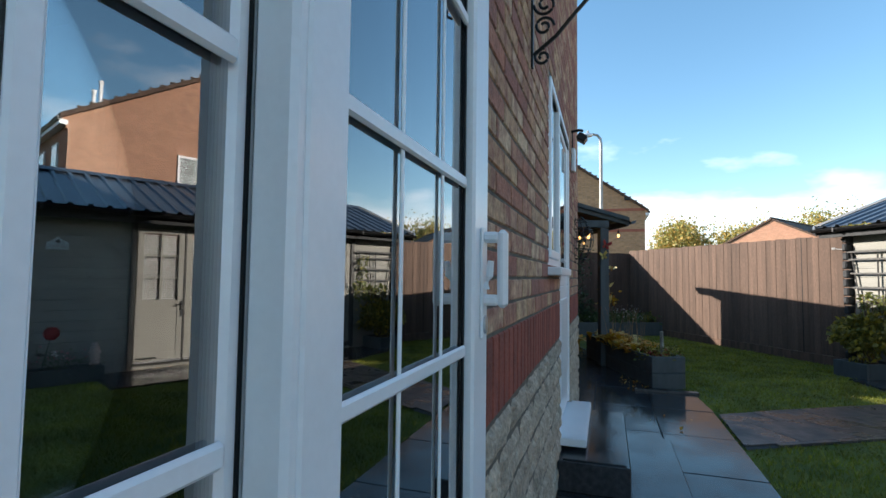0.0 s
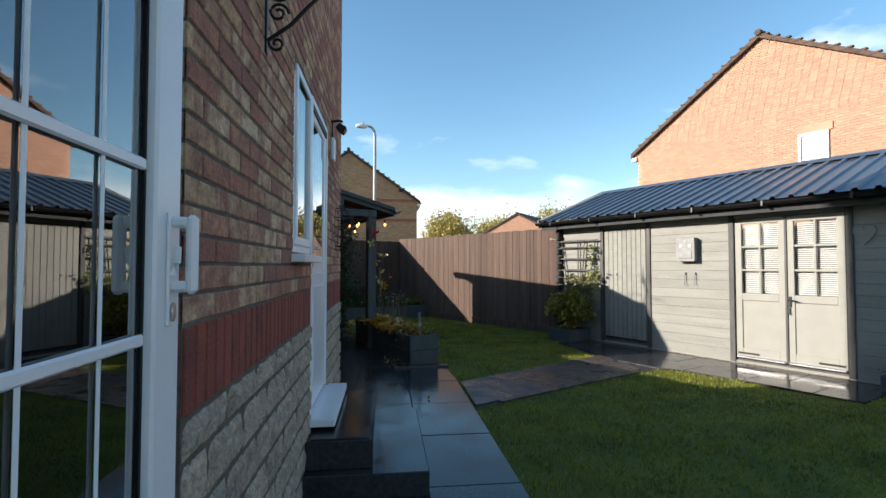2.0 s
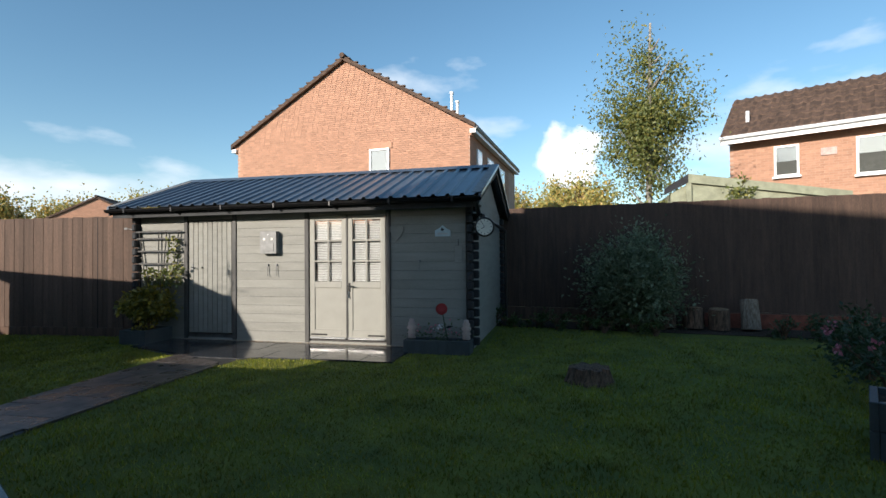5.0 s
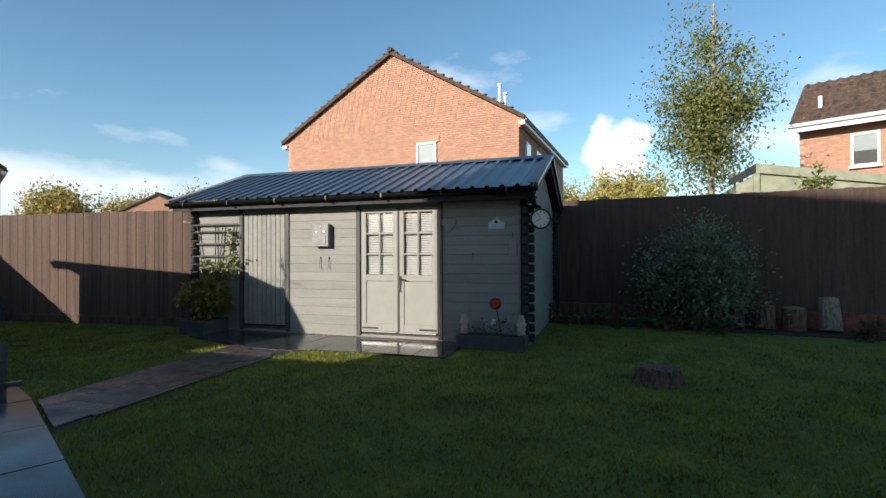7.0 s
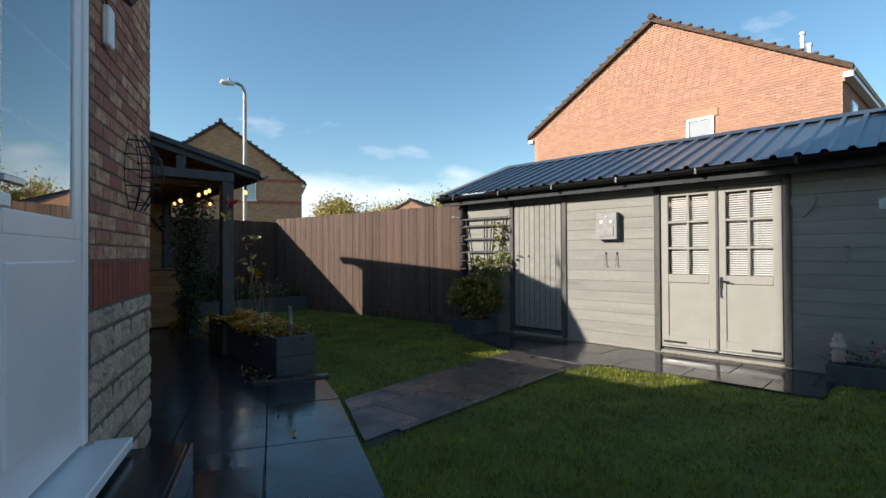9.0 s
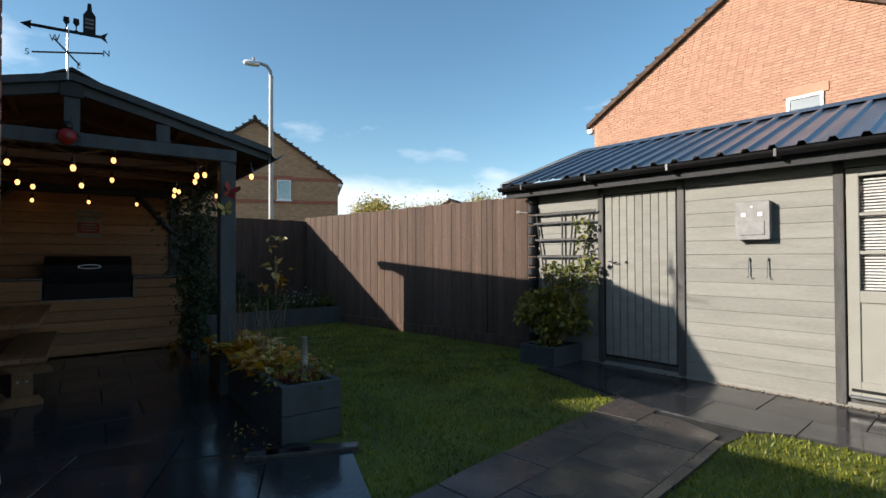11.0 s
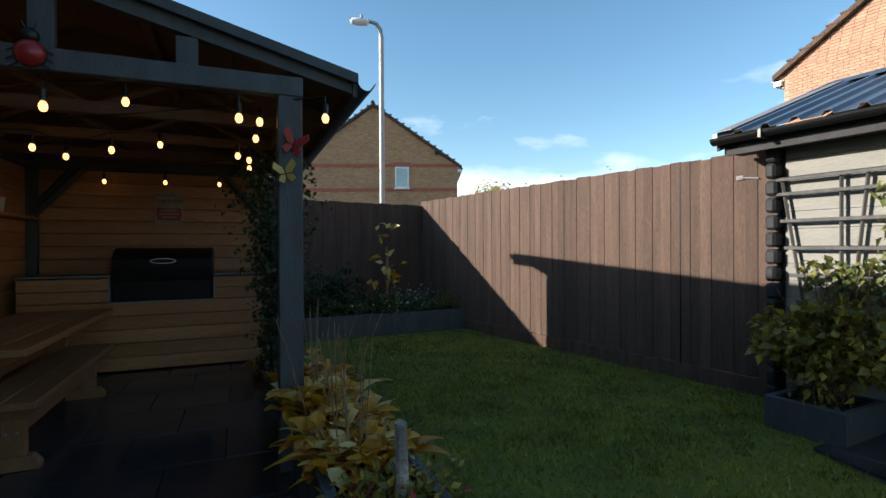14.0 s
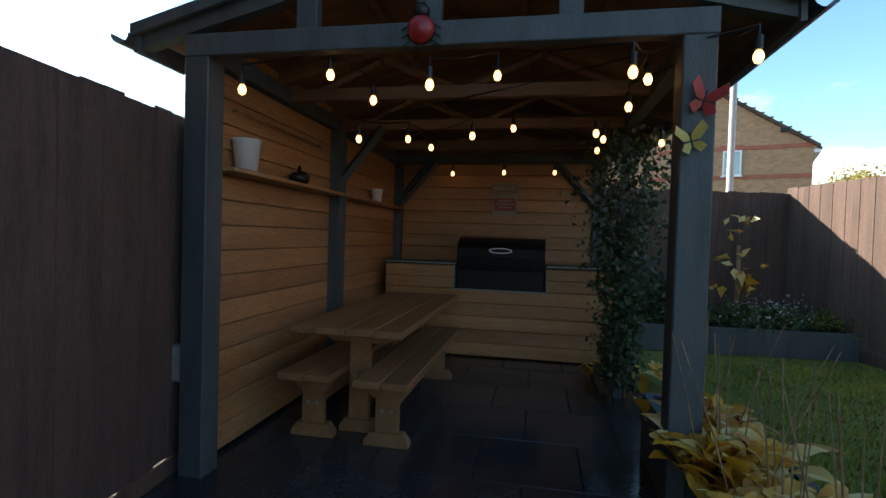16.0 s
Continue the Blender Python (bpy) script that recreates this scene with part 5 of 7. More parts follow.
# house across the right-hand fence: eaves towards us
rh = thing("neighbour_house", turned(19.9, 3.37, -90), "orange brick house with a brown pantile roof and white windows", "house")
part("wall", B(0, 0, -0.3, 14, 4, 5.35), M_FARMORTAR, rh)
course_lines(rh, 0, 14, 1.5, 5.30, -0.012, lambda z: (0, 14), M_FARBRICK)
V, F = [], []
for r in range(7):
    for cidx in range(48):
        x0, y0, z0 = -0.2 + cidx * 0.30, -0.45 + r * 0.36, 5.35 + r * 0.26
        for s in range(3):
            o = len(V)
            xa, xb = x0 + 0.1 * s, x0 + 0.1 * (s + 1)
            h = (0.0, 0.05, 0.0, 0.0)
            V += [(xa, y0, z0 + 0.06 + h[s]), (xb, y0, z0 + 0.06 + h[s + 1]), (xb, y0 + 0.40, z0 + 0.31 + h[s + 1]), (xa, y0 + 0.40, z0 + 0.31 + h[s]), (xa, y0, z0 + 0.02), (xb, y0, z0 + 0.02)]
            F += [(o, o + 1, o + 2, o + 3), (o, o + 4, o + 5, o + 1)]
raw("roof_tiles", V, F, M_ROOFTILE, rh, kind="stuff")
part("roof", prism(bmesh.new(), [(-0.45, 5.33), (4.5, 5.33), (2.02, 7.12)], -0.2, 14.2, m=Matrix(((0, 1, 0, 0), (1, 0, 0, 0), (0, 0, 1, 0), (0, 0, 0, 1)))), M_ROOFTILE, rh)
part("fascia", B(-0.2, -0.48, 5.10, 14.2, -0.44, 5.34), M_UPVC, rh)
part("gutter", T([(-0.2, -0.54, 5.30), (14.2, -0.54, 5.30)], 0.06, 6), M_UPVC, rh)
part("flue", T([(0.5, 0.3, 5.6), (0.5, 0.3, 6.3)], 0.06, 8), M_UPVC, rh)
for x0, x1, z0, z1, n in ((1.28, 1.95, 3.9, 4.9, 1), (3.35, 4.9, 3.75, 4.9, 2), (8.5, 9.6, 3.75, 4.9, 1)):
    window(rh, x0, x1, z0, z1, -0.02, n)
part("air_brick", B(2.5, -0.04, 4.45, 2.9, 0.0, 4.68), M_PINKSTONE, rh)

# sage shed just past the right-hand fence
ns = thing("neighbour_shed", turned(13.8, 3.6, -65.7), "sage green timber shed roof behind the fence", "shed")
part("body", prism(bmesh.new(), [(0, -0.2), (3.7, -0.2), (3.7, 2.72), (0.5, 3.22), (0, 2.95)], 0.0, 2.0), M_GREENBOARD, ns)
part("barge_board", prism(bmesh.new(), [(0.4, 3.20), (3.85, 2.66), (3.85, 2.84), (0.4, 3.42)], -0.08, -0.02), M_GREENBOARD, ns)
part("barge_board", prism(bmesh.new(), [(0.398, 3.42), (-0.15, 3.08), (-0.15, 2.92), (0.398, 3.20)], -0.08, -0.02), M_FELT, ns)
part("corner_post", B(0.35, -0.075, 0.0, 0.47, -0.005, 3.2), M_GREENBOARD, ns)
# dark sheet draws the shade of a gap below the barge board
part("gap_shade_sheet", B(0.9, -0.03, 2.2, 3.6, -0.004, 2.66), M_FELT, ns)

# street lamp
la = thing("street_lamp", turned(-0.15, 15.05, 0), "grey steel street lamp behind the back fence", "street lamp")
part("column", T([(0, 0, -0.05), (0, 0, 1.4), (0, 0, 1.41), (0, 0, 5.35)], 0.062, 12, 0.045), M_LAMPGREY, la)
part("arm", T([(0, 0, 5.30), (-0.02, -0.005, 5.46), (-0.09, -0.02, 5.56), (-0.20, -0.05, 5.59), (-0.30, -0.07, 5.58)], 0.042, 10, 0.032), M_LAMPGREY, la, smooth=True)
hdp = part("lantern", lathe(bmesh.new(), [(0.03, -0.02), (0.075, 0.02), (0.085, 0.16), (0.07, 0.30), (0.02, 0.34)], 14, Matrix.Translation((-0.24, -0.055, 5.575)) @ pose(0, 0, 0, 0, -92, 13) @ Matrix.Diagonal((0.8, 1, 1, 1))), M_UPVC, la, smooth=True)
part("photocell", T([(-0.36, -0.09, 5.63), (-0.36, -0.09, 5.70)], 0.03, 8), M_LAMPGREY, hdp)


def crown_points(rng, centre, size, n, clumps, lo=0.25):
    """Points in many clumps through an uneven crown, with gaps between."""
    out = []
    c = np.asarray(centre)
    for _ in range(clumps):
        v = rng.normal(size=3)
        v /= np.linalg.norm(v)
        p = c + v * rng.uniform(lo, 1.0) * np.asarray(size)
        r = rng.uniform(0.12, 0.30) * min(size)
        q = rng.normal(size=(n // clumps, 3)) * r
        out.append(p + q)
    return np.concatenate(out)


def limbs(bm, rng, base, top, n, reach, r):
    b, t = Vector(base), Vector(top)
    mid = b.lerp(t, 0.5) + Vector((rng.normal() * 0.08, rng.normal() * 0.08, 0))
    tube(bm, [b, mid, t], r, 8, r * 0.25)
    for k in range(n):
        s = b.lerp(t, 0.30 + 0.65 * k / n)
        a = rng.uniform(0, 6.28)
        e = s + Vector((math.cos(a), math.sin(a), 0.9)) * reach * rng.uniform(0.5, 1.0) * (1.1 - 0.7 * k / n)
        tube(bm, [s, s.lerp(e, 0.5) + Vector((0, 0, -0.04 * reach)), e], r * 0.4, 5, r * 0.08)


def tree(name, x, y, z, h, size, clumps, n, leaf, m, label, bark=None, seed=3, lo=0.25, cz=0.62):
    rng = np.random.default_rng(seed)
    th = thing(name, turned(x, y, 0, z), label, "tree")
    bm = bmesh.new()
    limbs(bm, rng, (0, 0, -0.1), (rng.normal() * 0.1, rng.normal() * 0.1, h * 0.97), 14, min(size[0], size[1]) * 0.95, h * 0.016)
    part("trunk", bm, bark or M_BARK, th)
    leaves("crown", crown_points(rng, (0, 0, h * cz), size, n, clumps, lo), m, th, leaf, 0.6, 0.5, rng=rng)
    return th


tree("birch_tree", 14.6, 4.4, 0.0, 8.0, (1.3, 1.3, 2.6), 110, 16000, 0.095, M_BIRCHLEAF, "slender birch tree with yellowing leaves behind the fence", M_BIRCH, 5, 0.15)
for i, (x, y, h, w, sd) in enumerate(((21, 60, 10.2, 4.2, 11), (27, 61, 9.2, 4.6, 12), (15, 62, 9.0, 4.0, 13), (33, 60, 10.6, 4.2, 14), (7.5, 58, 8.8, 3.0, 15), (39, 58, 9.6, 4.4, 16), (46, 54, 9.0, 4.4, 17), (52, 48, 8.6, 4.2, 18))):
    h *= 0.88
    tree("autumn_tree", x, y, 0, h, (w, w, h * 0.36), 120, 13000, 0.30, M_AUTUMN, "distant autumn tree with green and ochre leaves", seed=sd, cz=0.6)
for i, (x, y, h, w, sd) in enumerate(((32, 20.5, 6.8, 3.0, 21), (33, 16.2, 6.4, 2.6, 22), (26, 12.0, 5.0, 1.8, 23), (30, 13.6, 6.6, 2.4, 24))):
    tree("autumn_tree", x, y, 0, h, (w, w, h * 0.36), 70, 9000, 0.22, M_AUTUMN, "autumn tree with yellow-green leaves beyond the fence", seed=sd, cz=0.6)
gable_house("far_brick_house", turned(34.0, 26.0, -60), 6.5, 9.0, 3.6, 5.4, M_FARBRICK, "distant orange brick house beyond the fence")


# ---- things on the shed ----
tr = thing("trellis", on_shed(-0.55, 0.9, -0.05), "dark painted fan trellis leaning on the shed wall", "trellis")
for z, a, b in ((0.20, -0.37, 0.37), (0.42, -0.41, 0.41), (0.64, -0.44, 0.45), (0.86, -0.48, 0.46), (0.98, -0.50, 0.48)):
    part("slat", B(a, -0.035, z - 0.014, b, -0.018, z + 0.014, bev=0.003), M_TRIM, tr)
for x0, x1 in ((-0.28, -0.44), (-0.02, -0.02), (0.22, 0.40), (0.05, 0.15)):
    part("upright", T([(x0, -0.008, 0.0), (x1, -0.008, 1.0)], 0.014, 4), M_TRIM, tr)

mb = thing("wall_box", on_shed(1.62, 1.66, -0.014), "galvanised metal box hung on the shed wall", "wall box")
part("case", prism(bmesh.new(), [(-0.14, -0.18), (0.14, -0.18), (0.14, 0.18), (-0.14, 0.18)], -0.10, 0.0), M_GALV, mb)
part("lid", B(-0.148, -0.108, -0.185, 0.148, -0.098, 0.185, bev=0.004), M_GALV, mb)
part("window_plate", B(-0.105, -0.116, -0.14, 0.105, -0.108, -0.01, bev=0.003), M_GALV, mb, "scuffed steel plate")
for x in (-0.07, 0.07):
    part("dial", B(x - 0.022, -0.114, 0.035, x + 0.022, -0.108, 0.075, bev=0.003), M_CLOCKF, mb)
part("rivet", lathe(bmesh.new(), [(0.012, 0), (0.008, 0.006)], 10, pose(0, -0.108, 0.13, 90, 0, 0)), M_UPVC, mb)


def hook(x, z):
    th = thing("iron_hook", on_shed(x, z, -0.014), "small twisted iron hook screwed to the shed", "hook", "hooks on the shed wall")
    part("bracket", lathe(bmesh.new(), [(0.02, 0), (0.014, 0.012), (0.008, 0.03)], 10, pose(0, 0, 0.09, 90, 0, 0)), M_GALV, th)
    part("shank", T([(0, -0.025, 0.09), (0, -0.03, 0.0), (0, -0.03, -0.06), (0.0, -0.045, -0.085), (0.012, -0.06, -0.07)], 0.006, 6), M_GALV, th)


for hx in (1.56, 1.72):
    hook(hx, 1.20)
hook(4.16, 1.25)

ht = thing("heart_plaque", on_shed(3.80, 1.80, -0.014), "grey painted wooden heart on the shed wall", "plaque")
hp = [(0.0, -0.14), (0.08, -0.05), (0.115, 0.02), (0.105, 0.075), (0.06, 0.10), (0.02, 0.085), (0, 0.055), (-0.02, 0.085), (-0.06, 0.10), (-0.105, 0.075), (-0.115, 0.02), (-0.08, -0.05)]
part("heart", prism(bmesh.new(), hp, -0.02, 0.0), M_SHED, ht)
pq = thing("name_plaque", on_shed(4.53, 1.79, -0.014), "pale blue house-shaped plaque with a bird and faint writing", "plaque")
part("plate", prism(bmesh.new(), [(-0.12, -0.08), (0.12, -0.08), (0.12, 0.01), (0.06, 0.04), (0.0, 0.09), (-0.06, 0.04), (-0.12, 0.01)], -0.015, 0.0), M_SIGNB, pq)
part("bird", prism(bmesh.new(), [(-0.03, 0.015), (0.0, 0.0), (0.035, 0.03), (0.0, 0.04), (-0.01, 0.06)], -0.019, -0.0155), M_BLACK, pq)
part("text_bar", B(-0.08, -0.019, -0.05, 0.08, -0.0155, -0.03), M_STEEL, pq)
sw = thing("shed_number_board", on_shed(4.77, 1.44, -0.014), "grey painted narrow board on the shed wall", "board")
part("panel", B(-0.06, -0.016, -0.13, 0.06, 0, 0.13, bev=0.004), M_SHED, sw)
part("hanger", T([(0, -0.01, 0.13), (0, -0.012, 0.22)], 0.005, 6), M_BLACK, sw)

ck = thing("garden_clock", SHED_M @ pose(S1 + 0.20, -0.12, 1.83, 0, 0, 12), "round black-rimmed outdoor clock on a bracket", "clock")
part("rim", lathe(bmesh.new(), [(0.13, 0.0), (0.145, 0.02), (0.145, 0.06), (0.12, 0.075), (0.12, 0.065)], 28, pose(0, 0, 0, 90, 0, 0)), M_BLACK, ck)
part("face", lathe(bmesh.new(), [(0.119, 0.05), (0.119, 0.066)], 28, pose(0, 0, 0, 90, 0, 0)), M_CLOCKF, ck)
for k in range(12):
    a = k * math.pi / 6
    part("hour_mark", B(-0.004, -0.069, 0.085, 0.004, -0.0665, 0.108, m=Matrix.Rotation(a, 4, "Y")), M_INK, ck)
part("hour_hand", B(-0.004, -0.071, 0, 0.004, -0.069, 0.06, m=Matrix.Rotation(radians(-120), 4, "Y")), M_INK, ck)
part("minute_hand", B(-0.003, -0.073, 0, 0.003, -0.071, 0.09, m=Matrix.Rotation(radians(-30), 4, "Y")), M_INK, ck)
part("bracket", T([(-0.22, 0.10, 0.16), (-0.05, 0.02, 0.20), (0.0, -0.02, 0.17), (0, -0.03, 0.13)], 0.016, 6), M_BLACK, ck)


# ---- planters and plants ----
def planter(name, m4, w, l, h, label, t=0.05, soil=0.05, courses=2):
    """A trough of stacked boards round soil; x to w, y to l."""
    th = thing(name, m4, label, "planter")
    for c in range(courses):
        z0, z1 = h * c / courses + 0.002, h * (c + 1) / courses - 0.002
        part("board", B(0, 0, z0, w, t, z1, bev=0.005), M_SLATE, th)
        part("board", B(0, l - t, z0, w, l, z1, bev=0.005), M_SLATE, th)
        part("board", B(0, t + 0.002, z0, t, l - t - 0.002, z1, bev=0.005), M_SLATE, th)
        part("board", B(w - t, t + 0.002, z0, w, l - t - 0.002, z1, bev=0.005), M_SLATE, th)
    bm = bmesh.new()
    r = np.random.default_rng(int(w * 100))
    n = 10
    g2 = [[bm.verts.new((t + (w - 2 * t) * i / n, t + (l - 2 * t) * j / n, h - soil + 0.012 * r.normal())) for i in range(n + 1)] for j in range(n + 1)]
    for j in range(n):
        for i in range(n):
            bm.faces.new((g2[j][i], g2[j][i + 1], g2[j + 1][i + 1], g2[j + 1][i]))
    part("soil", bm, M_SOIL, th)
    return th


HP = turned(0.53, 7.08, 21)
planter("hosta_planter", HP, 0.44, 2.5, 0.42, "slate-grey painted block planter beside the gazebo post")
planter("raised_bed", turned(1.46, 13.82, 23.8) @ pose(-4.2, 0, 0), 4.2, 1.1, 0.33, "slate-grey raised bed in front of the back fence", courses=1)
planter("shed_planter", SHED_M @ pose(-0.82, -0.62, 0.0), 0.52, 0.58, 0.24, "low slate-grey planter at the shed corner", courses=1)
planter("flower_box", SHED_M @ pose(4.02, -0.42, 0.0), 0.98, 0.30, 0.20, "low slate-grey flower box against the shed", courses=1)


planter("rose_planter", turned(4.91, -1.64, 0), 0.55, 1.5, 0.40, "slate-grey block planter under the rose bushes")


def blade_plant(name, m4, n, length, width, m, label, seed, arch=0.6, spread=0.14, rise=(0.5, 1.3), cat="plant"):
    """Broad arching leaves from one crown, each of five cross-sections with a raised midrib."""
    rng = np.random.default_rng(seed)
    th = thing(name, m4, label, cat)
    V, F = [], []
    for k in range(n):
        a = rng.uniform(0, 2 * math.pi)
        L = length * rng.uniform(0.55, 1.15)
        el = rng.uniform(*rise)
        d = np.array((math.cos(a), math.sin(a), 0.0))
        sd = np.array((-math.sin(a), math.cos(a), 0.0))
        p = np.array((rng.normal() * spread, rng.normal() * spread, 0.0))
        o = len(V)
        tw = rng.normal() * 0.4
        S = 7
        for i in range(S):
            t = i / (S - 1)
            w = width * rng.uniform(0.85, 1.1) * (0.06 + (1.0 if t > 0.33 else t * 1.5) * math.sin(math.pi * min(1, max(0.0, (t - 0.12) / 0.88)) ** 0.8))
            w = max(w, 0.006)
            q = p + d * L * (t * math.cos(el) + 0.12 * t * t) + np.array((0, 0, L * (t * math.sin(el) - arch * t * t)))
            s2 = sd * math.cos(tw * t) + np.array((0, 0, math.sin(tw * t)))
            up = np.array((0, 0, 0.25 * w))
            wob = 0.12 * w * rng.normal()
            V += [q - s2 * w + up + wob * d, q, q + s2 * w + up - wob * d]
        for i in range(S - 1):
            b = o + 3 * i
            F += [(b, b + 3, b + 4, b + 1), (b + 1, b + 4, b + 5, b + 2)]
    raw("foliage", V, F, m, th)
    return th


for x, y, n, ln, wide, rise, sd in ((0.20, 0.74, 210, 0.27, 0.040, (0.5, 1.4), 1), (0.18, 1.08, 210, 0.31, 0.042, (0.7, 1.5), 2), (0.15, 1.55, 170, 0.37, 0.048, (0.9, 1.55), 3), (0.18, 2.0, 110, 0.34, 0.046, (0.8, 1.5), 4)):
    h = blade_plant("hosta", HP @ pose(x, y, 0.36), n, ln, wide, M_HOSTA, "yellowing variegated hosta in the grey planter", sd, arch=0.50, spread=0.09, rise=rise)
    r = np.random.default_rng(sd)
    for k in range(7):
        bm = bmesh.new()
        a = r.normal(size=2) * 0.05
        tube(bm, [(a[0], a[1], 0.0), (a[0] * 1.6, a[1] * 1.6, 0.30), (a[0] * 2.4, a[1] * 2.4, 0.52 + 0.12 * r.random())], 0.004, 4, 0.002)
        part("seed_stalk", bm, M_CUT, h)
blade_plant("hosta", GAZ_M @ pose(0.10, 2.6, 0.10), 30, 0.36, 0.06, M_HOSTA, "yellowing hosta behind the gazebo post", 9, arch=0.8)
rng = np.random.default_rng(31)
lp = thing("low_shrub", HP @ pose(0.22, 0.25, 0.37), "low mixed shrub with green and russet leaves in the planter", "plant")
leaves("foliage", rng.normal(size=(420, 3)) * (0.12, 0.10, 0.05) + (0, 0, 0.06), M_BUSHY, lp, 0.05, 0.55, 0.0, out=(0, 0, -0.2), rng=rng)
leaves("russet_foliage", rng.normal(size=(120, 3)) * (0.11, 0.09, 0.03) + (-0.04, 0, 0.05), M_RED, lp, 0.04, 0.5, 0.0, rng=rng)
stk = thing("wooden_stake", HP @ pose(0.24, 0.22, 0.30), "weathered round wooden stake in the planter", "stake")
part("pole", T([(0, 0, 0), (0.004, 0, 0.22), (0.0, 0.004, 0.42)], 0.024, 10, 0.022), M_BIRCH, stk)

pieces("sett", block(0.05, 0.10, 0.21, 0.006), M_PAVEWARM, patio, [turned(0.42 + 0.103 * i, 6.90 + 0.004 * (i % 3), 4 * math.sin(i)) @ pose(0, 0, 0.0, 0, -90, 0) @ pose(0, 0, 0.0) for i in range(6)])
rng = np.random.default_rng(33)
fallen = thing("fallen_leaves", turned(0, 0, 0, 0.03), "scattered brown fallen leaves on the wet slabs", "leaves", kind="stuff")
lx = np.stack([rng.uniform(0.15, 0.5, 26), rng.uniform(6.9, 7.6, 26), rng.uniform(0.0, 0.01, 26)], 1)
lx2 = np.stack([rng.uniform(-0.2, 1.0, 14), rng.uniform(1.5, 6.0, 14), rng.uniform(0.0, 0.006, 14)], 1)
lx2 = lx2[(lx2[:, 0] > 0.5) | (lx2[:, 1] > 4.7) | (lx2[:, 1] < 3.0)]
leaves("litter", np.concatenate([lx, lx2]), M_HOSTA, fallen, 0.045, 0.55, 0.0, rng=rng, kind="stuff")
gv2 = thing("gravel_strip", SHED_M, "pale gravel along the foot of the shed", "gravel", kind="stuff")
V, F = [], []
for k in range(420):
    x, y, r = rng.uniform(0.0, 4.0), rng.uniform(-0.075, -0.025), rng.uniform(0.006, 0.014)
    o = len(V)
    V += [(x + r, y, 0.03), (x, y + r, 0.03), (x - r, y, 0.028), (x, y - r, 0.03), (x, y, 0.03 + r), (x, y, 0.02)]
    F += [(o, o + 1, o + 4), (o + 1, o + 2, o + 4), (o + 2, o + 3, o + 4), (o + 3, o, o + 4)]
raw("pebbles", V, F, M_STONE, gv2, kind="stuff")

# climbing shrub in front of the trellis
cs = thing("climbing_shrub", SHED_M @ pose(-0.55, -0.33, 0.19), "bushy climber with yellow-green leaves over the trellis", "plant")
bm = bmesh.new()
rng = np.random.default_rng(41)
for k in range(16):
    a = rng.normal(size=2) * (0.07, 0.05)
    e = rng.normal(size=2) * (0.25, 0.10)
    tube(bm, [(a[0], a[1], 0), (a[0] + 0.5 * e[0], a[1] + 0.5 * e[1], 0.4), (e[0], e[1], rng.uniform(0.6, 1.05))], 0.007, 5, 0.003)
part("stem", bm, M_BARK, cs)
leaves("foliage", np.concatenate([crown_points(rng, (0, 0, 0.42), (0.42, 0.28, 0.30), 2800, 60, 0.3)]), M_BUSHY, cs, 0.075, 0.75, 0.4, out=(0, 0, 0.4), rng=rng)
pts = np.stack([rng.uniform(-0.25, 0.52, 260), rng.normal(size=260) * 0.05 + 0.18, rng.uniform(0.75, 1.05, 260)], 1)
col = np.stack([rng.normal(size=90) * 0.06 + 0.33, rng.normal(size=90) * 0.04 + 0.22, rng.uniform(1.0, 1.62, 90)], 1)
leaves("yellow_foliage", np.concatenate([pts, col]), M_BIRCHLEAF, cs, 0.07, 0.75, 0.3, rng=rng)

# flower box planting, ornaments and metal rose
fb = thing("flower_box_plants", SHED_M @ pose(4.5, -0.27, 0.15), "sparse pink and white flowers in the box", "plant")
rng = np.random.default_rng(51)
leaves("foliage", rng.normal(size=(200, 3)) * (0.20, 0.05, 0.07) + (0, 0, 0.11), M_GREEN, fb, 0.045, 0.5, 0.0, rng=rng)
leaves("flowers", rng.normal(size=(36, 3)) * (0.19, 0.05, 0.05) + (0, 0, 0.19), M_PINK, fb, 0.035, 0.9, 0.0, rng=rng, kind="stuff")
leaves("white_flowers", rng.normal(size=(16, 3)) * (0.03, 0.03, 0.02) + (0.02, 0, 0.24), M_FLOWERW, fb, 0.04, 0.9, 0.0, rng=rng, kind="stuff")
for x in (4.11, 4.93):
    og = thing("stone_ornament", SHED_M @ pose(x, -0.28, 0.205), "small pale pagoda-shaped stone ornament", "ornament", "ornaments on the flower box")
    part("body", lathe(bmesh.new(), [(0.055, 0.0), (0.06, 0.03), (0.05, 0.06), (0.068, 0.08), (0.05, 0.12), (0.066, 0.14), (0.075, 0.165), (0.045, 0.20), (0.06, 0.215), (0.035, 0.25), (0.04, 0.275), (0.02, 0.285)], 14), M_PINKSTONE, og, smooth=True)
rs = thing("metal_rose", SHED_M @ pose(4.58, -0.33, 0.12), "red enamelled metal rose on a green stem", "ornament")
part("stem", T([(0.10, 0, 0), (0.05, 0, 0.25), (0.0, 0, 0.52)], 0.008, 6), M_DKGREEN, rs)
for k in range(3):
    part("petal_ring", lathe(bmesh.new(), [(0.02 + 0.02 * k, 0.0), (0.045 + 0.018 * k, 0.03), (0.05 + 0.018 * k, 0.05 - 0.008 * k), (0.042 + 0.018 * k, 0.045 - 0.008 * k)], 12, Matrix.Translation((0, -0.01 * (2 - k), 0.52)) @ pose(0, 0, 0, 75, 0, 10)), M_RED, rs)
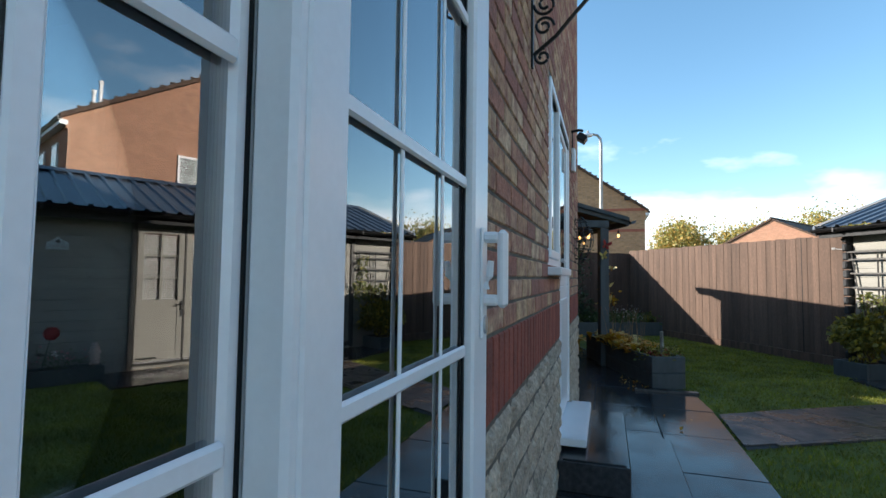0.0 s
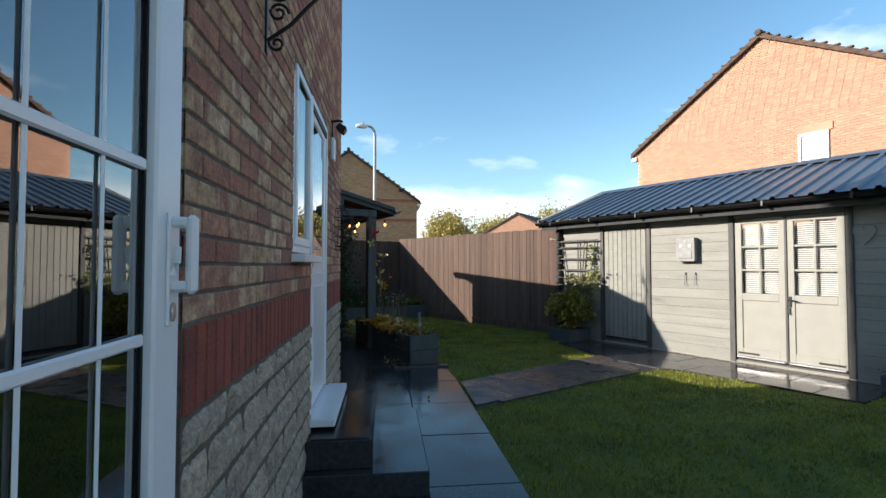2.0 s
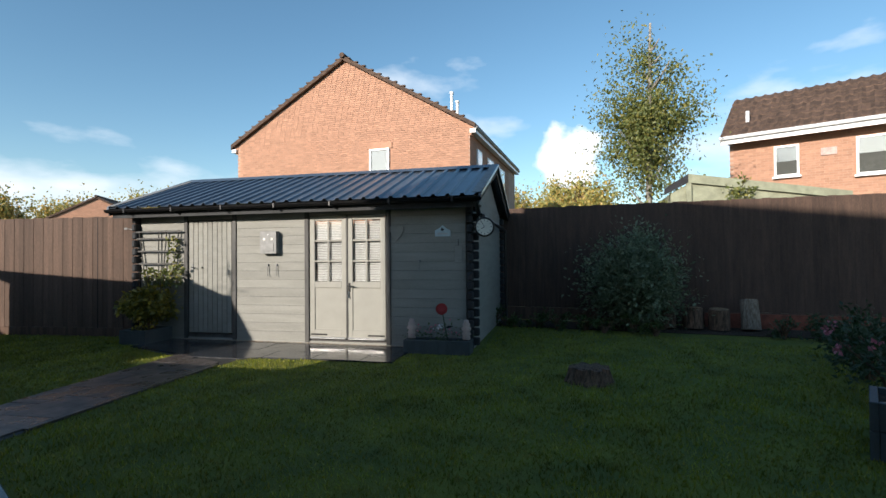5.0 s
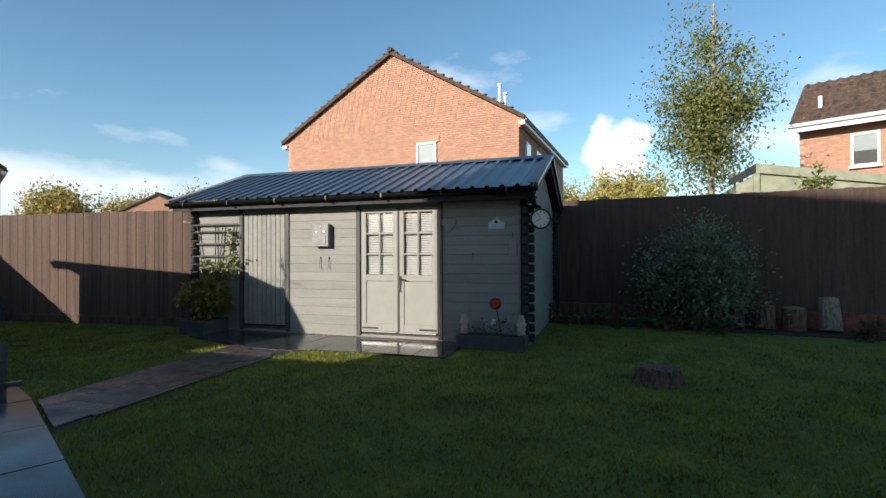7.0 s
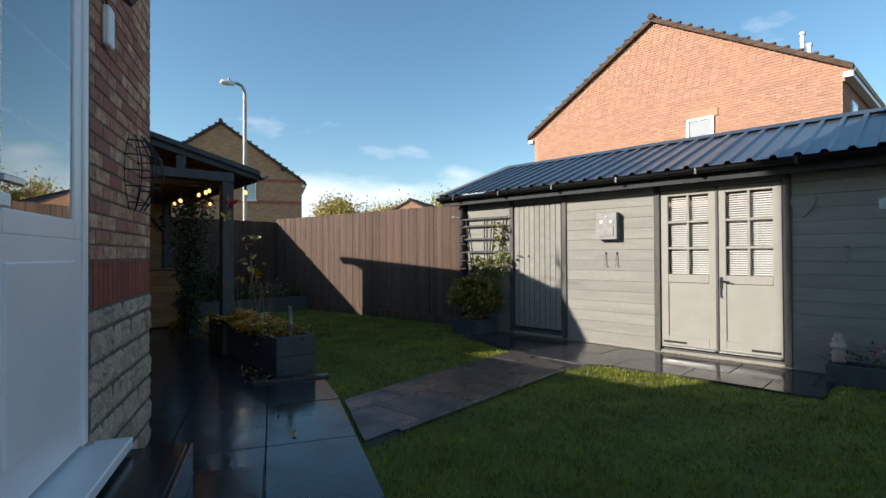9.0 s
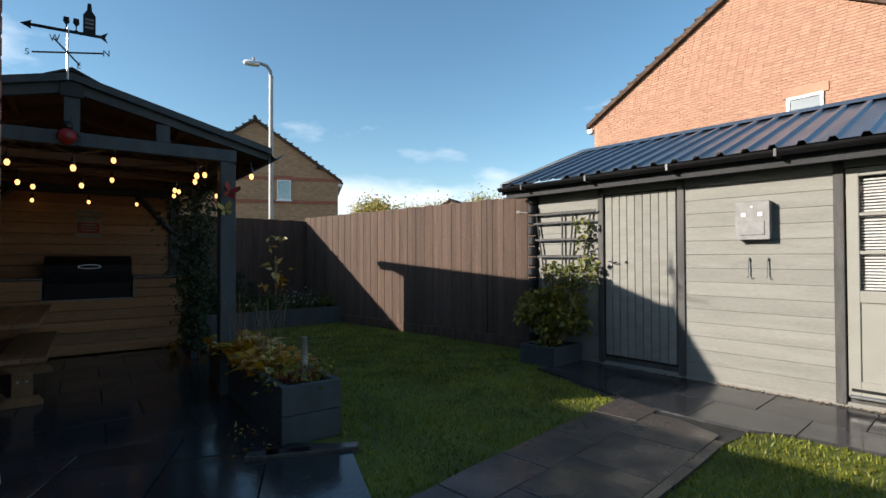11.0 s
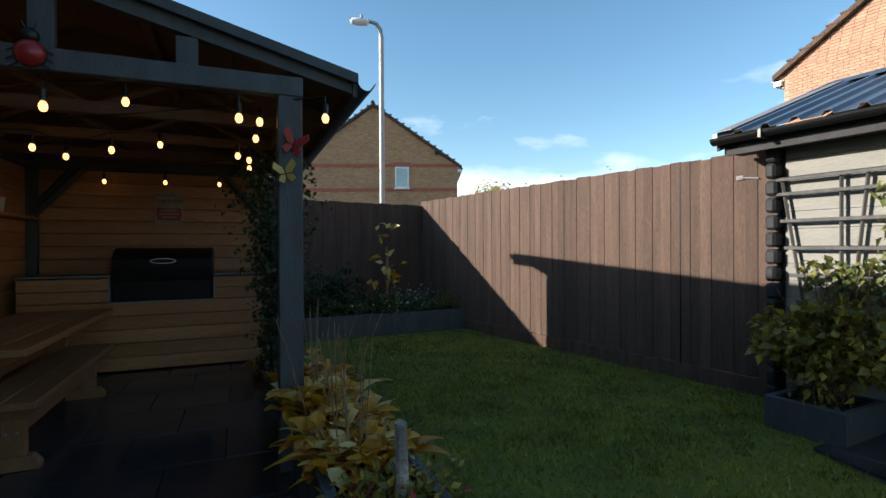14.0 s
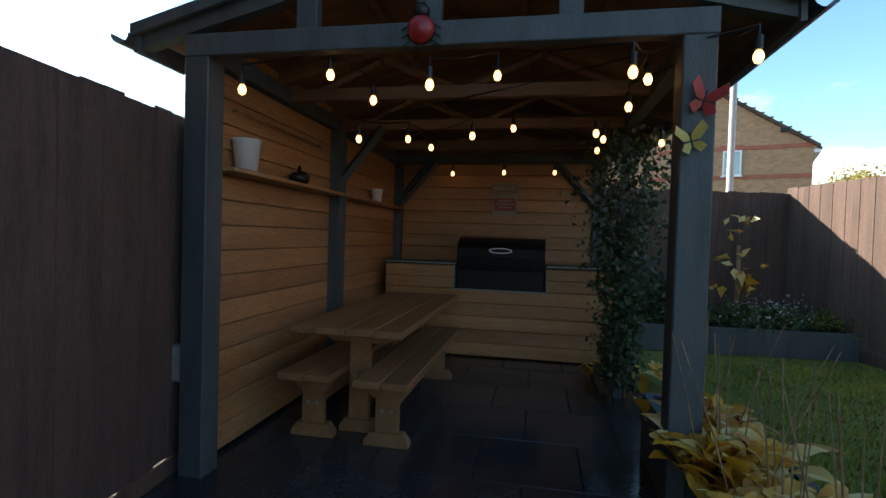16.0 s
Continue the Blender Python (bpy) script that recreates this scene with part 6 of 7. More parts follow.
part("leaf", prism(bmesh.new(), [(0, 0), (0.05, 0.03), (0.12, 0.02), (0.05, -0.01)], -0.005, 0.005, m=Matrix.Translation((0.05, 0, 0.26))), M_BLACK, rs)

# raised bed planting
BED = turned(1.46, 13.82, 23.8) @ pose(-4.2, 0, 0)
rng = np.random.default_rng(61)
bp = thing("bed_plants", BED @ pose(2.9, 0.5, 0.29), "mixed low green plants with small white flowers in the raised bed", "plant")
leaves("foliage", rng.normal(size=(1500, 3)) * (0.75, 0.22, 0.07) + (0, -0.05, 0.10), M_GREEN, bp, 0.085, 0.5, 0.0, out=(0, 0, -0.6), rng=rng)
leaves("silver_foliage", rng.normal(size=(260, 3)) * (0.28, 0.12, 0.10) + (0.45, 0.1, 0.20), M_FLOWERW, bp, 0.05, 0.3, 0.0, rng=rng)
leaves("white_flowers", rng.normal(size=(40, 3)) * (0.5, 0.10, 0.03) + (0.1, -0.25, 0.16), M_FLOWERW, bp, 0.05, 0.9, 0.0, rng=rng, kind="stuff")
db = thing("dark_shrub", BED @ pose(1.95, 0.55, 0.28), "dark green loose shrub in the raised bed", "plant")
leaves("foliage", crown_points(rng, (0, 0, 0.35), (0.55, 0.3, 0.40), 1400, 30, 0.2), M_DKGREEN, db, 0.09, 0.35, 0.2, rng=rng)
ob = thing("olive_shrub", BED @ pose(3.85, 0.35, 0.28), "small olive-brown shrub at the end of the bed", "plant")
leaves("foliage", crown_points(rng, (0, 0, 0.14), (0.25, 0.2, 0.14), 420, 16, 0.2), M_BUSHY, ob, 0.05, 0.5, 0.0, rng=rng)
sp = thing("young_tree", turned(0.03, 13.95, 0, 0.29), "young staked sapling with a few large yellow leaves", "tree")
part("stake", T([(0, 0, 0), (0, 0, 1.06)], 0.028, 8), M_CUT, sp)
part("stem", T([(0.06, -0.02, 0), (0.08, -0.03, 0.6), (0.02, -0.03, 1.1), (-0.06, -0.02, 1.42)], 0.012, 6, 0.005), M_BARK, sp)
rng = np.random.default_rng(71)
lp2 = np.stack([rng.normal(size=34) * 0.16, rng.normal(size=34) * 0.10 - 0.03, rng.uniform(0.45, 1.42, 34)], 1)
leaves("foliage", lp2, M_HOSTA, sp, 0.17, 0.6, 0.4, out=(0, 0, 0.7), rng=rng)

# ivy on the gazebo's open side
iv = thing("ivy", GAZ_M @ pose(0.02, 2.15, 0.0), "dark green ivy climbing a gazebo post", "plant")
rng = np.random.default_rng(81)
part("stem", T([(0.05, 0, 0.02), (0.0, 0.03, 0.7), (0.06, -0.02, 1.4), (0.0, 0.0, 2.2)], 0.02, 6, 0.01), M_BARK, iv)
z = rng.uniform(0.15, 2.25, 4200)
r = 0.10 + 0.10 * np.clip((z - 0.6), 0, 1.2)
leaves("foliage", np.stack([rng.normal(size=4200) * r * 0.75, rng.normal(size=4200) * r, z], 1), M_DKGREEN, iv, 0.05, 0.8, 0.5, rng=rng)
part("support_post", B(-0.04, -0.04, 0.02, 0.03, 0.03, 2.24), M_SLATE, iv)
sh2 = thing("ground_shrub", GAZ_M @ pose(0.15, 3.3, 0.0), "dark low shrub beside the counter", "plant")
leaves("foliage", crown_points(rng, (0, 0, 0.35), (0.22, 0.5, 0.36), 1100, 26, 0.2), M_DKGREEN, sh2, 0.08, 0.5, 0.2, rng=rng)
fl = thing("fence_climber", turned(-2.42, 7.25, 0), "thin trailing climber against the dark fence", "plant")
leaves("foliage", np.stack([rng.normal(size=90) * 0.025, rng.normal(size=90) * 0.03, rng.uniform(0.1, 1.05, 90)], 1), M_GREEN, fl, 0.05, 0.8, 0.3, rng=rng)
part("stem", T([(0, 0, 0), (0.01, 0, 0.5), (0, 0.01, 1.02)], 0.005, 5), M_BARK, fl)
so = thing("outdoor_socket", GAZ_M @ pose(-W - 0.07, FR - 0.01, 0.62), "grey weatherproof socket box on the gazebo post", "socket")
part("case", B(-0.07, -0.05, -0.10, 0.0, 0.05, 0.10, bev=0.012), M_GALV, so)
part("cover", B(-0.085, -0.056, -0.06, -0.055, 0.056, 0.085, bev=0.01), M_GALV, so)

# things in the gazebo
for nm, y, rr, hh, z in (("metal_bucket", 0.43, 0.085, 0.19, 1.691), ("plant_pot", 2.86, 0.065, 0.14, 1.691)):
    bk = thing(nm, GAZ_M @ pose(-W + 0.05, y, z), "white enamelled bucket on the pine shelf" if nm == "metal_bucket" else "small white pot on the pine shelf", "bucket" if nm == "metal_bucket" else "pot")
    part("body", lathe(bmesh.new(), [(rr * 0.74, 0.0), (rr * 0.97, hh - 0.01), (rr * 1.04, hh - 0.006), (rr * 1.04, hh), (rr * 0.93, hh), (rr * 0.7, 0.012)], 20), M_WHITEPOT, bk, smooth=True)
    if nm == "metal_bucket":
        part("bail", T([(0, -rr, hh - 0.01), (0.03, -rr * 0.6, hh - 0.05), (0.05, 0, hh - 0.07), (0.03, rr * 0.6, hh - 0.05), (0, rr, hh - 0.01)], 0.003, 6), M_STEEL, bk)
tp = thing("black_pot", GAZ_M @ pose(-W + 0.05, 1.10, 1.691), "squat black pot on the pine shelf", "pot")
part("body", lathe(bmesh.new(), [(0.05, 0), (0.075, 0.03), (0.075, 0.06), (0.05, 0.085), (0.012, 0.095), (0.012, 0.13), (0.004, 0.135)], 16), M_BLACK, tp, smooth=True)
ir = thing("hanging_rail", GAZ_M @ pose(-W - 0.02, 0.95, 2.05), "thin copper rail along the boarded wall", "rail")
part("bar", T([(0.03, -0.55, 0), (0.03, 0.60, 0)], 0.006, 6), M_CUT, ir)
for y in (-0.55, 0.60):
    part("bracket", T([(-0.008, y, 0), (0.03, y, 0)], 0.008, 6), M_CUT, ir)

sl2 = thing("string_lights", GAZ_M @ pose(0, 0, 2.1), "festoon of warm bulbs strung under the gazebo roof", "string lights")
SPOTS = [(-2.22, 0.08, 2.07), (-1.76, 0.14, 2.15), (-1.68, 0.58, 2.14), (-1.22, 0.06, 2.06), (-0.93, 0.42, 2.21), (-0.31, -0.0, 2.07), (-0.19, 0.3, 2.13), (-0.2, 0.77, 2.12), (0.16, -0.05, 2.1), (-1.97, 1.12, 2.02), (-1.68, 1.39, 2.07), (-1.59, 1.8, 2.08), (-1.17, 1.25, 2.06), (-0.9, 1.57, 2.18), (-0.32, 1.3, 2.08), (-0.23, 1.66, 2.11), (-0.22, 2.14, 2.11), (0.21, 1.77, 2.1), (-1.72, 3.62, 2.1), (-1.1, 3.5, 2.1), (-0.53, 3.48, 2.1)]
for x, y, z in SPOTS:
    z -= 2.1
    bulb = part("bulb", lathe(bmesh.new(), [(0.004, -0.026), (0.014, -0.021), (0.021, -0.003), (0.019, 0.012), (0.011, 0.026)], 12, pose(x, y, z)), M_BULB, sl2, "glowing warm bulb", smooth=True)
    part("bulb_holder", T([(x, y, z + 0.03), (x, y, z + 0.085)], 0.016, 8), M_BLACK, bulb)
    part("drop_cord", T([(x, y, z + 0.08), (x, y, z + 0.13)], 0.004, 5), M_BLACK, bulb)
for (xa, ya, za), (xb, yb, zb) in zip(SPOTS, SPOTS[1:]):
    part("cable", T([(xa, ya, za - 1.97), ((xa + xb) / 2, (ya + yb) / 2, (za + zb) / 2 - 1.985), (xb, yb, zb - 1.97)], 0.005, 5), M_BLACK, sl2)

lb = thing("ladybird_ornament", GAZ_M @ pose(-W / 2 - 0.03, FR - 0.082, BEAM + 0.07), "red metal ladybird fixed to the gazebo truss", "ornament")
part("shell", lathe(bmesh.new(), [(0.068, 0), (0.064, 0.02), (0.045, 0.042), (0.015, 0.052)], 18, pose(0, 0, 0, 90, 0, 0)), M_RED, lb, smooth=True)
part("head", lathe(bmesh.new(), [(0.04, 0), (0.036, 0.02), (0.015, 0.034)], 14, pose(0, 0, 0.085, 90, 0, 0)), M_BLACK, lb, smooth=True)
for s in (1, -1):
    for z in (-0.05, -0.01, 0.03):
        part("leg", T([(s * 0.05, -0.005, z), (s * 0.095, -0.008, z - 0.03)], 0.004, 5), M_BLACK, lb)
    part("antenna", T([(s * 0.012, -0.01, 0.11), (s * 0.03, -0.015, 0.15)], 0.003, 5), M_BLACK, lb)


def butterfly(m4, material, label, s):
    th = thing("butterfly_ornament", m4, label, "ornament", "butterflies on the gazebo post")
    part("body", T([(0, -0.012, -0.05 * s), (0, -0.016, 0.05 * s)], 0.008, 6, 0.004), M_BLACK, th)
    for q in (1, -1):
        mm = Matrix.Rotation(radians(-28 * q), 4, "Z")
        part("wing", prism(bmesh.new(), [(0, 0), (q * 0.03 * s, 0.05 * s), (q * 0.09 * s, 0.10 * s), (q * 0.11 * s, 0.05 * s), (q * 0.06 * s, 0.0)], -0.014, -0.011, m=mm), material, th)
        part("wing", prism(bmesh.new(), [(0, -0.005), (q * 0.06 * s, -0.01), (q * 0.085 * s, -0.05 * s), (q * 0.045 * s, -0.075 * s), (q * 0.01 * s, -0.03 * s)], -0.014, -0.011, m=mm), material, th)


butterfly(GAZ_M @ pose(-0.015, FR - 0.072, 1.95, 0, 18, 0), M_RED, "red metal butterfly on the grey gazebo post", 0.85)
butterfly(GAZ_M @ pose(-0.06, FR - 0.072, 1.78, 0, -14, 0), M_YELLOW, "yellow metal butterfly on the grey gazebo post", 0.75)

wv = thing("weathervane", GAZ_M @ pose(-W / 2 - 0.03, FR - 0.10, AP + 0.03, 0, 0, -31), "black metal weathervane with a bottle and two glasses", "weathervane")
part("rod", T([(0, 0, -0.06), (0, 0, 0.36)], 0.009, 8), M_STEEL, wv)
part("north_south_arm", T([(-0.27, 0, 0.155), (0.27, 0, 0.155)], 0.007, 6), M_BLACK, wv)
part("east_west_arm", T([(-0.07, 0.26, 0.155), (0.07, -0.26, 0.155)], 0.007, 6), M_BLACK, wv)
lettering("S", 0.075, pose(-0.305, -0.004, 0.13, 90, 0, 0), M_BLACK, "letter", wv)
lettering("N", 0.075, pose(0.30, -0.004, 0.13, 90, 0, 0), M_BLACK, "letter", wv)
lettering("W", 0.075, pose(0.085, -0.28, 0.13, 90, 0, 0), M_BLACK, "letter", wv)
lettering("E", 0.075, pose(-0.085, 0.28, 0.13, 90, 0, 0), M_BLACK, "letter", wv)
am = Matrix.Translation((0, 0, 0.33)) @ Matrix.Rotation(radians(26), 4, "Z")
part("arrow", prism(bmesh.new(), [(-0.30, 0.0), (-0.23, 0.035), (-0.235, 0.012), (0.22, 0.012), (0.27, 0.045), (0.25, 0.0), (0.27, -0.045), (0.22, -0.012), (-0.235, -0.012), (-0.23, -0.035)], -0.003, 0.003, m=am), M_BLACK, wv)
bot = [(0.10, 0.01), (0.10, 0.16), (0.125, 0.20), (0.13, 0.26), (0.155, 0.26), (0.16, 0.20), (0.185, 0.16), (0.185, 0.01)]
part("bottle", prism(bmesh.new(), bot, -0.003, 0.003, m=am), M_BLACK, wv)
for z in (0.05, 0.085, 0.115):
    part("bottle_label", prism(bmesh.new(), [(0.112, z), (0.172, z), (0.172, z + 0.018), (0.112, z + 0.018)], -0.0045, 0.0045, m=am), M_GALV, wv)
for x in (-0.01, 0.055):
    gl = [(x - 0.018, 0.01), (x + 0.018, 0.01), (x + 0.004, 0.02), (x + 0.004, 0.05), (x + 0.022, 0.075), (x + 0.018, 0.115), (x - 0.018, 0.115), (x - 0.022, 0.075), (x - 0.004, 0.05), (x - 0.004, 0.02)]
    part("wine_glass", prism(bmesh.new(), gl, -0.003, 0.003, m=am), M_BLACK, wv)


# ---- things on the house wall ----
def scroll(cx, cz, r0, turns, a0, r, plane_y, sides=6):
    pts = []
    for k in range(int(18 * turns) + 1):
        t = k / 18
        rr = r0 * (1 - 0.72 * t / turns)
        pts.append((cx + rr * math.cos(a0 + 6.283 * t), plane_y, cz + rr * math.sin(a0 + 6.283 * t)))
    return T(pts, r, sides)


bk = thing("hanging_bracket", pose(HX, 2.10, 2.26), "black wrought-iron hanging-basket bracket on the brick wall", "bracket")
part("back_bar", B(0.0, -0.012, 0.0, 0.008, 0.012, 0.34), M_BLACK, bk)
part("arm", T([(0.0, 0, 0.31), (0.30, 0, 0.31)], 0.007, 6), M_BLACK, bk)
part("stay", T([(0.008, 0, 0.05), (0.10, 0, 0.12), (0.17, 0, 0.20), (0.27, 0, 0.305)], 0.008, 6), M_BLACK, bk)
part("end_scroll", scroll(0.335, 0.285, 0.035, 1.3, 2.2, 0.006, 0), M_BLACK, bk)
part("scroll", scroll(0.055, 0.255, 0.045, 1.4, 3.1, 0.006, 0), M_BLACK, bk)
part("scroll", scroll(0.05, 0.165, 0.04, 1.4, 0.0, 0.006, 0), M_BLACK, bk)
part("scroll", scroll(0.045, 0.04, 0.035, 1.4, 1.4, 0.006, 0), M_BLACK, bk)

fd = thing("security_light", pose(HX, 4.50, 2.68), "small black floodlight on the brick wall", "light")
part("arm", T([(0, 0, 0), (0.07, 0, 0.01), (0.10, 0.0, 0.0)], 0.012, 6), M_BLACK, fd)
part("lamp_head", B(0.07, -0.06, -0.03, 0.15, 0.06, 0.03, m=Matrix.Rotation(radians(35), 4, "Y"), bev=0.008), M_BLACK, fd)
part("cable", T([(0.01, 0, -0.01), (0.012, -0.01, -0.10), (0.01, 0, -0.16)], 0.005, 5), M_BLACK, fd)
jb = thing("junction_box", pose(HX, 4.50, 2.43), "pale grey junction box on the brick wall", "box")
part("case", B(0.0, -0.045, -0.10, 0.035, 0.045, 0.10, bev=0.008), M_UPVC, jb)

wb = thing("wall_basket", pose(HX, 5.02, 1.56), "black wire wall basket on the brick wall", "basket")
for k in range(5):
    z = 0.04 + 0.09 * k
    rr = 0.06 + 0.11 * math.sin(math.pi * (k + 0.6) / 5.4)
    part("hoop", T([(0.0, -rr, z)] + [(rr * math.sin(math.pi * i / 10), -rr * math.cos(math.pi * i / 10), z) for i in range(1, 10)] + [(0.0, rr, z)], 0.004, 5), M_BLACK, wb)
for k in range(7):
    a = math.pi * k / 6
    part("rib", T([((0.05 + 0.12 * math.sin(math.pi * (i + 0.3) / 8.6)) * math.sin(a), -(0.05 + 0.12 * math.sin(math.pi * (i + 0.3) / 8.6)) * math.cos(a), 0.0 + 0.055 * i) for i in range(9)], 0.004, 5), M_BLACK, wb)

# ---- far lawn: stump, logs, bushes ----
st = thing("tree_stump", turned(5.74, 2.22, 0), "rough weathered tree stump in the lawn", "tree stump")
bm = bmesh.new()
rng = np.random.default_rng(91)
ph = rng.uniform(0, 6.28, 6)
rings = []
for z, rr in ((-0.02, 0.27), (0.05, 0.235), (0.12, 0.215), (0.165, 0.205), (0.17, 0.17)):
    ring = []
    for k in range(36):
        a = 2 * math.pi * k / 36
        w = 1 + 0.07 * math.sin(9 * a + ph[0]) + 0.05 * math.sin(17 * a + ph[1]) + 0.06 * math.sin(4 * a + ph[2])
        ring.append(bm.verts.new((rr * w * math.cos(a), rr * w * math.sin(a), z + 0.012 * math.sin(7 * a + ph[3]))))
    rings.append(ring)
for u, v in zip(rings, rings[1:]):
    for k in range(36):
        bm.faces.new((u[k], u[(k + 1) % 36], v[(k + 1) % 36], v[k]))
bm.faces.new(rings[-1])
part("trunk", bm, M_BARK, st)


M_LOGBARK = mat("flaking_pale_bark", (0.30, 0.245, 0.19), 0.95, var=0.6, scale=14, bump=1.0, fine=50, col2=(0.14, 0.10, 0.07), stretch=(3, 3, 0.6))


def log(x, y, r, h, tilt, label, m):
    th = thing("log", turned(x, y, 20, 0.06), label, "log", "logs against the fence")
    bm = bmesh.new()
    lathe(bm, [(r * 1.05, -0.02), (r, h * 0.4), (r * 0.96, h * 0.97), (r * 0.9, h)], 16, Matrix.Rotation(radians(tilt), 4, "Y"))
    for v in bm.verts:
        v.co += Vector((noise.noise(v.co * 9) * 0.02, noise.noise(v.co * 9 + Vector((5, 0, 0))) * 0.02, 0))
    part("bark", bm, m, th)
    part("cut_face", lathe(bmesh.new(), [(r * 0.86, 0), (r * 0.86, 0.006)], 16, Matrix.Rotation(radians(tilt), 4, "Y") @ Matrix.Translation((0, 0, h + 0.001))), M_CUT, th)


for x, y, r, h, tilt, m in ((10.35, 2.72, 0.13, 0.46, 0, M_BARK), (10.5, 2.32, 0.17, 0.36, 3, M_BARK), (10.66, 1.92, 0.18, 0.34, -4, M_BARK), (10.85, 1.45, 0.155, 0.52, 11, M_LOGBARK)):
    log(x, y, r, h, tilt, "weathered upright log by the fence", m)


def bush(name, x, y, z, size, n, clumps, leaf, m, label, seed):
    rng = np.random.default_rng(seed)
    th = thing(name, turned(x, y, 0, z), label, "bush")
    bm = bmesh.new()
    for k in range(9):
        e = rng.normal(size=2) * 0.5
        tube(bm, [(0, 0, -0.05), (e[0] * 0.3 * size[0], e[1] * 0.3 * size[1], size[2] * 0.7), (e[0] * size[0], e[1] * size[1], size[2] * 1.5)], 0.02, 5, 0.006)
    part("stem", bm, M_BARK, th)
    leaves("foliage", crown_points(rng, (0, 0, size[2] * 1.05), size, n, clumps, 0.3), m, th, leaf, 0.5, 0.1, out=(0, 0, size[2] * 0.4), rng=rng)


bush("evergreen_bush", 10.0, 3.2, 0.10, (0.88, 0.80, 0.82), 16000, 170, 0.08, M_BUSHGREEN, "rounded dark green shrub in front of the fence", 101)
for k in range(9):
    bush("border_plant", 8.7 + 0.10 * k + 0.15 * math.sin(k * 3.0), 6.0 - 0.42 * k, 0.02, (0.26, 0.26, 0.13 + 0.04 * math.sin(k * 2)), 260, 10, 0.07, M_GREEN, "low green border plant along the fence", 110 + k)
for k in range(6):
    bush("border_plant", 10.3 + 0.15 * math.sin(k * 3.0), 0.9 - 0.5 * k, 0.02, (0.3, 0.3, 0.16 + 0.05 * math.sin(k * 2)), 240, 10, 0.07, M_DKGREEN, "low dark border plant along the fence", 130 + k)
for x, y, s, sd in ((6.75, -0.35, 0.50, 141), (7.7, -0.15, 0.42, 142), (6.1, -1.0, 0.45, 143), (8.6, 0.0, 0.40, 144)):
    bush("rose_bush", x, y, 0.0, (s, s, s * 0.8), 900, 34, 0.07, M_DKGREEN, "straggling rose bush with pink blooms at the lawn edge", sd)
rbf = thing("rose_blooms", turned(7.0, 0.0, 0, 0.45), "a few pale pink rose blooms", "flowers")
rng = np.random.default_rng(151)
for q in ((-0.2, 0.1, 0.0), (0.5, 0.2, 0.1), (0.8, 0.05, -0.1), (-0.5, -0.2, 0.1), (1.5, 0.2, 0.05)):
    leaves("bloom", rng.normal(size=(14, 3)) * 0.02 + q, M_PINK, rbf, 0.05, 0.9, 0.0, rng=rng)
bs = tagged(link("border_soil", prism(bmesh.new(), [(-7.5, -0.03), (8.5, -0.03), (8.5, 0.012), (-7.5, 0.012)], -1.05, 0.0, m=turned(9.62, 6.2, -69.6)), M_SOIL), "dark soil border along the fence", "soil", kind="structure")
te = tagged(link("edging_wall", prism(bmesh.new(), [(4.2, 0.0), (7.8, 0.0), (7.8, 0.28), (4.2, 0.28)], -0.10, -0.04, m=turned(9.62, 6.2, -69.6)), M_TERRA), "low red brick edging under the fence", "edging", kind="structure")
bush("overhanging_branch", 14.6, 2.3, 2.6, (0.6, 0.6, 0.35), 420, 16, 0.12, M_BIRCHLEAF, "leafy branches over the neighbouring shed", 161)

# ---- grass ----
def in_poly(px, py, poly):
    c = np.zeros(len(px), bool)
    for (x0, y0), (x1, y1) in zip(poly, poly[1:] + poly[:1]):
        with np.errstate(divide="ignore", invalid="ignore"):
            hit = ((y0 > py) != (y1 > py)) & (px < (x1 - x0) * (py - y0) / (y1 - y0 + 1e-12) + x0)
        c ^= hit
    return c


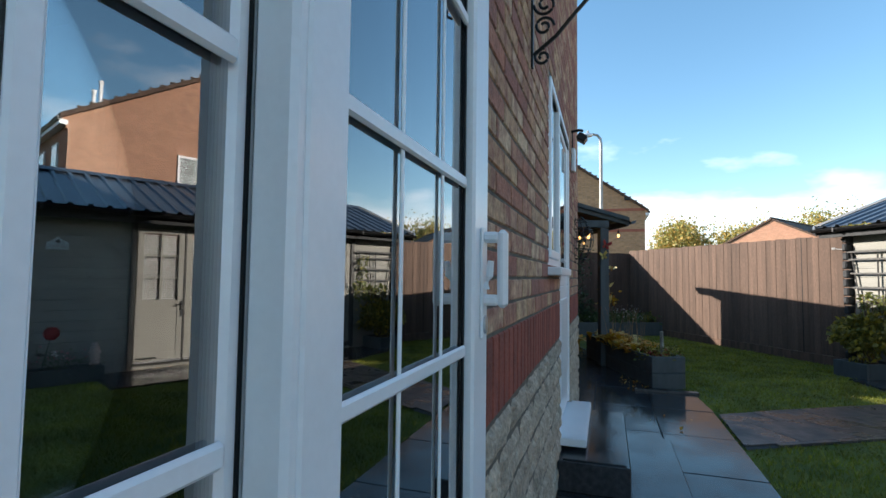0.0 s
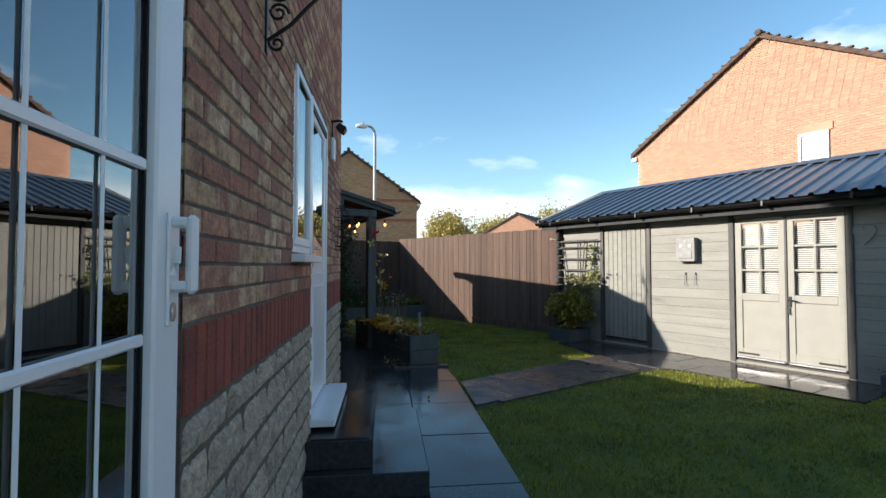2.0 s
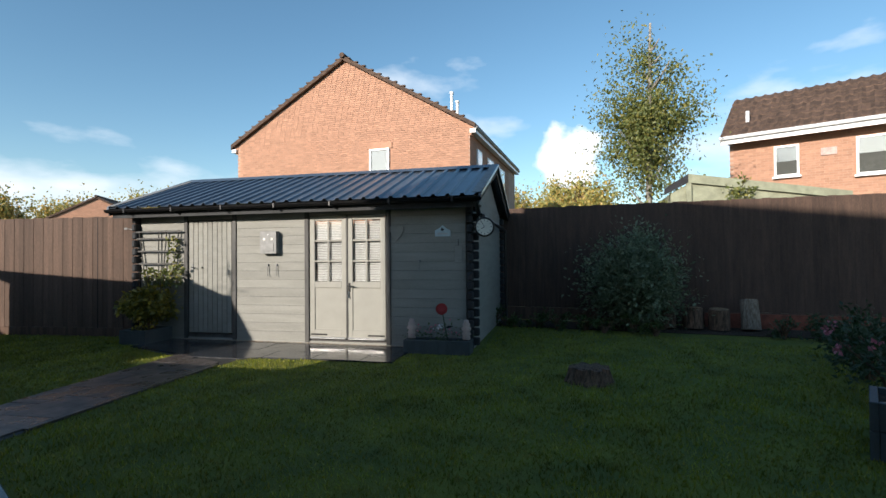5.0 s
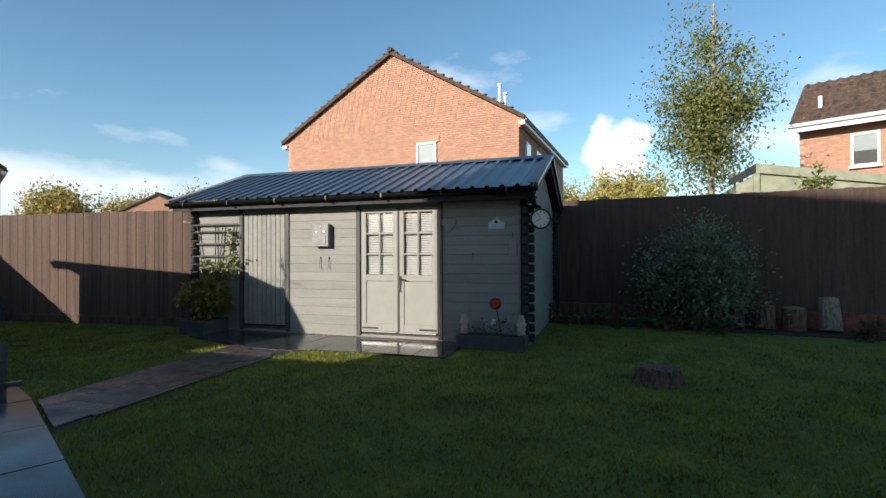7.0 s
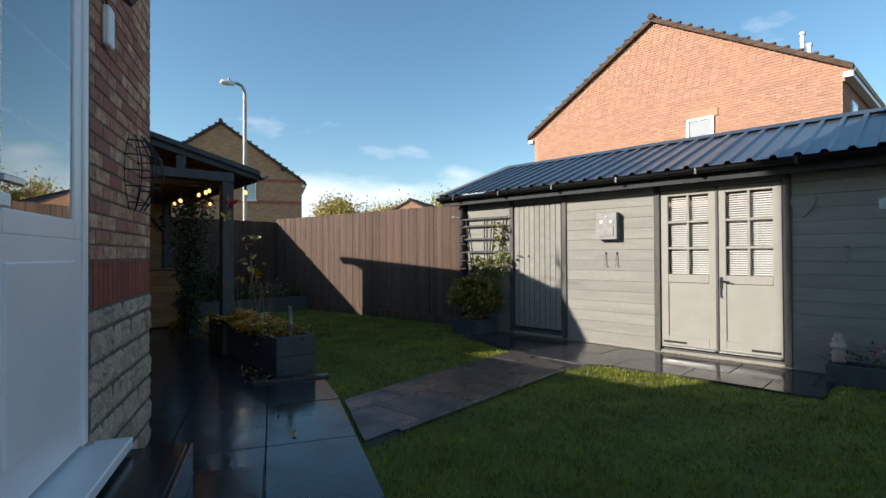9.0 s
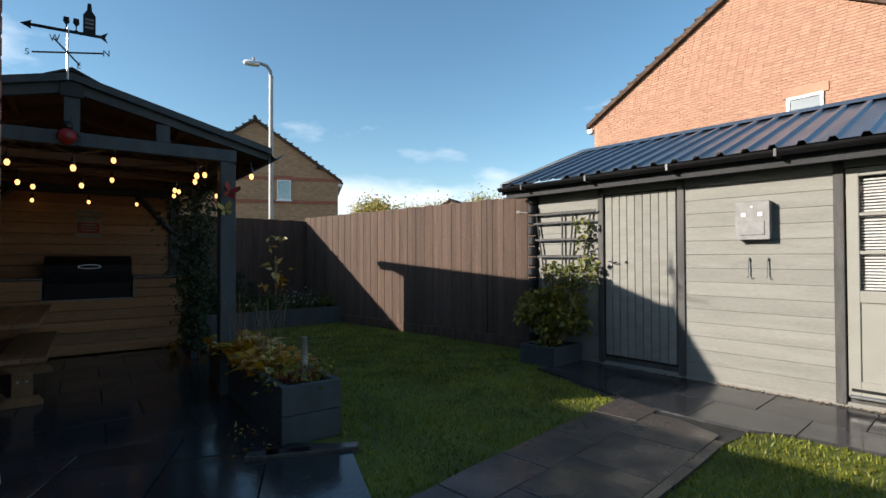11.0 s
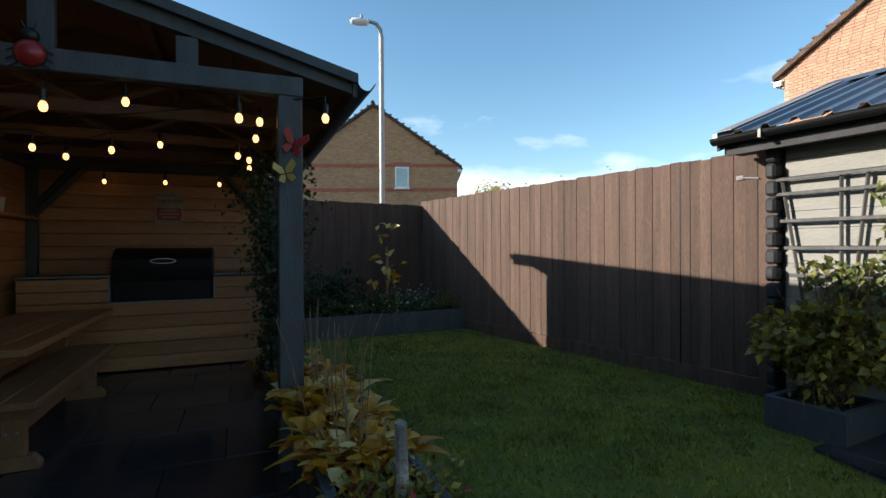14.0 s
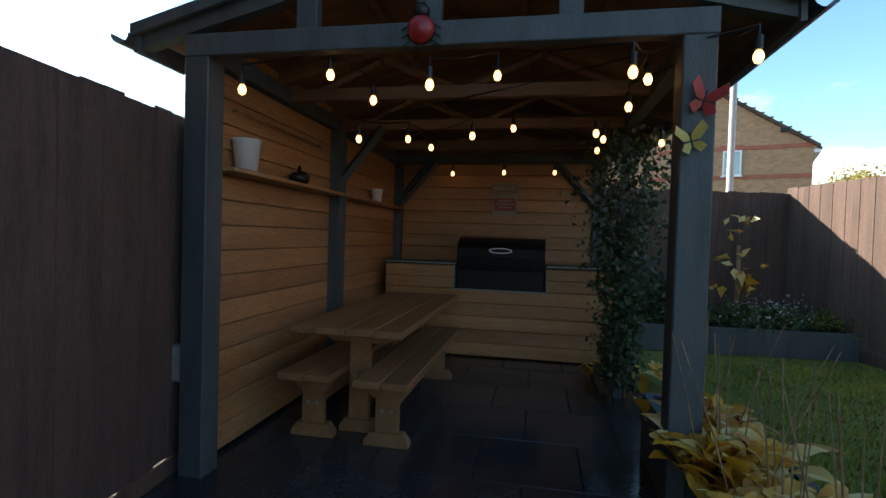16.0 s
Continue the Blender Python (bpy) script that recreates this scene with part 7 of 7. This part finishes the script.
rng = np.random.default_rng(5)
GR = [(1.06, -4.5), (10.4, -4.5), (9.0, 5.2), (8.7, 6.4), (7.0, 10.0), (3.9, 9.62), (3.55, 10.15), (1.45, 13.6), (-0.6, 12.9), (0.25, 9.3), (0.98, 7.05), (1.06, 6.0)]
NO = [STRIP, PATHP, [tuple((SHED_M @ Vector(p))[:2]) for p in ((S0 - 0.1, -0.02, 0), (S1 + 0.1, -0.02, 0), (S1 + 0.1, SD, 0), (S0 - 0.1, SD, 0))], [tuple((HP @ Vector(p))[:2]) for p in ((0, 0, 0), (0.44, 0, 0), (0.44, 2.5, 0), (0, 2.5, 0))]]
N = 330000
gx, gy = rng.uniform(-0.6, 10.4, N), rng.uniform(-4.5, 13.6, N)
dist = np.hypot(gx - 0.9, np.where(gy < 0.3, gy - 0.3, np.where(gy > 6.2, gy - 6.2, 0)))
keep = in_poly(gx, gy, GR) & (rng.random(N) < np.clip(1.6 - dist / 6.0, 0.30, 1.0))
for q in NO:
    keep &= ~in_poly(gx, gy, q)
gx, gy = gx[keep], gy[keep]
n = len(gx)
patch = 0.5 + 0.5 * np.sin(gx * 2.1 + 1.3 * np.sin(gy * 1.7)) * np.sin(gy * 2.6 + np.sin(gx * 3.1))
hgt = rng.uniform(0.018, 0.042, n) * (0.75 + 0.5 * patch)
ang = rng.uniform(0, 6.283, n)
lean = rng.normal(size=(n, 2)) * 0.014
wd = 0.0035 + 0.0022 * rng.random(n) + 0.0006 * np.hypot(gx - 0.9, gy - 3) * 0.6
base = np.stack([gx, gy, np.full(n, -0.002)], 1)
sd = np.stack([np.cos(ang) * wd, np.sin(ang) * wd, np.zeros(n)], 1)
tip = base + np.stack([lean[:, 0], lean[:, 1], hgt], 1)
gv = np.stack([base - sd, base + sd, tip], 1).reshape(-1, 3)
me = bpy.data.meshes.new("grass_blades")
me.vertices.add(3 * n)
me.vertices.foreach_set("co", gv.ravel())
me.loops.add(3 * n)
me.loops.foreach_set("vertex_index", np.arange(3 * n))
me.polygons.add(n)
me.polygons.foreach_set("loop_start", np.arange(0, 3 * n, 3))
me.polygons.foreach_set("loop_total", np.full(n, 3))
me.update()
me.materials.append(M_GRASS)
ob = new("grass_blades", me)
ob.parent = LAWN
tagged(ob, "short mown grass blades", kind="stuff")
